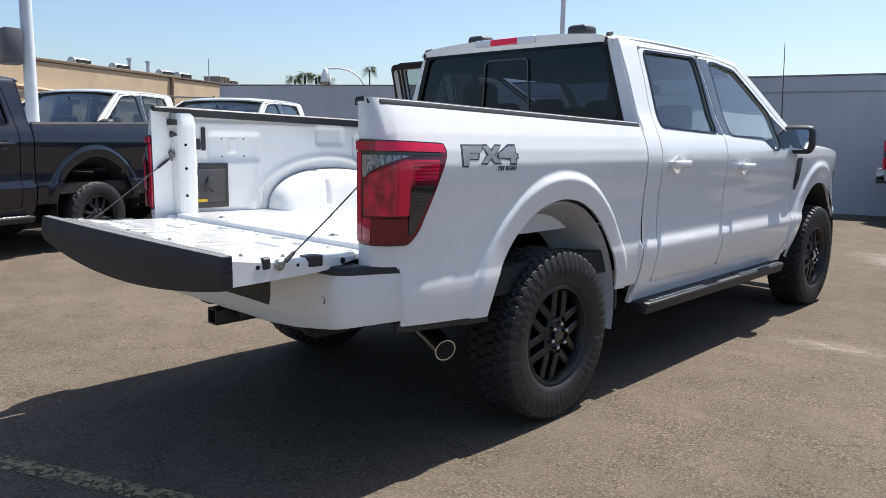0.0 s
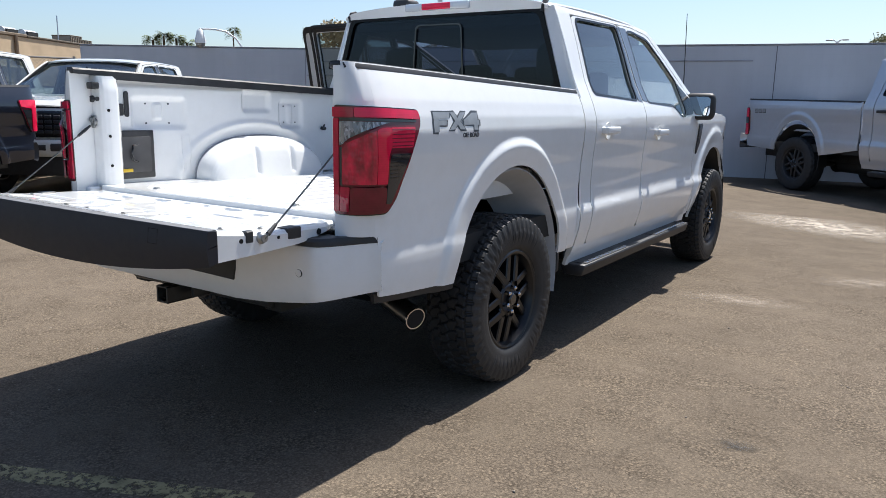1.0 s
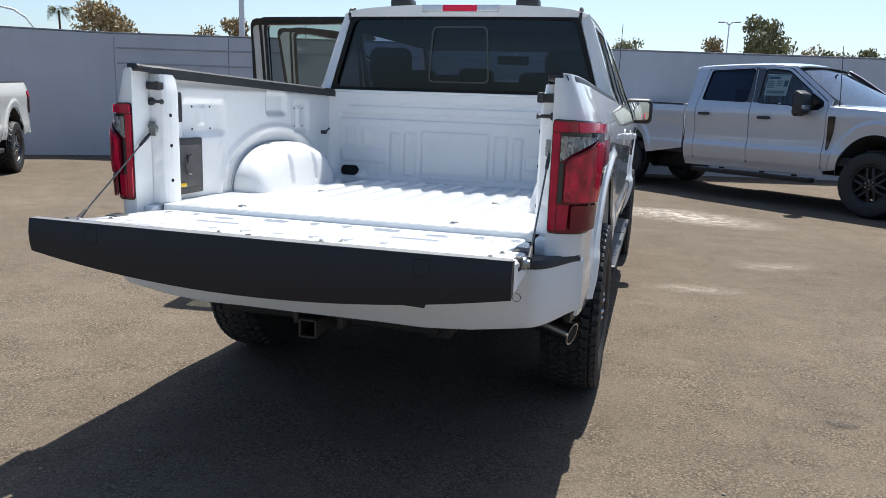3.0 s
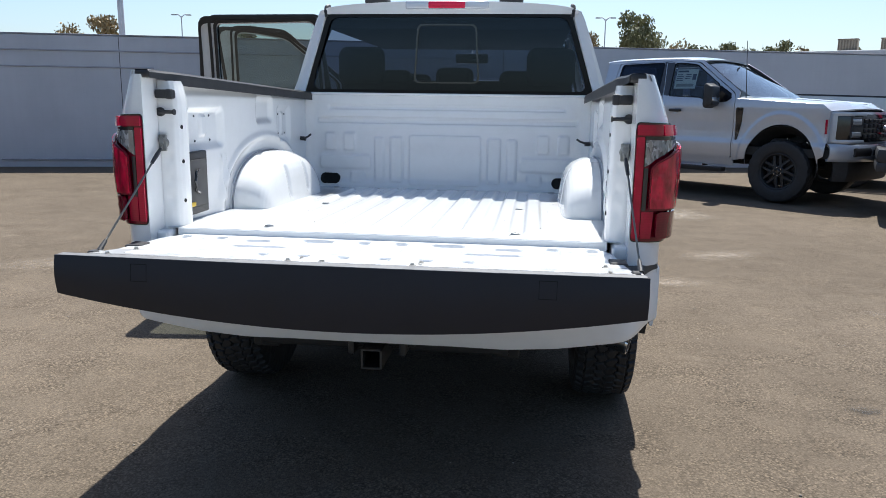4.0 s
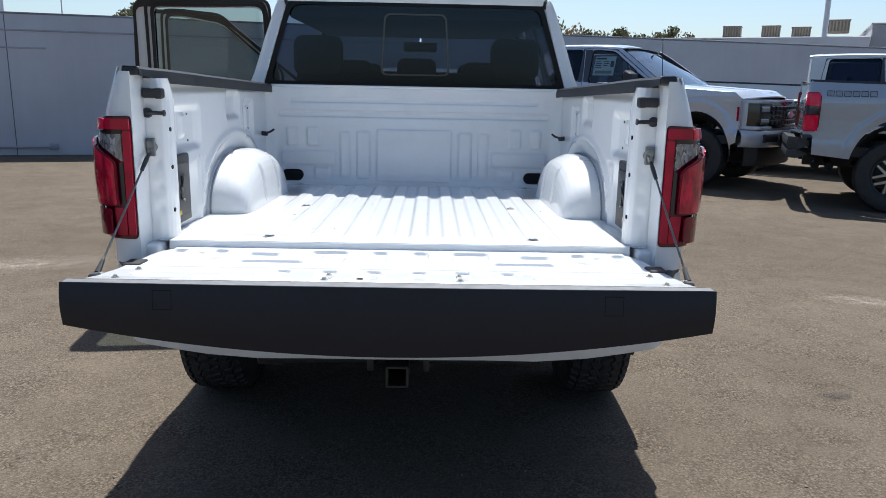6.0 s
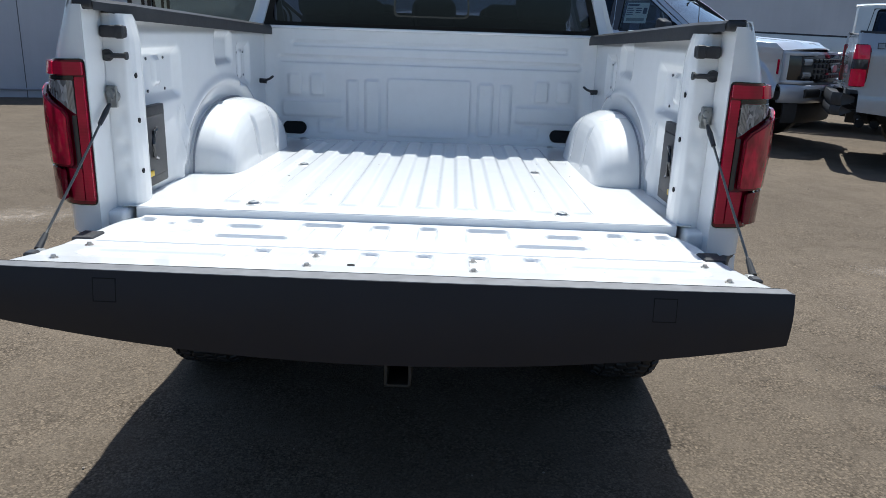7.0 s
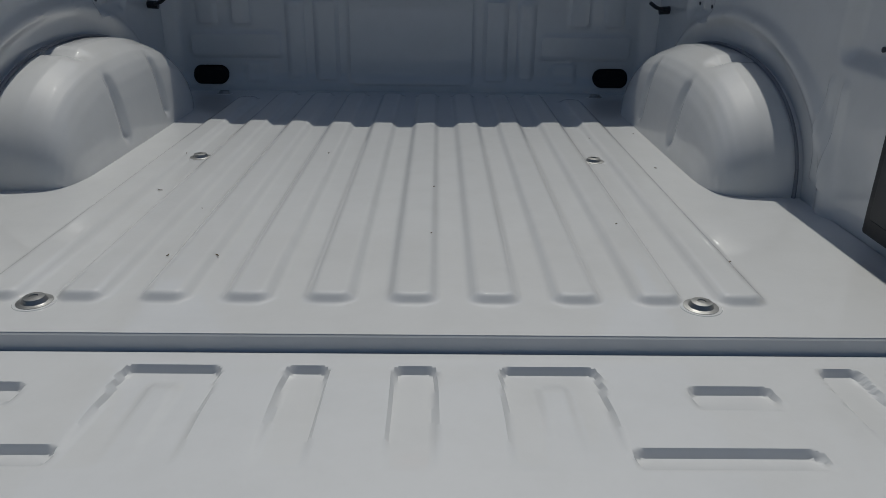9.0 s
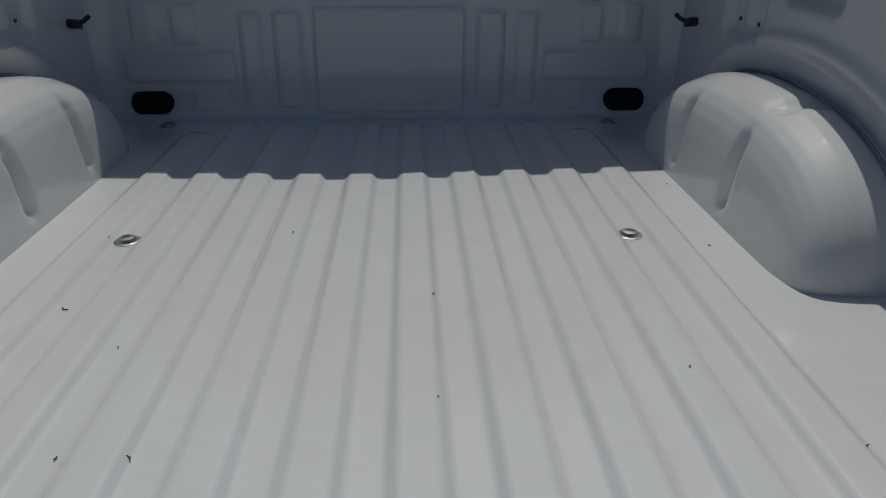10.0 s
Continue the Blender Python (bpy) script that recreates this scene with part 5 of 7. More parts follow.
def build_tailgate(r):
    ys = steps(0.0145, -0.282, 0.003) + steps(-0.284, -0.304, 0.0014) + steps(-0.307, -0.60, 0.003)
    def top(u, y):
        x = u * gate_edge(y)
        return (x, y, gate_z(y) - gate_depth(x, y) - 0.012 * smooth01(0.985, 1.0, abs(u)) - 0.004 * smooth01(0.006, 0.0145, y))
    g = part("tailgate", grid(steps(-1, 1, 0.0056), ys, top), M["white"], r, "open white tailgate with pressed ribs")
    def low(u, y):
        x = u * gate_edge(y)
        return (x, y, under_gate(x, y))
    part("outer_skin", grid(steps(-1, 1, 0.1), ys, low), M["white"], g)
    for side in (1, -1):
        def flank(v, y):
            x = side * gate_edge(y)
            zt, zb = gate_z(y) - 0.0115, min(under_gate(x, y), gate_z(y) - 0.03)
            return (x, y, zb + (zt - zb) * v)
        part("gate_side", grid(steps(0, 1, 0.5), ys, flank), M["white"], g)
        for y, z, rr in ((-0.50, 0.905, 0.008), (-0.335, 0.895, 0.006), (-0.12, 0.885, 0.012)):
            part("side_hole", spin(bmesh.new(), [(side * (gate_edge(y) - 0.004), rr), (side * (gate_edge(y) + 0.002), rr)], 12, at=(0, y, z)), M["hole"], g)
        # latch openings cut in the corners, and the bolt that holds the cable
        for y, w, nm in ((-0.255, 0.035, 1), (-0.465, 0.016, 2)):
            xe = gate_edge(y)
            bm = bmesh.new()
            a, b = sorted((side * (xe - 0.050 if nm == 1 else xe - 0.02), side * (xe + 0.0045)))
            box(bm, a, b, y - w, y + w, gate_z(y) - 0.035, gate_z(y) + 0.005, 0.004, 1)
            part("latch", bm, M["plastic"], g, "black side latch")
        y = -0.415
        bm = spin(bmesh.new(), [(side * 0.812, 0.020), (side * 0.826, 0.020), (side * 0.832, 0.014), (side * 0.838, 0.013)], 16, at=(0, y, 0.905))
        part("cable_bolt", bm, M["zinc"], g, "zinc bolt")
        bm = bmesh.new()
        tube(bm, [(side * 0.70, 0.0, 0.872), (side * 0.78, 0.0, 0.872)], 0.016, 12)
        part("hinge", bm, M["zinc"], g)
    # charcoal cap along the top edge
    def capf(u, v):
        x = u * 0.824
        zb = 0.842 - 0.072 * (1 - abs(u) ** 2.0)
        return (x, -0.642 - 0.008 * math.sin(v * math.pi) + 0.012 * u * u, zb + (0.9535 - zb) * v)
    bm = grid(steps(-1, 1, 0.04), steps(0, 1, 0.08), capf)
    bmesh.ops.recalc_face_normals(bm, faces=bm.faces)
    rim = [e for e in bm.edges if e.is_boundary]
    q = bmesh.ops.extrude_edge_only(bm, edges=rim)
    for v in [w for w in q["geom"] if isinstance(w, bmesh.types.BMVert)]:
        v.co.y = -0.597
        v.co.z -= 0.003 if v.co.z > 0.9 else -0.01
    cap = part("gate_cap", bm, M["cap"], g, "charcoal plastic cap on the gate's edge")
    for x in (-0.568, 0.564):
        for a, b, c, d in ((x - 0.024, x + 0.024, 0.9369, 0.9385), (x - 0.024, x + 0.024, 0.889, 0.8906), (x - 0.024, x - 0.0224, 0.889, 0.9385), (x + 0.0224, x + 0.024, 0.889, 0.9385)):
            bm = boxed(a, b, -0.645, -0.630, c, d)
            for v in bm.verts:
                if v.co.y < -0.64:
                    u = v.co.x / 0.824
                    zb = 0.842 - 0.072 * (1 - u * u)
                    v.co.y = -0.6428 - 0.008 * math.sin((v.co.z - zb) / (0.9535 - zb) * math.pi) + 0.012 * u * u
            part("plug_seam", bm, M["hole"], cap)
    part("edge_strip", thick(grid(steps(-1, 1, 0.1), (0, 1), lambda u, v: (0.818 * u, -0.599 - v * (0.041 - 0.011 * u * u), 0.9545)), 0.004), worn("grey_strip_plastic", (0.15, 0.15, 0.155), 0.6, 30, 0.2), g, "grey edge strip")
    part("edge_gap", boxed(-0.81, 0.81, -0.6005, -0.5900, 0.940, 0.9530), M["hole"], g)
    bolt = None
    for x, y in ((-0.193, -0.346), (0.184, -0.343), (0.181, -0.495), (-0.185, -0.500), (0.738, -0.346), (-0.738, -0.346), (0.735, -0.513), (-0.735, -0.513)):
        b = part("gate_bolt", spin(bmesh.new(), [(0, 0.0098), (0.002, 0.0098), (0.0025, 0.0058), (0.0075, 0.0052)], 12, "z"), M["steel"], g, "zinc bolt") if bolt is None else new("gate_bolt", bolt.data)
        bolt = bolt or b
        b.parent = g
        b.location = (x, y, gate_z(y) - gate_depth(x, y))
    part("drain_hole", spin(bmesh.new(), [(0.9300, 0.009), (0.9315, 0.009)], 14, "z", at=(-0.092, -0.472, 0)), M["hole"], g)


def wheel_house(r, side):
    cs = [(0.830, 1.0), (0.765, 1.0), (0.735, 0.99), (0.705, 0.965), (0.680, 0.925), (0.660, 0.87), (0.645, 0.79), (0.634, 0.68), (0.626, 0.53), (0.620, 0.35), (0.615, 0.18), (0.612, 0.0)]
    cs = [(x + 0.030 * smooth01(0.765, 0.69, x), q) for x, q in cs]
    cs2 = []
    for i in range(len(cs) - 1):
        for j in range(4):
            cs2.append(tuple(cs[i][e] + (cs[i + 1][e] - cs[i][e]) * j / 4 for e in (0, 1)))
    cs = cs2 + [cs[-1]]
    def f(u, k):
        x, sc = cs[k]
        q = math.pi * u
        c, sn = math.cos(q), math.sin(q)
        wide = 0.465 * (1 - 0.26 * (1 - sc) ** 1.3)
        yy = 1.042 - wide * (0.945 if c > 0 else 1.0) * math.copysign(abs(c) ** 0.86, c)
        zz = 0.895 + 0.25 * sc * max(0.0, sn) ** 0.82
        if x < 0.725:   # two pressed grooves down the inner face
            for gy in (0.925, 1.205):
                x += 0.014 * math.exp(-((yy - gy) / 0.014) ** 2) * smooth01(0.93, 0.945, zz) * smooth01(1.11, 1.06, zz)
        zz -= 0.012 * math.exp(-((yy - 0.93) / 0.022) ** 2) * smooth01(0.70, 0.74, cs[k][0])
        x += 0.018 * math.exp(-((zz - 0.955) / 0.014) ** 2) * smooth01(0.62, 0.56, yy)
        return (side * x, yy, zz)
    bm = grid(steps(0, 1, 0.008), range(len(cs)), f)
    return part("wheel_house", bm, M["white"], r, "white rounded wheel house", 60)


def build_bed(r):
    # floor
    xs = steps(-0.82, 0.82, 0.0050)
    ysf = steps(0.020, 0.095, 0.02) + steps(0.099, 0.140, 0.0034) + steps(0.15, 1.57, 0.03) + steps(1.59, 1.69, 0.01) + [1.775]
    bm = grid(xs, ysf, lambda x, y: (x, y, deck(y) + floor_height(x, y)))
    fl = part("bed_floor", bm, M["white"], r, "white ribbed bed floor", 60)
    part("floor_edge", thick(grid(steps(-0.775, 0.775, 0.155), range(3), lambda x, k: (x, (0.0205, 0.0175, 0.0140)[k], (0.9264, 0.9235, 0.896)[k])), 0.006), M["white"], fl)
    part("hinge_gap", boxed(-0.775, 0.775, -0.026, 0.0, 0.84, 0.87), M["under"], fl)
    bolt = None
    for x, y in ((-0.460, 0.104), (0.458, 0.104), (-0.460, 0.868), (0.456, 0.862), (-0.625, 1.69), (0.620, 1.683)):
        z = deck(y) + floor_height(x, y)
        if bolt is None:
            bolt = part("floor_bolt", spin(bmesh.new(), [(0, 0.024), (0.002, 0.024), (0.003, 0.0175), (0.0045, 0.0165), (0.009, 0.014), (0.010, 0.006), (0.0085, 0.0055)], 22, "z"), M["zinc"], fl, "large zinc bed bolt", 40)
            b = bolt
            b.location = (x, y, z)
            ring = part("bolt_seat", spin(bmesh.new(), [(-0.001, 0.030), (0.0012, 0.028), (0.0014, 0.023)], 22, "z"), M["white"], fl)
            ring.location = (x, y, z)
        else:
            b = new("floor_bolt", bolt.data)
            b.parent = fl
            b.location = (x, y, z)
            b2 = new("bolt_seat", ring.data)
            b2.parent = fl
            b2.location = (x, y, z)
    # leaves and grit on the floor
    dirt = worn("dry_leaf_litter", (0.10, 0.07, 0.04), 0.9, 30)
    rng = random.Random(4)
    bm = bmesh.new()
    for i in range(13):
        x, y = rng.uniform(-0.55, 0.7), rng.uniform(0.15, 1.3)
        z = deck(y) + floor_height(x, y) + 0.001
        a = rng.uniform(0, 6.28)
        ln = rng.uniform(0.001, 0.003) if i > 1 else rng.uniform(0.004, 0.007)
        tube(bm, [(x + ln * math.cos(a) * k - ln * 0.4 * math.sin(a) * k * k, y + ln * math.sin(a) * k + ln * 0.4 * math.cos(a) * k * k, z + 0.001) for k in (-1, -0.3, 0.4, 1)], 0.0009, 5)
    tagged(part("leaf_bits", bm, dirt, None), "dry leaf bits and grit on the bed floor", "litter", kind="stuff")
    # headboard
    xs = steps(-0.832, 0.832, 0.0072)
    zs = steps(0.875, 1.43, 0.0072)
    hb = part("headboard", grid(xs, zs, lambda x, z: (x, 1.772 + bed_wall_depth(x, z) - 0.03 * smooth01(0.74, 0.83, abs(x)) ** 2 - 0.02 * smooth01(0.955, 0.905, z), z)), M["white"], r, "white pressed headboard")
    part("headboard_top", boxed(-0.845, 0.845, 1.752, 1.80, 1.428, 1.443, 0.007), M["white"], hb)
    for side in (1, -1):
        pts = [(side * 0.682 + 0.056 * math.copysign(1, c) * 0.55 + 0.030 * c, 0.944 + 0.031 * sn) for c, sn in ((math.cos(q), math.sin(q)) for q in (2 * math.pi * (i + 0.5) / 20 for i in range(20)))]
        bm = bmesh.new()
        bm.faces.new([bm.verts.new((x, 1.7645 - 0.02 * smooth01(0.955, 0.905, z), z)) for x, z in pts])
        bmesh.ops.solidify(bm, geom=list(bm.faces), thickness=0.006)
        part("oval_hole", bm, M["hole"], hb, "black oval opening", smooth=False)
    for side in (1, -1):
        f = lambda y, z: 0.822 + bed_side_depth(y, z)
        outline = [(0.10, 0.90), (0.10, 1.455), (1.76, 1.435), (1.76, 0.90)]
        bm = grid(steps(0.09, 1.76, 0.0075), steps(0.90, 1.455, 0.0075), lambda y, z: (side * f(y, z), y, z - (0.012 * (y / 1.76) if z > 1.44 else 0)))
        inner = part("bed_inner_side", bm, M["white"], r, "white pressed inner bed side")
        wheel_house(r, side)
        # shadow line round the wheel house, laid in as a thin grey bar
        pts = []
        for i in range(41):
            q = math.pi * i / 40
            pts.append((side * 0.808, 1.042 - (0.442 if q < math.pi / 2 else 0.467) * math.copysign(abs(math.cos(q)) ** 0.86, math.cos(q)), 0.897 + 0.252 * math.sin(q) ** 0.82))
        part("seam_shade", tube(bmesh.new(), pts, 0.004, 6), worn("seam_shade_grey", (0.25, 0.26, 0.29), 0.6, 9), r)
        # stowage box set in the side
        ca, cb, za, zb = 0.120, 0.343, 0.945, 1.190
        st = part("cubby", boxed(*sorted((side * 0.800, side * 0.824)), ca, cb, za, zb, 0.006), M["plastic"], r, "black lidded stowage box")
        part("cubby_lid", boxed(*sorted((side * 0.794, side * 0.803)), ca + 0.018, cb - 0.022, za + 0.03, zb - 0.03, 0.006), worn("dark_grey_lid", (0.045, 0.045, 0.048), 0.6, 14), st)
        bm = bmesh.new()
        tube(bm, [(side * 0.790, ca + 0.12, zb - 0.07), (side * 0.785, ca + 0.09, zb - 0.075), (side * 0.785, ca + 0.078, zb - 0.11), (side * 0.785, ca + 0.085, zb - 0.15), (side * 0.790, ca + 0.115, zb - 0.16)], 0.006, 8)
        part("cubby_pull", bm, M["gloss"], st)
        part("cubby_tag", boxed(*sorted((side * 0.790, side * 0.799)), ca + 0.03, ca + 0.085, za + 0.035, za + 0.052, 0.002), M["yellow"], st, "small yellow tag")
        for y, z, hy, hz in ((0.205, 1.322, 0.0125, 0.064), (0.170, 1.294, 0.017, 0.030)):
            pts = rounded([(y - hy, z - hz), (y - hy, z + hz), (y + hy, z + hz), (y + hy, z - hz)], 0.012, 4)
            part("access_plug", panel(pts, lambda yy, zz: 0.818, 0.1, (), 0.004, side), M["plastic"], r, "dark oblong plug")
        for y, z in ((0.33, 1.325), (0.47, 1.325), (0.33, 1.225), (0.47, 1.225), (1.31, 1.32), (1.41, 1.32), (1.31, 1.22), (1.41, 1.22)):
            part("side_hole", spin(bmesh.new(), [(side * (f(y, z) - 0.003), 0.005), (side * (f(y, z) + 0.003), 0.005)], 8, at=(0, y, z)), M["decal"], inner)
        # tie-down hook
        bm = bmesh.new()
        tube(bm, [(side * 0.825, 1.64, 1.18), (side * 0.79, 1.64, 1.178)], 0.012, 8)
        tube(bm, [(side * 0.795, 1.63, 1.182), (side * 0.765, 1.60, 1.192), (side * 0.745, 1.585, 1.205)], 0.006, 8)
        part("tie_down", bm, M["plastic"], r, "black tie-down hook")
        # rear post with its latch, pin and holes
        def post(u, v):
            z = 0.92 + 0.535 * v
            path = [(0.850, 0.036), (0.832, 0.031), (0.806, 0.035), (0.784, 0.044), (0.774, 0.060), (0.771, 0.085), (0.774, 0.135), (0.795, 0.152), (0.823, 0.154)]
            i = min(int(u), len(path) - 2)
            k = u - i
            x, y = path[i][0] * (1 - k) + path[i + 1][0] * k, path[i][1] * (1 - k) + path[i + 1][1] * k
            x += 0.012 * smooth01(0.86, 1.0, v) * (1 if x < 0.81 else 0)
            y += 0.006 * sum(math.exp(-((z - c) / 0.02) ** 2) for c in (1.03, 1.10, 1.18)) * math.exp(-((x - 0.806) / 0.012) ** 2)
            return (side * x, y, z)
        ps = part("bed_post", grid(steps(0, 8, 0.25), steps(0, 1, 0.02), post), M["white"], r, "white rear bed post", 50)
        for z in (1.29, 1.165, 1.02):
            part("post_hole", spin(bmesh.new(), [(side * 0.7695, 0.0075), (side * 0.775, 0.0075)], 12, at=(0, 0.078, z)), M["hole"], ps)
        bm = bmesh.new()
        spin(bm, [(0.022, 0.015), (0.034, 0.017)], 16, "y", at=(side * 0.826, 0, 1.345))
        tube(bm, [(side * 0.826, 0.026, 1.345), (side * 0.766, 0.020, 1.345)], 0.007, 10)
        spin(bm, [(side * 0.766, 0.011), (side * 0.771, 0.011)], 10, at=(0, 0.020, 1.345))
        part("striker", bm, M["plastic"], ps, "black gate striker pin")
        bm = boxed(*sorted((side * 0.766, side * 0.832)), 0.006, 0.036, 1.392, 1.424, 0.006)
        box(bm, *sorted((side * 0.766, side * 0.790)), -0.002, 0.022, 1.390, 1.426, 0.006)
        part("post_latch", bm, M["plastic"], ps, "black latch block")
        bm = bmesh.new()
        tube(bm, [(side * 0.846, 0.032, 0.94), (side * 0.842, 0.031, 1.05), (side * 0.846, 0.032, 1.20), (side * 0.844, 0.032, 1.36), (side * 0.838, 0.034, 1.45)], 0.0035, 6)
        part("weld_seam", bm, M["white"], ps)
        # lower corner of the bed beside the gate's hinge
        part("sill_corner", boxed(*sorted((side * 0.790, side * 0.848)), -0.030, 0.12, 0.850, 0.9205, 0.012, 3), M["white"], ps)
        # cable with its bracket and boot
        bm = spin(bmesh.new(), [(0.022, 0.015), (0.034, 0.018)], 16, "y", at=(side * 0.818, 0, 1.235))
        spin(bm, [(0.008, 0.012), (0.020, 0.012)], 10, "y", at=(side * 0.818, 0, 1.245))
        box(bm, *sorted((side * 0.803, side * 0.833)), 0.018, 0.026, 1.205, 1.265, 0.003, 1)
        tube(bm, [(side * 0.818, 0.012, 1.250), (side * 0.812, 0.010, 1.232), (side * 0.819, 0.008, 1.214)], 0.005, 8)
        br = part("cable_bracket", bm, worn("galvanised_bracket", (0.26, 0.26, 0.25), 0.5, 40, 0.3, 0.7), r, "zinc cable bracket")
        a, b = Vector((side * 0.820, 0.006, 1.215)), Vector((side * 0.834, -0.415, 0.905))
        bm = bmesh.new()
        tube(bm, [a, a.lerp(b, 0.06), a.lerp(b, 0.15)], 0.008, 10, radii=[0.005, 0.0075, 0.006])
        part("cable_boot", bm, M["plastic"], r, "black cable boot")
        part("cable_boot", tube(bmesh.new(), [a.lerp(b, 0.87), a.lerp(b, 0.96)], 0.008, 10, radii=[0.006, 0.009]), M["plastic"], r, "black cable boot")
        bm = bmesh.new()
        tube(bm, [a.lerp(b, 0.10), a.lerp(b, 0.5) - Vector((0, 0, 0.003)), b], 0.0032, 8)
        tube(bm, [a.lerp(b, 0.93), b], 0.0055, 8)
        part("gate_cable", bm, worn("dark_cable", (0.14, 0.14, 0.13), 0.45, 30, 0.2, 0.8), r, "steel tailgate cable")


def build_main():
    s = MAIN
    f = s.half
    mats = {"paint": M["white"], "pane_r": M["tint"], "pane_f": M["pane"], "pane_s": M["half"], "handle": M["white"], "bumper": M["white"], "surround": M["gloss"], "open": True}
    r = root("pickup_truck", label="white crew-cab pickup with its tailgate down and two doors open", category="pickup truck", group="parked vehicles")
    for side in (1, -1):
        part("bedside", panel(rear_outline(s), f, 0.0095, (), 0.012, side), M["white"], r, "white bedside panel", 40)
        # black rail cap along the top
        def rail(u, y):
            z = 1.488 - 0.048 * (y + 0.068) / 1.88
            w0, w1 = 0.785 + 0.022 * smooth01(0.12, 0.0, y), f(y, z - 0.01) + 0.003
            path = [(w0, -0.045 + 0.018 * smooth01(0.12, 0.0, y)), (w0, -0.006), (w0 + 0.008, 0.002), (w1 - 0.018, 0.003), (w1 - 0.004, -0.004), (w1 + 0.002, -0.016), (w1 + 0.003, -0.022)]
            x, dz = path[u]
            return (side * x, y, z + dz)
        rl = part("bed_rail", grid(range(7), steps(-0.066, 1.795, 0.047), rail), M["plastic"], r, "black plastic rail cap")
        part("rail_end", boxed(*sorted((side * 0.808, side * 0.862)), -0.070, -0.03, 1.462, 1.4905, 0.010, 3), M["plastic"], rl)
        # return of the bedside to the post
        corner = [(0.0, 0.040), (0.0, -0.050), (0.0, -0.068)] + [(t, y - 0.001) for y, t in TAIL[:5]]
        def wrap(k, z):
            t, y = corner[k]
            return (side * (TAIL_IN + (f(0.30, z) - TAIL_IN) * t), y, z)
        part("rear_return", grid(range(len(corner)), steps(0.868, 1.474, 0.03), wrap), M["white"], r, "", 50)
        tail_lamp(s, r, side, True)
        side_step(s, r, side)
        part("mud_flap", boxed(*sorted((side * 0.80, side * 0.965)), 1.575, 1.60, 0.455, 0.60, 0.008), M["plastic"], r, "black mud flap")
        part("lower_trim", panel([(0.04, 0.60), (0.03, 0.64), (0.545, 0.60), (0.56, 0.56)], lambda y, z: f(y, z) - 0.02, 0.06, (), 0.02, side), M["plastic"], r)
    build_bed(r)
    build_tailgate(r)
    cab(s, r, mats, True)
    front_end(s, r, mats, "low")
    chassis(s, r, True)
    for x in (-0.868, 0.868):
        for y in (s.hub, s.hubF):
            wheel(r, x, y, s.wr, 0.268, 6, True, M["wheel"])
    # slider frame in the rear window
    yb = s.cab + 0.006
    fr = rounded([(-0.19, 1.500), (-0.17, 1.83), (0.17, 1.83), (0.19, 1.500)], 0.035, 5)
    bm = bmesh.new()
    edges = []
    for loop in (fr, swell(fr, -0.012)):
        vs = [bm.verts.new((x, yb, z)) for x, z in loop]
        edges += [bm.edges.new((vs[i], vs[(i + 1) % len(vs)])) for i in range(len(vs))]
    bmesh.ops.triangle_fill(bm, edges=edges)
    bmesh.ops.solidify(bm, geom=list(bm.faces), thickness=0.01)
    part("slider_frame", bm, M["gloss"], r, "black sliding window frame")
    # black band round the rear window
    ring = rounded([(-0.842, 1.425), (-0.694, 1.893), (0.694, 1.893), (0.842, 1.425)], 0.03, 4)
    bm = bmesh.new()
    edges = []
    for loop in (ring, rounded([(-0.800, 1.462), (-0.672, 1.868), (0.672, 1.868), (0.800, 1.462)], 0.05, 4)):
        vs = [bm.verts.new((x, yb - 0.004, z)) for x, z in loop]
        edges += [bm.edges.new((vs[i], vs[(i + 1) % len(vs)])) for i in range(len(vs))]
    bmesh.ops.triangle_fill(bm, edges=edges)
    part("window_band", bm, M["band"], r, "black ceramic band", smooth=False)
    # high brake lamp
    yl = s.cab - 0.018
    hl = part("high_brake_lamp", boxed(-0.235, 0.235, yl - 0.012, yl + 0.05, 1.908, 1.953, 0.010, 3), M["lens_clear"], r, "high brake lamp, red between clear ends")
    part("red_lens", boxed(-0.105, 0.105, yl - 0.018, yl + 0.03, 1.912, 1.949, 0.008, 3), M["bright"], hl, "red lens")
    # roof markers and aerial
    for x in (-0.46, 0.35):
        bm = boxed(x - 0.07, x + 0.07, 2.02, 2.16, 1.955, 2.032, 0.028, 3)
        part("roof_fitting", bm, M["plastic"], r, "black roof-rail foot")
    bm = bmesh.new()
    tube(bm, [(0.80, 4.25, 1.33), (0.805, 4.24, 1.48), (0.815, 4.15, 2.10)], 0.004, 6, radii=[0.009, 0.005, 0.0025])
    part("aerial", bm, M["plastic"], r, "thin black whip aerial")
    # rear bumper, its step pads, plate recess, sensors
    def bump_y(x):
        a = abs(x)
        return -0.232 + 0.045 * (a / 0.8) ** 2 + 0.205 * smooth01(0.80, 0.962, a) ** 1.6
    def bf(u, v):
        x = 0.962 * math.copysign(abs(u) ** 0.9, u)
        z0 = table([(0.0, 0.598), (0.25, 0.597), (0.42, 0.592), (0.6, 0.600), (0.8, 0.622), (1.0, 0.650)], abs(u))
        z1 = 0.848 + 0.018 * smooth01(0.74, 0.56, abs(x))
        prof = [(0.05, 0.0), (0.012, 0.02), (0.0, 0.12), (0.0, 0.45), (-0.006, 0.75), (0.004, 0.95), (0.03, 1.0), (0.14, 1.0)]
        dy, q = prof[v]
        k = 1 - 0.25 * smooth01(0.9, 1.0, abs(u))
        return (x - math.copysign(dy * 0.15, x), bump_y(x) + dy * k, z0 + (z1 - z0) * q)
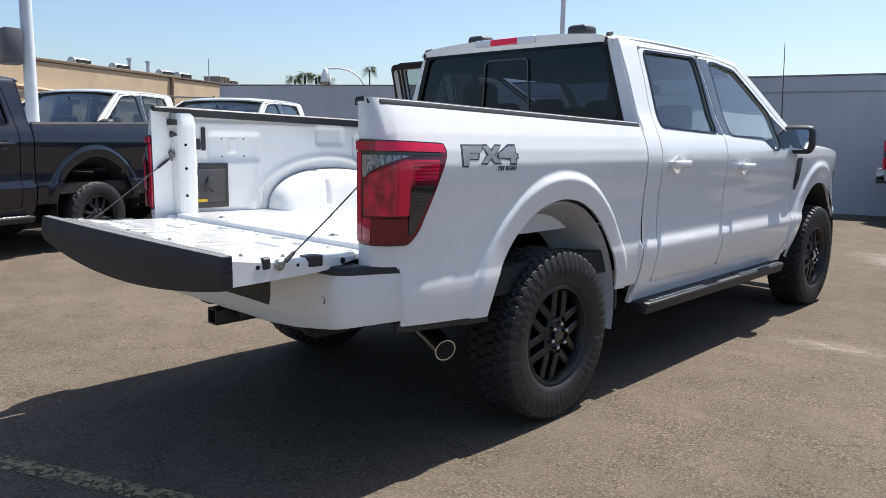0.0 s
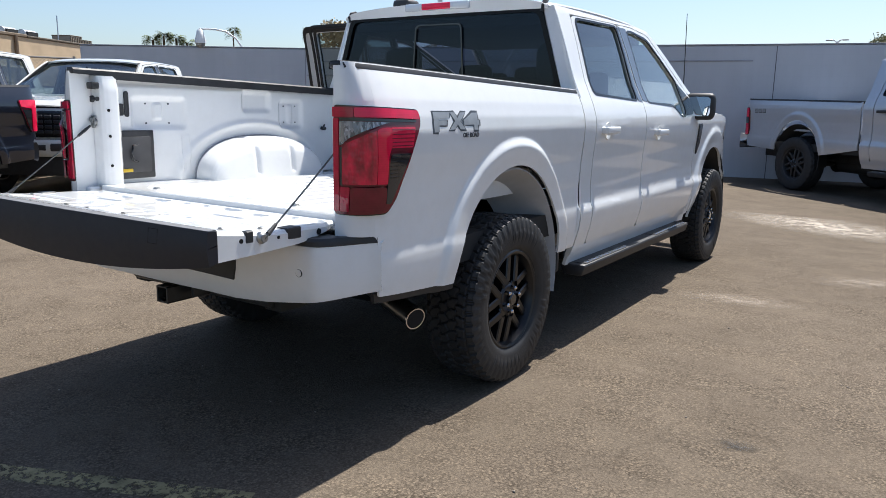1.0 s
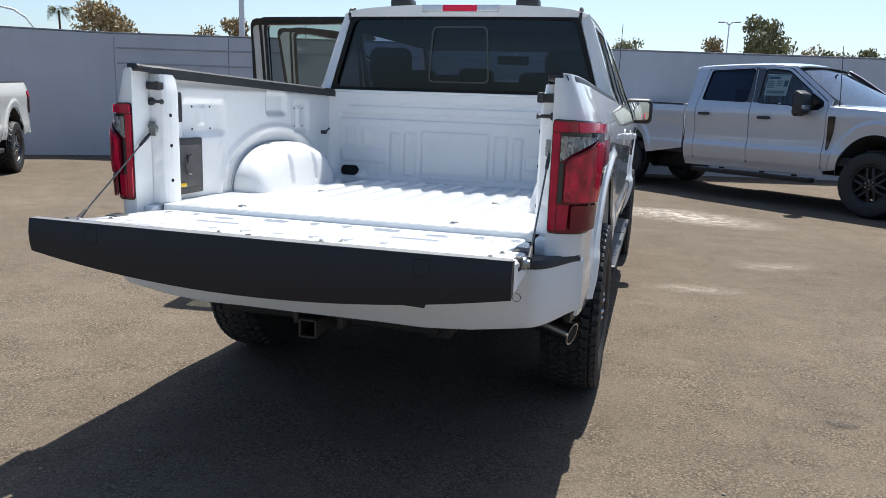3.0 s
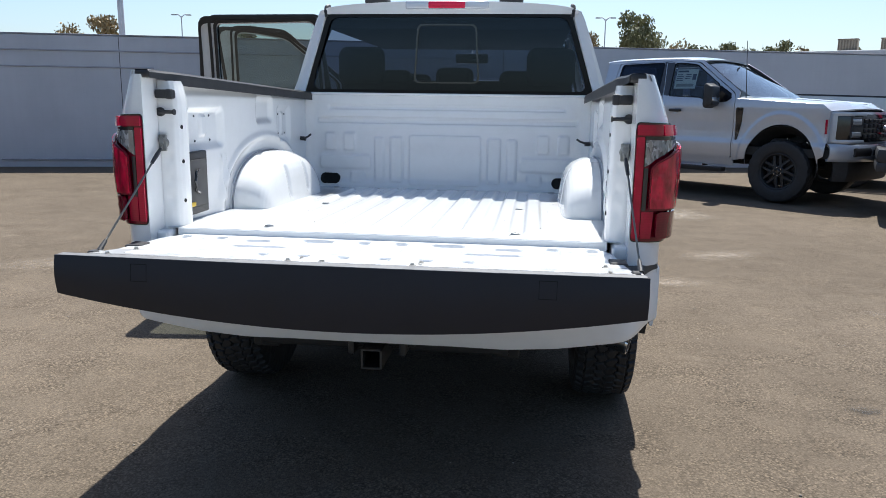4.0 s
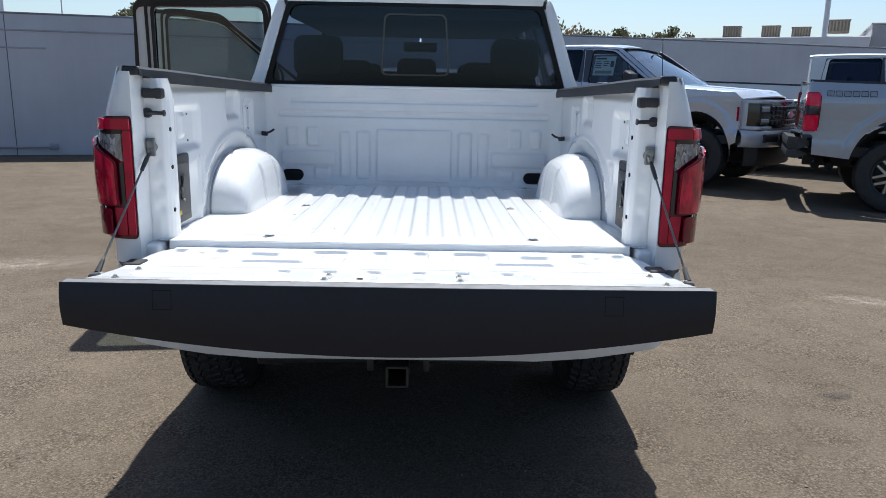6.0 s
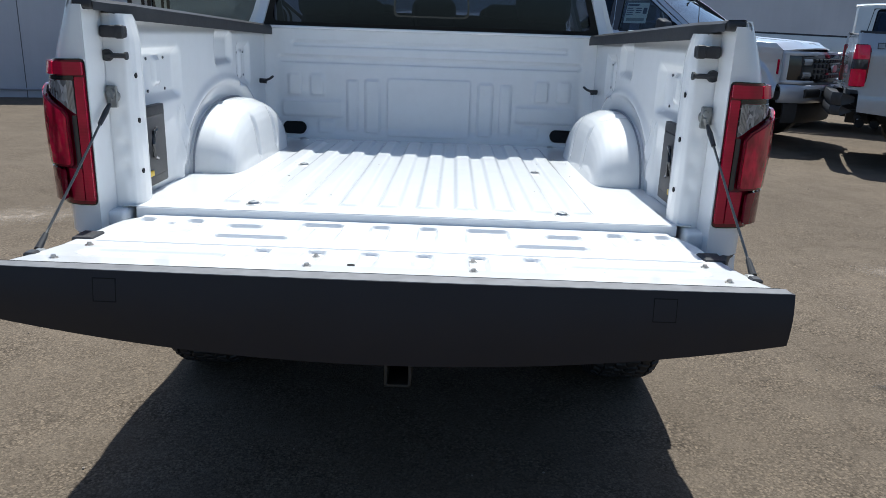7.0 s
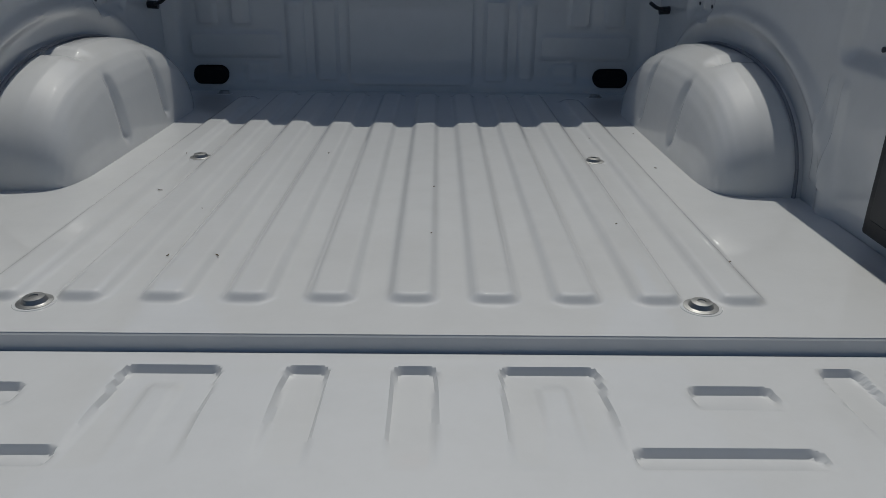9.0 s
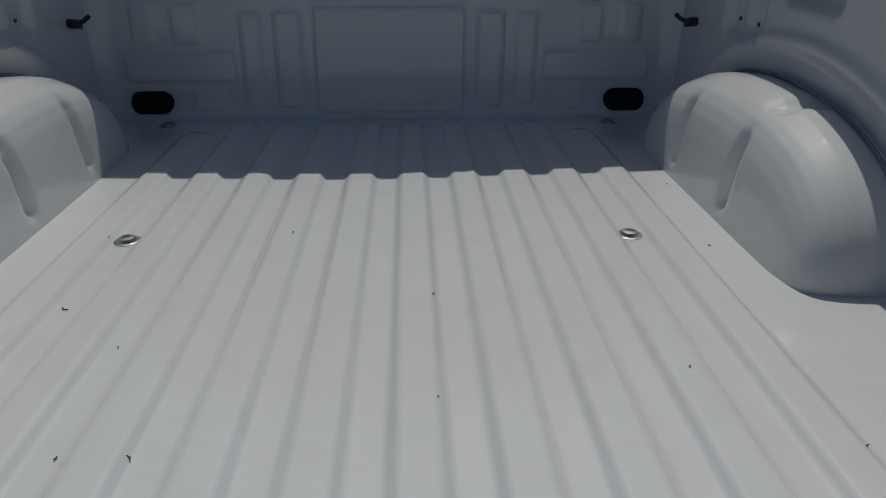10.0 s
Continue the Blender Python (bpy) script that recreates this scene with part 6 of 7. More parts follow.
    bm = grid(steps(-1, 1, 0.02), range(8), bf)
    bp = part("rear_bumper", thick(bm, 0.012), M["white"], r, "white painted rear bumper", 40)
    for side in (1, -1):
        def pad(u, v):
            x = 0.50 + 0.452 * u
            back = 0.20 - 0.10 * u
            dy, z = [(0.004, 0.838), (-0.006, 0.842), (-0.005, 0.858), (0.006, 0.868), (0.03, 0.870), (back * 0.6, 0.870), (back, 0.864)][v]
            dy += 0.05 * smooth01(0.56, 0.42, u) if v < 5 else 0
            return (side * x, bump_y(x) + dy, z - 0.006 * dent(u, v, 0.6, 5, 0.25, 0.6, 0.1, 0.4))
        part("step_pad", thick(grid(steps(0, 1, 0.05), range(7), pad), 0.012), M["plastic"], bp, "black step pad")
        x = side * 0.765
        part("sensor", spin(bmesh.new(), [(bump_y(0.765) - 0.004, 0.013), (bump_y(0.765) + 0.01, 0.013)], 16, "y", at=(x, 0, 0.738)), M["white"], bp)
        part("sensor_ring", spin(bmesh.new(), [(bump_y(0.765) - 0.003, 0.015), (bump_y(0.765) + 0.01, 0.015), (bump_y(0.765) + 0.01, 0.0135), (bump_y(0.765) - 0.003, 0.0135), (bump_y(0.765) - 0.003, 0.015)], 18, "y", at=(x, 0, 0.738), ends=False), M["plastic"], bp)
    def recess(u, v):
        x = u * (0.485 - 0.035 * (1 - v))
        return (x, bump_y(x) - 0.0045 + 0.008 * (abs(u) > 0.99 or v < 0.01), 0.668 + 0.012 * (1 - u * u) + 0.165 * v)
    pr = thick(grid([-1.0, -0.985] + steps(-0.9, 0.9, 0.1) + [0.985, 1.0], [0.0, 0.04, 0.4, 0.7, 1.0], recess), 0.008)
    part("plate_recess", pr, M["plastic"], bp, "black plate recess")
    # hitch receiver
    bm = bmesh.new()
    w, t = 0.036, 0.008
    for a, b, c, d in ((-w, w, w - t, w), (-w, w, -w, -w + t), (-w, -w + t, -w, w), (w - t, w, -w, w)):
        box(bm, a, b, -0.225, 0.10, 0.545 + c, 0.545 + d, 0.002, 1)
    box(bm, -0.13, 0.13, -0.10, -0.07, 0.55, 0.60, 0.01)
    tube(bm, [(-0.45, -0.02, 0.55), (0.45, -0.02, 0.55)], 0.035)
    for x in (-0.09, 0.09):
        box(bm, x - 0.012, x + 0.012, -0.14, -0.05, 0.53, 0.60, 0.006)
    part("hitch_receiver", bm, worn("black_hitch", (0.03, 0.03, 0.03), 0.45, 20), r, "black square hitch receiver")
    # exhaust tip
    a, b = Vector((0.56, 0.44, 0.555)), Vector((0.912, 0.325, 0.473))
    d = (b - a).normalized()
    bm = bmesh.new()
    tube(bm, [a, a + d * 0.05, b], 0.045, 20, radii=[0.034, 0.045, 0.047])
    tip = part("exhaust_tip", bm, worn("dark_chrome", (0.20, 0.20, 0.20), 0.3, 12, 0.2, 1.0), r, "brushed exhaust tip")
    q = d.to_track_quat("Z", "Y").to_matrix().to_4x4()
    bm = spin(bmesh.new(), [(-0.006, 0.0475), (0.003, 0.0475), (0.003, 0.0425), (-0.03, 0.0415)], 24, "z", ends=False)
    bmesh.ops.transform(bm, matrix=Matrix.Translation(b) @ q, verts=bm.verts)
    part("tip_ring", bm, M["chrome"], tip)
    bm = spin(bmesh.new(), [(0.0005, 0.042), (0.001, 0.042)], 20, "z")
    bmesh.ops.transform(bm, matrix=Matrix.Translation(b) @ q, verts=bm.verts)
    part("tip_bore", bm, M["hole"], tip)
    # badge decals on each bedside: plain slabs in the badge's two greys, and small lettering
    def slab(pts, d, mt, nm, lab=""):
        for side in (1, -1):
            p2 = pts if side > 0 else [(0.68 + 0.33 - y, z) for y, z in pts]
            part(nm, panel(p2, lambda y, z: f(y, z) + d, 0.03, (), 0.0015, side), mt, r, lab)
    shapes = [[(0.335, 1.235), (0.335, 1.318), (0.462, 1.318), (0.452, 1.293), (0.372, 1.293), (0.372, 1.285), (0.435, 1.285), (0.428, 1.262), (0.372, 1.262), (0.372, 1.235)],
              [(0.455, 1.318), (0.492, 1.318), (0.512, 1.296), (0.540, 1.318), (0.580, 1.318), (0.535, 1.280), (0.572, 1.244), (0.530, 1.244), (0.508, 1.264), (0.485, 1.244), (0.445, 1.244), (0.488, 1.280)],
              [(0.555, 1.285), (0.628, 1.318), (0.672, 1.318), (0.672, 1.284), (0.685, 1.284), (0.685, 1.262), (0.672, 1.262), (0.672, 1.240), (0.635, 1.240), (0.635, 1.262), (0.555, 1.264)]]
    for sp in shapes:
        slab(swell(sp, 0.006), 0.0012, M["decal"], "decal_outline", "charcoal and grey badge decal")
        slab(swell(sp, -0.004), 0.0022, M["decal2"], "decal_fill")
    for side in (1, -1):
        y = 0.613 if side > 0 else 0.395
        z = 1.222
        words("OFF ROAD", 0.026, pose(side * (f(y, z) + 0.0018), y, z, 90, 0, 90 if side > 0 else -90), M["decal"], r, label="dark lettering", bold=0.0006)


build_main()


# ---------------------------------------------------------------- parked vehicles
SILVER = {"paint": M["silver"], "pane_r": M["tint"], "pane_f": M["mid"], "handle": M["plastic"], "bumper": M["silver"], "surround": M["silver"]}
GREY = {"paint": M["grey"], "pane_r": M["tint"], "pane_f": M["mid"], "handle": M["plastic"], "bumper": M["plastic"], "surround": M["gloss"]}
NAVY = {"paint": M["navy"], "pane_r": M["tint"], "pane_f": M["mid"], "handle": M["navy"], "bumper": M["plastic"], "surround": M["gloss"]}
WHITE2 = {"paint": M["offwhite"], "pane_r": M["mid"], "pane_f": M["mid"], "handle": M["offwhite"], "bumper": M["offwhite"], "surround": M["offwhite"]}
dull = worn("matt_black_wheel", (0.015, 0.015, 0.016), 0.5, 9)
SILVER_SPEC = Spec(1.01, 1.31, 5.77, 1.085, 0.445, 1.0, 0.08, 1.17, 0.105, 0.03)
silver_truck = pickup("pickup_truck", SILVER_SPEC, (0.255, 13.175), -131.2, SILVER, "tall", (dull, dull, 6), dict(label="silver crew-cab heavy pickup parked at an angle by the wall", category="pickup truck", group="parked vehicles"))
GREY_SPEC = Spec(0.25, 0.99, 5.55, 1.065, 0.445, 1.02, 0.0, 1.14)
grey_truck = pickup("pickup_truck", GREY_SPEC, (5.24, 7.82), -113, GREY, "tall", (dull, M["steel"], 6), dict(label="blue-grey heavy pickup with large tyres and red tail lamps", category="pickup truck", group="parked vehicles"))
pickup("pickup_truck", Spec(wr=0.39), (-7.30, 2.36), 198, NAVY, "low", (M["gloss"], dull, 5), dict(label="very dark blue glossy pickup parked on the lot", category="pickup truck", group="parked vehicles"))
pickup("pickup_truck", Spec(), (-10.33, 7.65), -148, WHITE2, "low", (M["gloss"], M["steel"], 5), dict(label="off-white pickup with dark headlights facing out", category="pickup truck", group="parked vehicles"))
pickup("pickup_truck", Spec(0, 1.045, 5.62, 1.06), (-11.95, 5.9), -148, WHITE2, "low", (M["gloss"], M["steel"], 5), dict(label="white pickup parked in the row behind", category="pickup truck", group="parked vehicles"))
LIGHT = {"paint": M["offwhite"], "pane_r": M["tint"], "pane_f": M["mid"], "handle": M["plastic"], "bumper": M["chrome"], "surround": M["chrome"]}
LIGHT_SPEC = Spec(0.25, 1.15, 5.55, 1.065, 0.425, 1.0, 0.0, 1.14)
pale_truck = pickup("pickup_truck", LIGHT_SPEC, (5.4, 12.4), -120, LIGHT, "tall", (dull, dull, 6), dict(label="pale heavy pickup parked behind the blue-grey one", category="pickup truck", group="parked vehicles"))


def trimmings():
    """Dealer papers, side badges and exhaust tips of the two heavy pickups."""
    sticker(SILVER_SPEC, silver_truck, 1, 2.99 + SILVER_SPEC.shift, 3.36 + SILVER_SPEC.shift, 1.62, 1.92)
    sticker(LIGHT_SPEC, pale_truck, 1, 3.00 + LIGHT_SPEC.shift, 3.36 + LIGHT_SPEC.shift, 1.60, 1.88)
    badge_bars(GREY_SPEC, grey_truck, 0.13, 0.69, 1.395, 1.465, 6)
    badge_bars(SILVER_SPEC, silver_truck, 0.22, 0.52, 1.27, 1.34, 3)
    y = 4.20 + SILVER_SPEC.shift
    part("aerial", tube(bmesh.new(), [(0.86, y, 1.36), (0.865, y - 0.01, 1.60), (0.885, y - 0.05, 2.30)], 0.006, 6, radii=[0.012, 0.007, 0.0045]), M["plastic"], silver_truck, "thin black whip aerial")
    for y in (0.10, 0.26):
        bm = spin(bmesh.new(), [(0.84, 0.052), (0.93, 0.054), (0.94, 0.050), (0.90, 0.046)], 18, at=(0, y, 0.54), ends=False)
        tip = part("exhaust_tip", bm, M["chrome"], grey_truck, "round exhaust tip")
        part("tip_bore", spin(bmesh.new(), [(0.905, 0.046), (0.907, 0.046)], 16, at=(0, y, 0.54)), M["hole"], tip)
        part("exhaust_pipe", tube(bmesh.new(), [(0.5, y, 0.58), (0.86, y, 0.54)], 0.04, 10), M["under"], grey_truck)


trimmings()


# ---------------------------------------------------------------- round the lot
def paint_line():
    m = worn("faded_yellow_paint", (0.30, 0.25, 0.13), 0.8, 14, 0.35)
    v = coords(m)
    holes = noise_of(m, v, 26.0, 6, 0.7)
    b = m.node_tree.nodes["Principled BSDF"]
    set_in(m, "Alpha", ramp(m, holes, [(0.42, (0, 0, 0)), (0.52, (1, 1, 1))]))
    base = Vector((-0.1, -0.90))
    d = Vector((0.915, 0.40)).normalized()
    n = Vector((-d.y, d.x))
    bm = bmesh.new()
    pts = [base - d * 4.5 - n * 0.05, base + d * 1.0 - n * 0.05, base + d * 1.0 + n * 0.05, base - d * 4.5 + n * 0.05]
    bm.faces.new([bm.verts.new((p.x, p.y, 0.004)) for p in pts])
    ob = part("road_marking", bm, m, None, smooth=False)
    tagged(ob, "faded yellow parking-bay line on the asphalt", "road marking", kind="structure")


paint_line()


def patch(x, y, rx, ry, turn, color, name, label, seed, alpha=0.5):
    """A flat stain with a ragged edge."""
    m = mat(name + "_stain", color, 0.9)
    v = coords(m)
    g = node(m, "ShaderNodeTexGradient")
    g.gradient_type = "SPHERICAL"
    p = node(m, "ShaderNodeMapping")
    p.inputs["Scale"].default_value = (1 / rx, 1 / ry, 1)
    m.node_tree.links.new(v, p.inputs["Vector"])
    m.node_tree.links.new(p.outputs[0], g.inputs["Vector"])
    mul = node(m, "ShaderNodeMath")
    mul.operation = "MULTIPLY"
    m.node_tree.links.new(g.outputs["Fac"], mul.inputs[0])
    m.node_tree.links.new(ramp(m, noise_of(m, v, 7.0 / max(rx, ry) ** 0.5, 8, 0.7), [(0.35, (0, 0, 0)), (0.65, (1, 1, 1))]), mul.inputs[1])
    k = node(m, "ShaderNodeMath")
    k.operation = "MULTIPLY"
    k.use_clamp = True
    k.inputs[1].default_value = alpha * 3
    m.node_tree.links.new(mul.outputs[0], k.inputs[0])
    set_in(m, "Alpha", k.outputs[0])
    bm = grid(steps(-rx, rx, rx / 4), steps(-ry, ry, ry / 4), lambda a, b: (a, b, 0))
    ob = part(name, bm, m, None, smooth=False)
    ob.matrix_world = pose(x, y, rise(y) + 0.004 + 0.0006 * seed, 0, 0, turn)
    tagged(ob, label, "stain", kind="stuff")


patch(1.6, 7.6, 1.5, 0.75, -30, (0.46, 0.40, 0.33), "pale_stain", "pale dusty scuff on the asphalt", 1, 0.42)
patch(-3.2, 3.3, 1.0, 0.35, 20, (0.36, 0.30, 0.24), "pale_stain", "pale worn scuff on the asphalt", 2, 0.25)
patch(2.09, 0.93, 0.10, 0.06, 10, (0.05, 0.045, 0.04), "oil_stain", "small dark oil stain on the asphalt", 3, 0.4)
patch(1.55, 3.4, 0.5, 0.2, 10, (0.36, 0.30, 0.24), "pale_stain", "pale worn scuff on the asphalt", 4, 0.25)
patch(3.2, 2.6, 0.45, 0.2, -20, (0.36, 0.30, 0.24), "pale_stain", "pale worn scuff on the asphalt", 5, 0.25)
patch(2.3, 4.6, 0.5, 0.25, 30, (0.36, 0.30, 0.24), "pale_stain", "pale worn scuff on the asphalt", 6, 0.25)


def grit():
    rng = random.Random(9)
    m = worn("pale_grit", (0.26, 0.22, 0.18), 0.9, 40, 0.4)
    bm = bmesh.new()
    for i in range(110):
        x, y = rng.uniform(-2.6, 4.5), rng.uniform(-1.4, 6.0)
        r = rng.uniform(0.003, 0.008)
        q = bmesh.ops.create_icosphere(bm, subdivisions=1, radius=r, matrix=Matrix.Translation((x, y, rise(y) + r * 0.45)) @ Matrix.Diagonal((1, rng.uniform(0.6, 1.3), 0.6, 1)))
    tagged(part("grit", bm, m, None, smooth=False), "loose pale grit on the asphalt", "gravel", kind="stuff")


grit()


def light_pole(at, h, r0, name, label, arms=(), head=True, color=(0.62, 0.64, 0.68)):
    m = worn(name + "_paint", color, 0.5, 4, 0.08)
    ro = root(name, (at[0], at[1], 0), label=label, category="lamp post", group="lamp posts")
    part("pole", tube(bmesh.new(), [(0, 0, 0), (0, 0, h * 0.5), (0, 0, h)], r0, 16, radii=[r0, r0 * 0.9, r0 * 0.75]), m, ro)
    part("base", spin(bmesh.new(), [(0, r0 * 2.2), (0.5, r0 * 2.1), (0.55, r0 * 1.9)], 16, "z"), worn("concrete", (0.4, 0.39, 0.37), 0.9, 4), ro)
    for a in arms:
        d = Vector((math.cos(radians(a)), math.sin(radians(a)), 0))
        b = bmesh.new()
        k = 0.4 if r0 < 0.06 else 1.0
        tube(b, [(0, 0, h - 0.1), d * 0.5 * k + Vector((0, 0, h + 0.1)), d * 1.1 * k + Vector((0, 0, h + 0.12))], 0.04, 8)
        arm = part("arm", b, m, ro)
        b = boxed(-0.3, 0.3, -0.14, 0.14, -0.07, 0.05, 0.03, 2, m=Matrix.Translation(d * 1.3 * k + Vector((0, 0, h + 0.10))) @ Matrix.Rotation(radians(a), 4, "Z") @ Matrix.Diagonal((k ** 0.5, k ** 0.5, k ** 0.5, 1)))
        part("lamp_head", b, worn("lamp_housing", (0.35, 0.35, 0.36), 0.5, 4), arm)
    return ro


lp = light_pole((-9.63, 2.15), 7.5, 0.095, "street_lamp", "pale grey round lamp post with a box on it", (90, 270))
part("junction_box", boxed(-0.16, 0.16, -0.36, -0.12, 2.35, 2.88, 0.02), worn("box_grey", (0.10, 0.10, 0.11), 0.6, 6), lp, "grey metal box")
light_pole((-12.4, 20.1), 9.5, 0.10, "street_lamp", "pale lamp post behind the wall", (0, 180))
light_pole((20.6, 37.6), 11.0, 0.15, "street_lamp", "pale lamp post behind the wall", (0, 180))
light_pole((-25.6, 51.5), 7.4, 0.05, "street_lamp", "thin double-armed lamp behind the wall", (10, 190))
light_pole((5.2, 52.5), 7.3, 0.05, "street_lamp", "thin double-armed lamp behind the wall", (0, 180))
light_pole((-4.3, 57.5), 6.2, 0.05, "street_lamp", "thin double-armed lamp behind the wall", (0, 180))


def dome_camera():
    """Security camera on a gooseneck above the wall."""
    x, y = -11.2, 10.1
    ro = root("security_camera", (x - 0.47, y - 0.29, 0), 32, label="white dome camera on a gooseneck bracket over the wall", category="camera")
    w = worn("white_enamel", (0.75, 0.75, 0.75), 0.4, 8, 0.06)
    part("bracket", tube(bmesh.new(), [(0.55, 0.1, WALL_TOP - 0.2), (0.55, 0.1, WALL_TOP + 0.02), (0.42, 0.05, WALL_TOP + 0.22), (0.22, -0.02, WALL_TOP + 0.36), (0.0, -0.1, WALL_TOP + 0.40), (-0.35, -0.2, WALL_TOP + 0.40)], 0.022, 10), w, ro)
    part("housing", spin(bmesh.new(), [(WALL_TOP + 0.40, 0.03), (WALL_TOP + 0.36, 0.07), (WALL_TOP + 0.24, 0.10), (WALL_TOP + 0.12, 0.13), (WALL_TOP + 0.08, 0.125)], 20, "z", at=(-0.33, -0.2, 0)), w, ro)
    part("dome", spin(bmesh.new(), [(WALL_TOP + 0.085, 0.11), (WALL_TOP + 0.03, 0.10), (WALL_TOP - 0.02, 0.05), (WALL_TOP - 0.03, 0.01)], 18, "z", at=(-0.33, -0.2, 0)), worn("smoked_dome", (0.25, 0.24, 0.22), 0.2, 8), ro, "smoked dome")


dome_camera()


def fence():
    """Chain-link fence that carries on from the wall's end."""
    a = Vector((WEST_END.x - 0.1, WEST_END.y - 0.1))
    b = Vector((-17.5, 0.5))
    d = (b - a)
    L = d.length
    turn = math.degrees(math.atan2(d.y, d.x))
    ro = root("fence", (a.x, a.y, 0), turn, label="galvanised chain-link fence with a top rail", category="fence")
    gal = worn("galvanised_steel", (0.30, 0.28, 0.25), 0.5, 10, 0.2, 0.6)
    n = 6
    for i in range(n + 1):
        part("post", tube(bmesh.new(), [(L * i / n, 0, 0), (L * i / n, 0, 2.32)], 0.03, 8), gal, ro)
    part("top_rail", tube(bmesh.new(), [(0, 0, 2.27), (L, 0, 2.27)], 0.022, 8), gal, ro)
    bm = bmesh.new()
    p = 0.075
    k = int((L + 2.2) / p)
    for i in range(k):
        for s in (1, -1):
            x0 = i * p - (2.2 if s > 0 else 0)
            x1 = x0 + s * 2.2
            t0, t1 = 0.0, 1.0
            def clipx(x):
                return (x - x0) / (x1 - x0)
            lo, hi = sorted((clipx(0.0), clipx(L)))
            t0, t1 = max(0, lo), min(1, hi)
            if t1 - t0 > 0.02:
                q = [Vector((x0 + (x1 - x0) * t, 0.004 * s, 0.06 + 2.2 * t)) for t in (t0, t1)]
                tube(bm, q, 0.0035, 3)
    part("mesh", bm, gal, ro, smooth=False)


fence()


BROWN = worn("weathered_brown_sheet", (0.17, 0.14, 0.105), 0.8, 5, 0.2)


def far_buildings():
    stucco = worn("tan_stucco", (0.50, 0.38, 0.25), 0.9, 1.2, 0.12, grain=0.4, gscale=25, gdist=0.01)
    a, b = Vector((-25.5, 4.8)), Vector((-34.6, 22.2))
    d = b - a
    ro = root("building", (a.x, a.y, 0), math.degrees(math.atan2(d.y, d.x)), label="long tan stucco building with roof vents", category="building", group="buildings")
    L = d.length
    part("wall", boxed(-14, L, 0, 14, 0, 3.95, 0.02, 1), stucco, ro)
    part("parapet", boxed(-14.05, L * 0.62, -0.06, 14.05, 3.955, 4.08, 0.02, 1), worn("brown_flashing", (0.16, 0.12, 0.08), 0.7, 4), ro)
    part("parapet", boxed(L * 0.62 + 0.01, L + 0.05, -0.06, 14.05, 3.955, 4.04, 0.02, 1), worn("dark_flashing", (0.09, 0.07, 0.05), 0.7, 4), ro)
    tin = worn("galvanised_sheet", (0.50, 0.52, 0.55), 0.4, 6, 0.15, 0.7)
    for x in (4.0, 7.0, 9.4, 12.6, 14.0):
        b2 = bmesh.new()
        spin(b2, [(-0.42, 0.22), (0.42, 0.22)], 18, "x", at=(x, 1.2, 4.22))
        h = part("roof_vent", b2, tin, ro, "galvanised turned-down roof vent")
        part("vent_mouth", boxed(x - 0.36, x + 0.36, 0.90, 1.06, 4.08, 4.34), M["under"], h)
    for x in (10.6, 11.9):
        part("vent_stack", spin(bmesh.new(), [(4.0, 0.08), (4.7, 0.08), (4.7, 0.12), (4.8, 0.12)], 12, "z", at=(x, 1.6, 0)), tin, ro)
    part("aerial_mast", tube(bmesh.new(), [(16.8, 1.5, 4.0), (16.8, 1.5, 5.4)], 0.03, 6), tin, ro)
    part("downpipe", tube(bmesh.new(), [(11.4, -0.08, 0.0), (11.4, -0.08, 4.0)], 0.08, 8), worn("pipe_brown", (0.2, 0.14, 0.09), 0.7), ro)
    part("conduit", tube(bmesh.new(), [(2.5, -0.06, 3.0), (6.5, -0.06, 2.75), (12.8, -0.06, 2.6)], 0.06, 8), stucco, ro)
    def unit(parent, x, y, z, w, dd, hh):
        u = part("cooling_unit", boxed(x - w / 2, x + w / 2, y - dd / 2, y + dd / 2, z, z + hh, 0.03), worn("beige_sheet", (0.30, 0.255, 0.195), 0.7, 3, 0.15), parent, "beige rooftop cooling unit")
        for i in range(7):
            xx = x - w * 0.45 + w * 0.9 * i / 6
            part("louvre", boxed(xx - w * 0.035, xx + w * 0.035, y - dd / 2 - 0.03, y - dd / 2 + 0.005, z + hh * 0.10, z + hh * 0.88, 0.01, 1), BROWN, u)
        part("unit_lid", boxed(x - w * 0.53, x + w * 0.53, y - dd * 0.53, y + dd * 0.53, z + hh * 0.92, z + hh, 0.02), BROWN, u)
    for x, hh in ((18.3, 0.55), (19.2, 0.4)):
        unit(ro, x, 2.0, 4.02, 1.0, 1.0, hh)
    # pale building to the right, behind the wall
    pale = worn("pale_stucco", (0.60, 0.60, 0.62), 0.85, 0.8, 0.08)
    r2 = root("building", (19.4, 44.5, 0), -26, label="low pale grey building with cooling units on its roof", category="building", group="buildings")
    part("wall", boxed(-9.5, 14, 0, 12, 0, 4.62, 0.02, 1), pale, r2)
    part("parapet", boxed(-9.55, 14.05, -0.06, 12.05, 4.625, 4.74, 0.02, 1), worn("pale_coping", (0.6, 0.6, 0.6), 0.8, 3), r2)
    for x in (-1.0, 1.25, 2.95):
        unit(r2, x, 1.2, 4.75, 1.05, 1.0, 0.72 if x < 2 else 0.62)
    unit(r2, 4.9, 0.6, 4.95, 1.2, 1.1, 0.75)
    r3 = root("building", (23.2, 36.6, 0), -26, label="grey block with a flat parapet behind the wall", category="building", group="buildings")
    part("wall", boxed(-0.6, 16, 0, 9, 0, 4.95, 0.02, 1), worn("grey_stucco", (0.36, 0.36, 0.37), 0.85, 0.8, 0.08), r3)
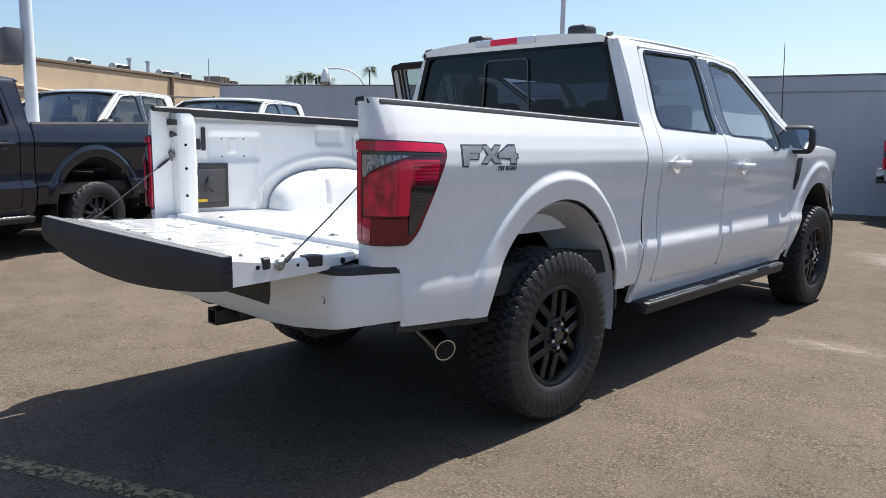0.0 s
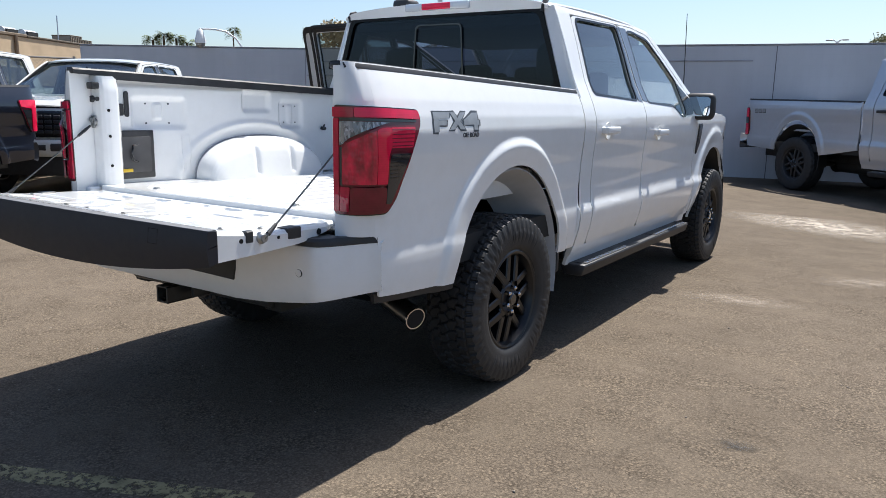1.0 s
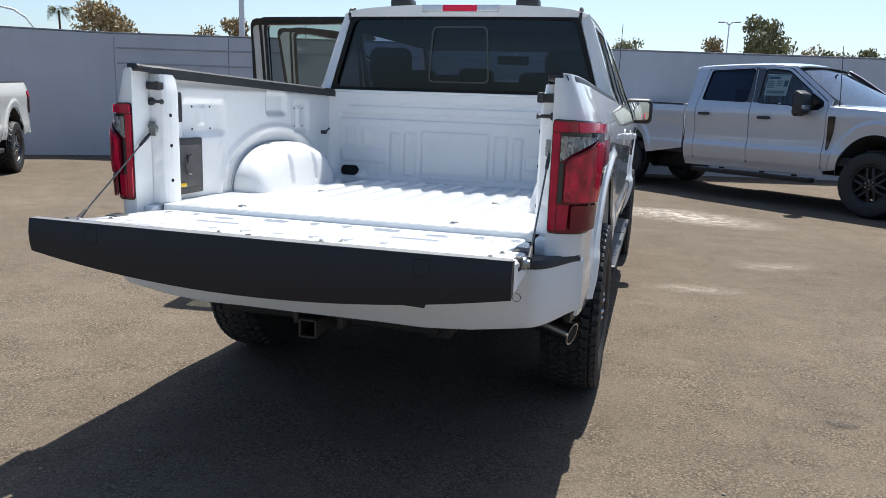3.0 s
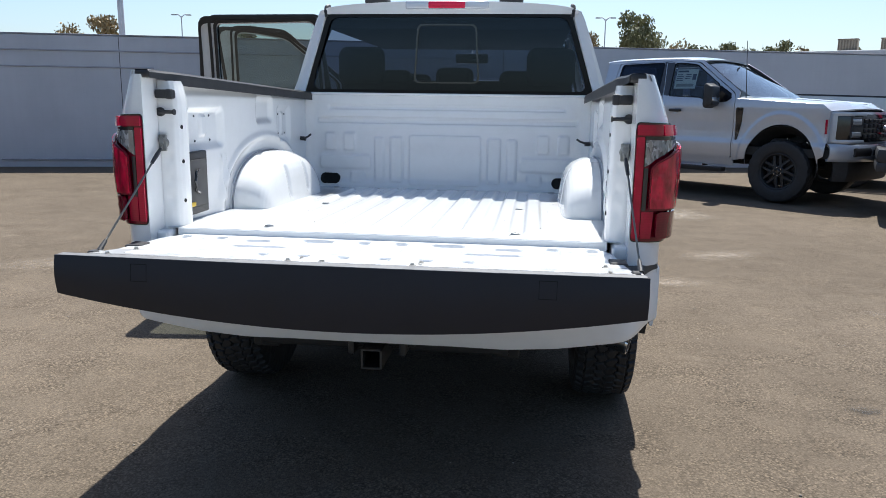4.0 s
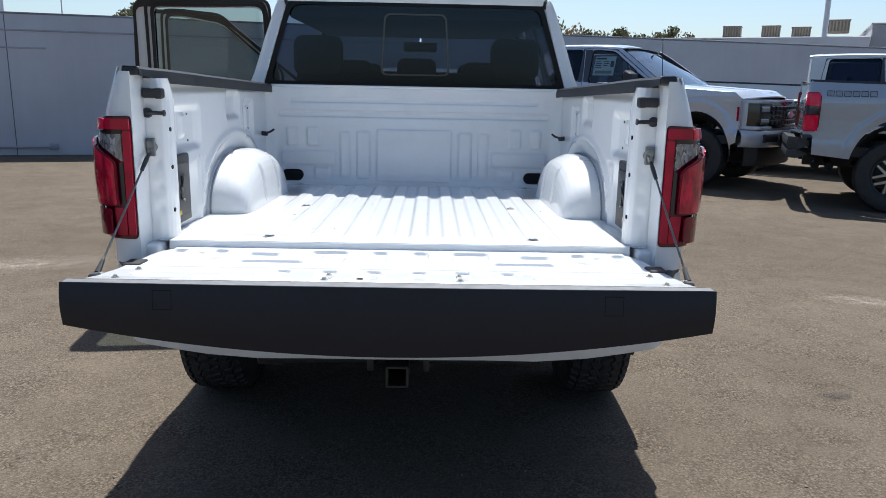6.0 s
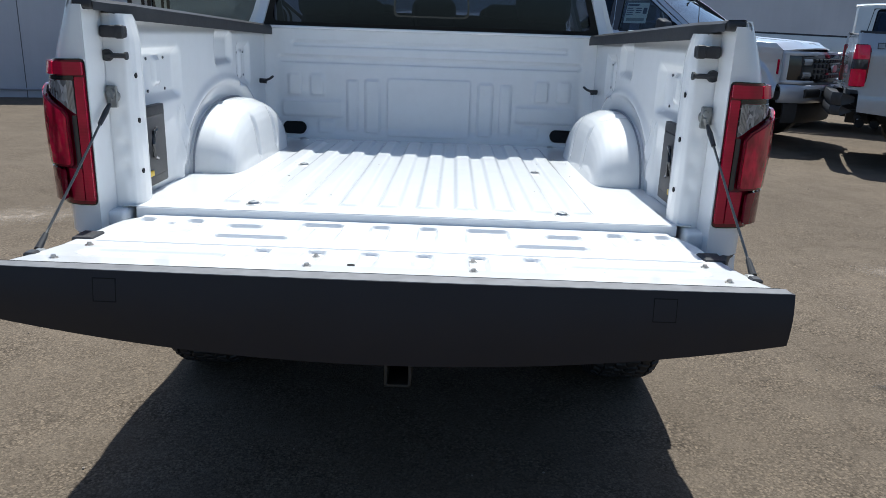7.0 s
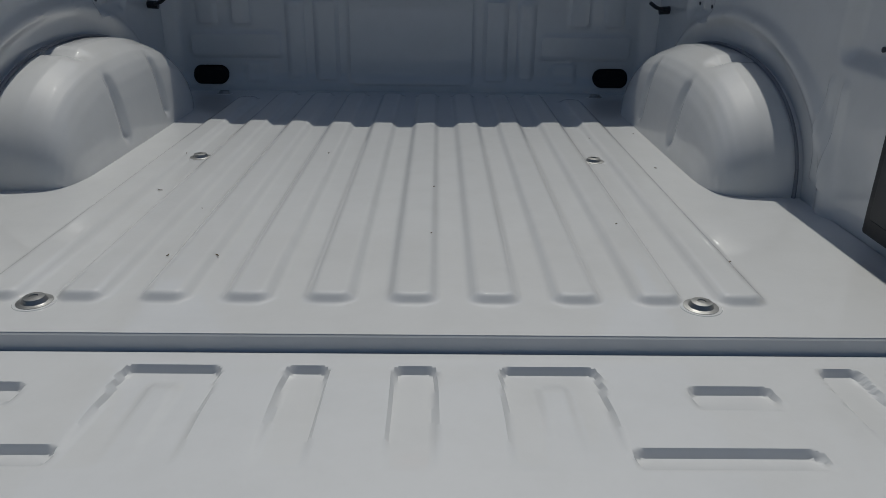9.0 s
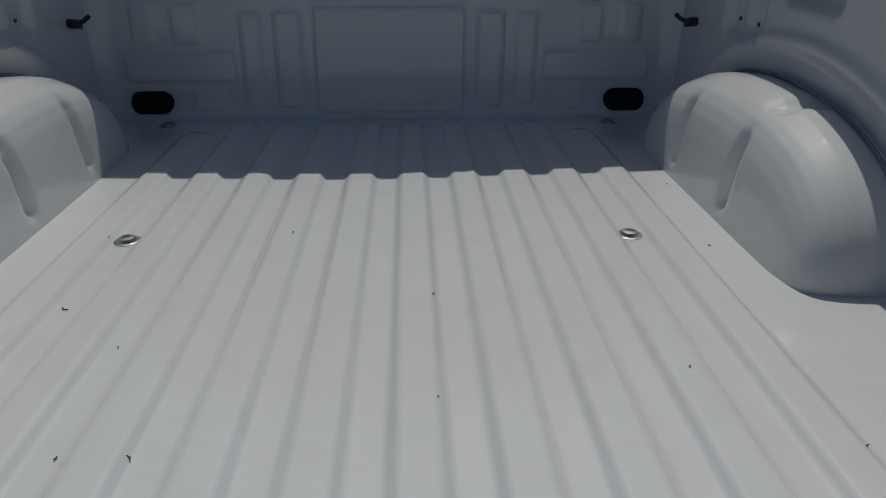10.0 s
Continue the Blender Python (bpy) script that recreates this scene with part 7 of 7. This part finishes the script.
    part("parapet", boxed(-0.65, 16.05, -0.05, 9.05, 4.955, 5.05, 0.02, 1), worn("grey_coping", (0.45, 0.45, 0.46), 0.8, 3), r3)
    part("wall_band", boxed(-7.6, -0.65, -0.4, 4, 0, 4.35, 0.02, 1), pale, r3)


far_buildings()

BARK = worn("bark", (0.12, 0.085, 0.06), 0.9, 8, 0.3, grain=0.5, gscale=30, gdist=0.02)


def leaf_mat(name, a, b):
    m = mat(name, a, 0.6)
    v = coords(m)
    set_in(m, "Base Color", ramp(m, noise_of(m, v, 1.1, 5), [(0.3, a), (0.7, b)]))
    return m


LEAF_GREEN = leaf_mat("olive_leaves", (0.11, 0.115, 0.045), (0.24, 0.23, 0.11))
LEAF_DRY = leaf_mat("dusty_brown_leaves", (0.24, 0.18, 0.085), (0.40, 0.31, 0.16))
LEAF_PALM = leaf_mat("palm_leaves", (0.11, 0.14, 0.04), (0.22, 0.25, 0.08))


def tree(at, top, width, crown_h, leaf, seed, label, n=2600, size=0.16):
    rng = random.Random(seed)
    ro = root("tree", (at[0], at[1], 0), rng.uniform(0, 360), label=label, category="tree", group="trees behind the wall")
    base = top - crown_h
    bm = bmesh.new()
    tube(bm, [(0, 0, 0), (0.05, 0.05, base * 0.6), (0, 0.1, base), (0.05, 0, top - crown_h * 0.3)], 0.2, 8, radii=[0.22, 0.16, 0.13, 0.04])
    blobs = []
    for i in range(11):
        a = rng.uniform(0, 6.283)
        rr = width * 0.5 * rng.uniform(0.15, 0.72)
        z = base + crown_h * rng.uniform(0.2, 0.86)
        k = 1 - 0.55 * abs((z - base) / crown_h - 0.45)
        c = Vector((rr * k * math.cos(a), rr * k * math.sin(a), z))
        blobs.append((c, width * rng.uniform(0.15, 0.26)))
        tube(bm, [(0, 0.05, base * 0.85), c * 0.5 + Vector((0, 0, base * 0.5)), c], 0.05, 6, radii=[0.07, 0.04, 0.015])
    part("trunk", bm, BARK, ro)
    vs, fs = [], []
    for i in range(n):
        c, r = blobs[rng.randrange(len(blobs))]
        d = Vector((rng.gauss(0, 1), rng.gauss(0, 1), rng.gauss(0, 0.8))).normalized() * r * rng.uniform(0.35, 1.15)
        p = c + d
        q = Euler((rng.uniform(0, 3), rng.uniform(0, 3), rng.uniform(0, 6))).to_matrix()
        s = size * rng.uniform(0.5, 1.3)
        k = len(vs)
        vs += [p + q @ Vector(w) * s for w in ((-1, 0, 0), (0, -0.5, 0.1), (1, 0, 0), (0, 0.5, 0.1))]
        fs.append((k, k + 1, k + 2, k + 3))
    me = bpy.data.meshes.new("crown")
    me.from_pydata(vs, [], fs)
    me.materials.append(leaf)
    cr = new("crown", me)
    cr.parent = ro
    return ro


def palm(at, top, seed, spread=1.1, label="tall thin fan palm far behind the wall"):
    rng = random.Random(seed)
    ro = root("palm_tree", (at[0], at[1], 0), 0, label=label, category="palm tree", group="palms behind the wall")
    part("trunk", tube(bmesh.new(), [(0, 0, 0), (0.1, 0, top * 0.5), (0, 0, top - 0.3)], 0.18, 8, radii=[0.22, 0.12, 0.10]), BARK, ro)
    bm = bmesh.new()
    for i in range(110):
        a, up = rng.uniform(0, 6.283), rng.uniform(-0.7, 1.3)
        d = Vector((math.cos(a), math.sin(a), 0))
        pts = [Vector((0, 0, top - 0.3)) + d * spread * t + Vector((0, 0, spread * (up * t - (0.75 + 0.2 * up) * t * t))) for t in (0, 0.35, 0.7, 1.0)]
        s = d.cross(Vector((0, 0, 1)))
        for j in range(9):
            t = 0.3 + 0.08 * j
            i0 = min(int(t * 2.86), 2)
            c = pts[i0].lerp(pts[i0 + 1], t * 2.86 - i0) if t < 1 else pts[-1]
            for sg in (-1, 1):
                e = c + s * sg * spread * 0.30 * (1.1 - t * 0.6) + d * spread * 0.16 - Vector((0, 0, 0.05 * spread))
                bm.faces.new([bm.verts.new(q) for q in (c - d * 0.03 * spread, e, c + d * 0.04 * spread)])
    part("fronds", bm, LEAF_PALM, ro, smooth=False)


tree((8.0, 57.0), 8.9, 4.4, 4.6, LEAF_GREEN, 1, "dense rounded dark green pine behind the wall", 4200, 0.15)
tree((5.2, 67.5), 7.5, 2.6, 2.2, LEAF_DRY, 2, "small yellow-green tree behind the wall", 1500)
for i, (x, y, z, w, dry) in enumerate(((14.4, 76.3, 7.4, 3.6, 1), (16.6, 75.8, 7.7, 3.2, 0), (19.0, 75.3, 7.6, 3.0, 0), (20.8, 74.8, 7.0, 2.6, 0), (23.6, 74.0, 7.6, 3.6, 0), (25.2, 73.6, 7.0, 2.6, 1), (29.8, 73.0, 7.0, 2.2, 0))):
    tree((x, y), z, w, 2.4, LEAF_DRY if dry else LEAF_GREEN, 10 + i, "low shrubby tree far behind the wall", 1100, 0.17)
tree((-37.7, 43.3), 7.6, 5.4, 4.0, LEAF_DRY, 31, "broad dusty brown tree behind the wall", 3200, 0.17)
tree((-30.0, 48.9), 7.2, 2.6, 2.4, LEAF_DRY, 32, "dusty brown tree behind the wall", 1500)
tree((-43.2, 64.2), 7.9, 3.6, 2.2, LEAF_DRY, 33, "dusty brown tree behind the wall", 1300)
tree((-21.8, 53.4), 6.9, 2.4, 2.4, LEAF_GREEN, 34, "green tree behind the wall", 1300)
tree((-2.5, 77.6), 8.3, 3.6, 2.4, LEAF_GREEN, 35, "green tree far behind the wall", 1500)
palm((-59.5, 63.2), 9.8, 41)
palm((-88.1, 76.3), 12.2, 42, 1.25)
for i, (dx, dy, dz) in enumerate(((-0.9, -0.6, -0.1), (0.0, 0.0, 0.3), (0.7, 0.9, 0.1), (1.3, 1.7, -0.3))):
    palm((-61.9 + dx, 45.0 + dy), 7.6 + dz, 50 + i, 1.0, "short bushy palm behind the wall")
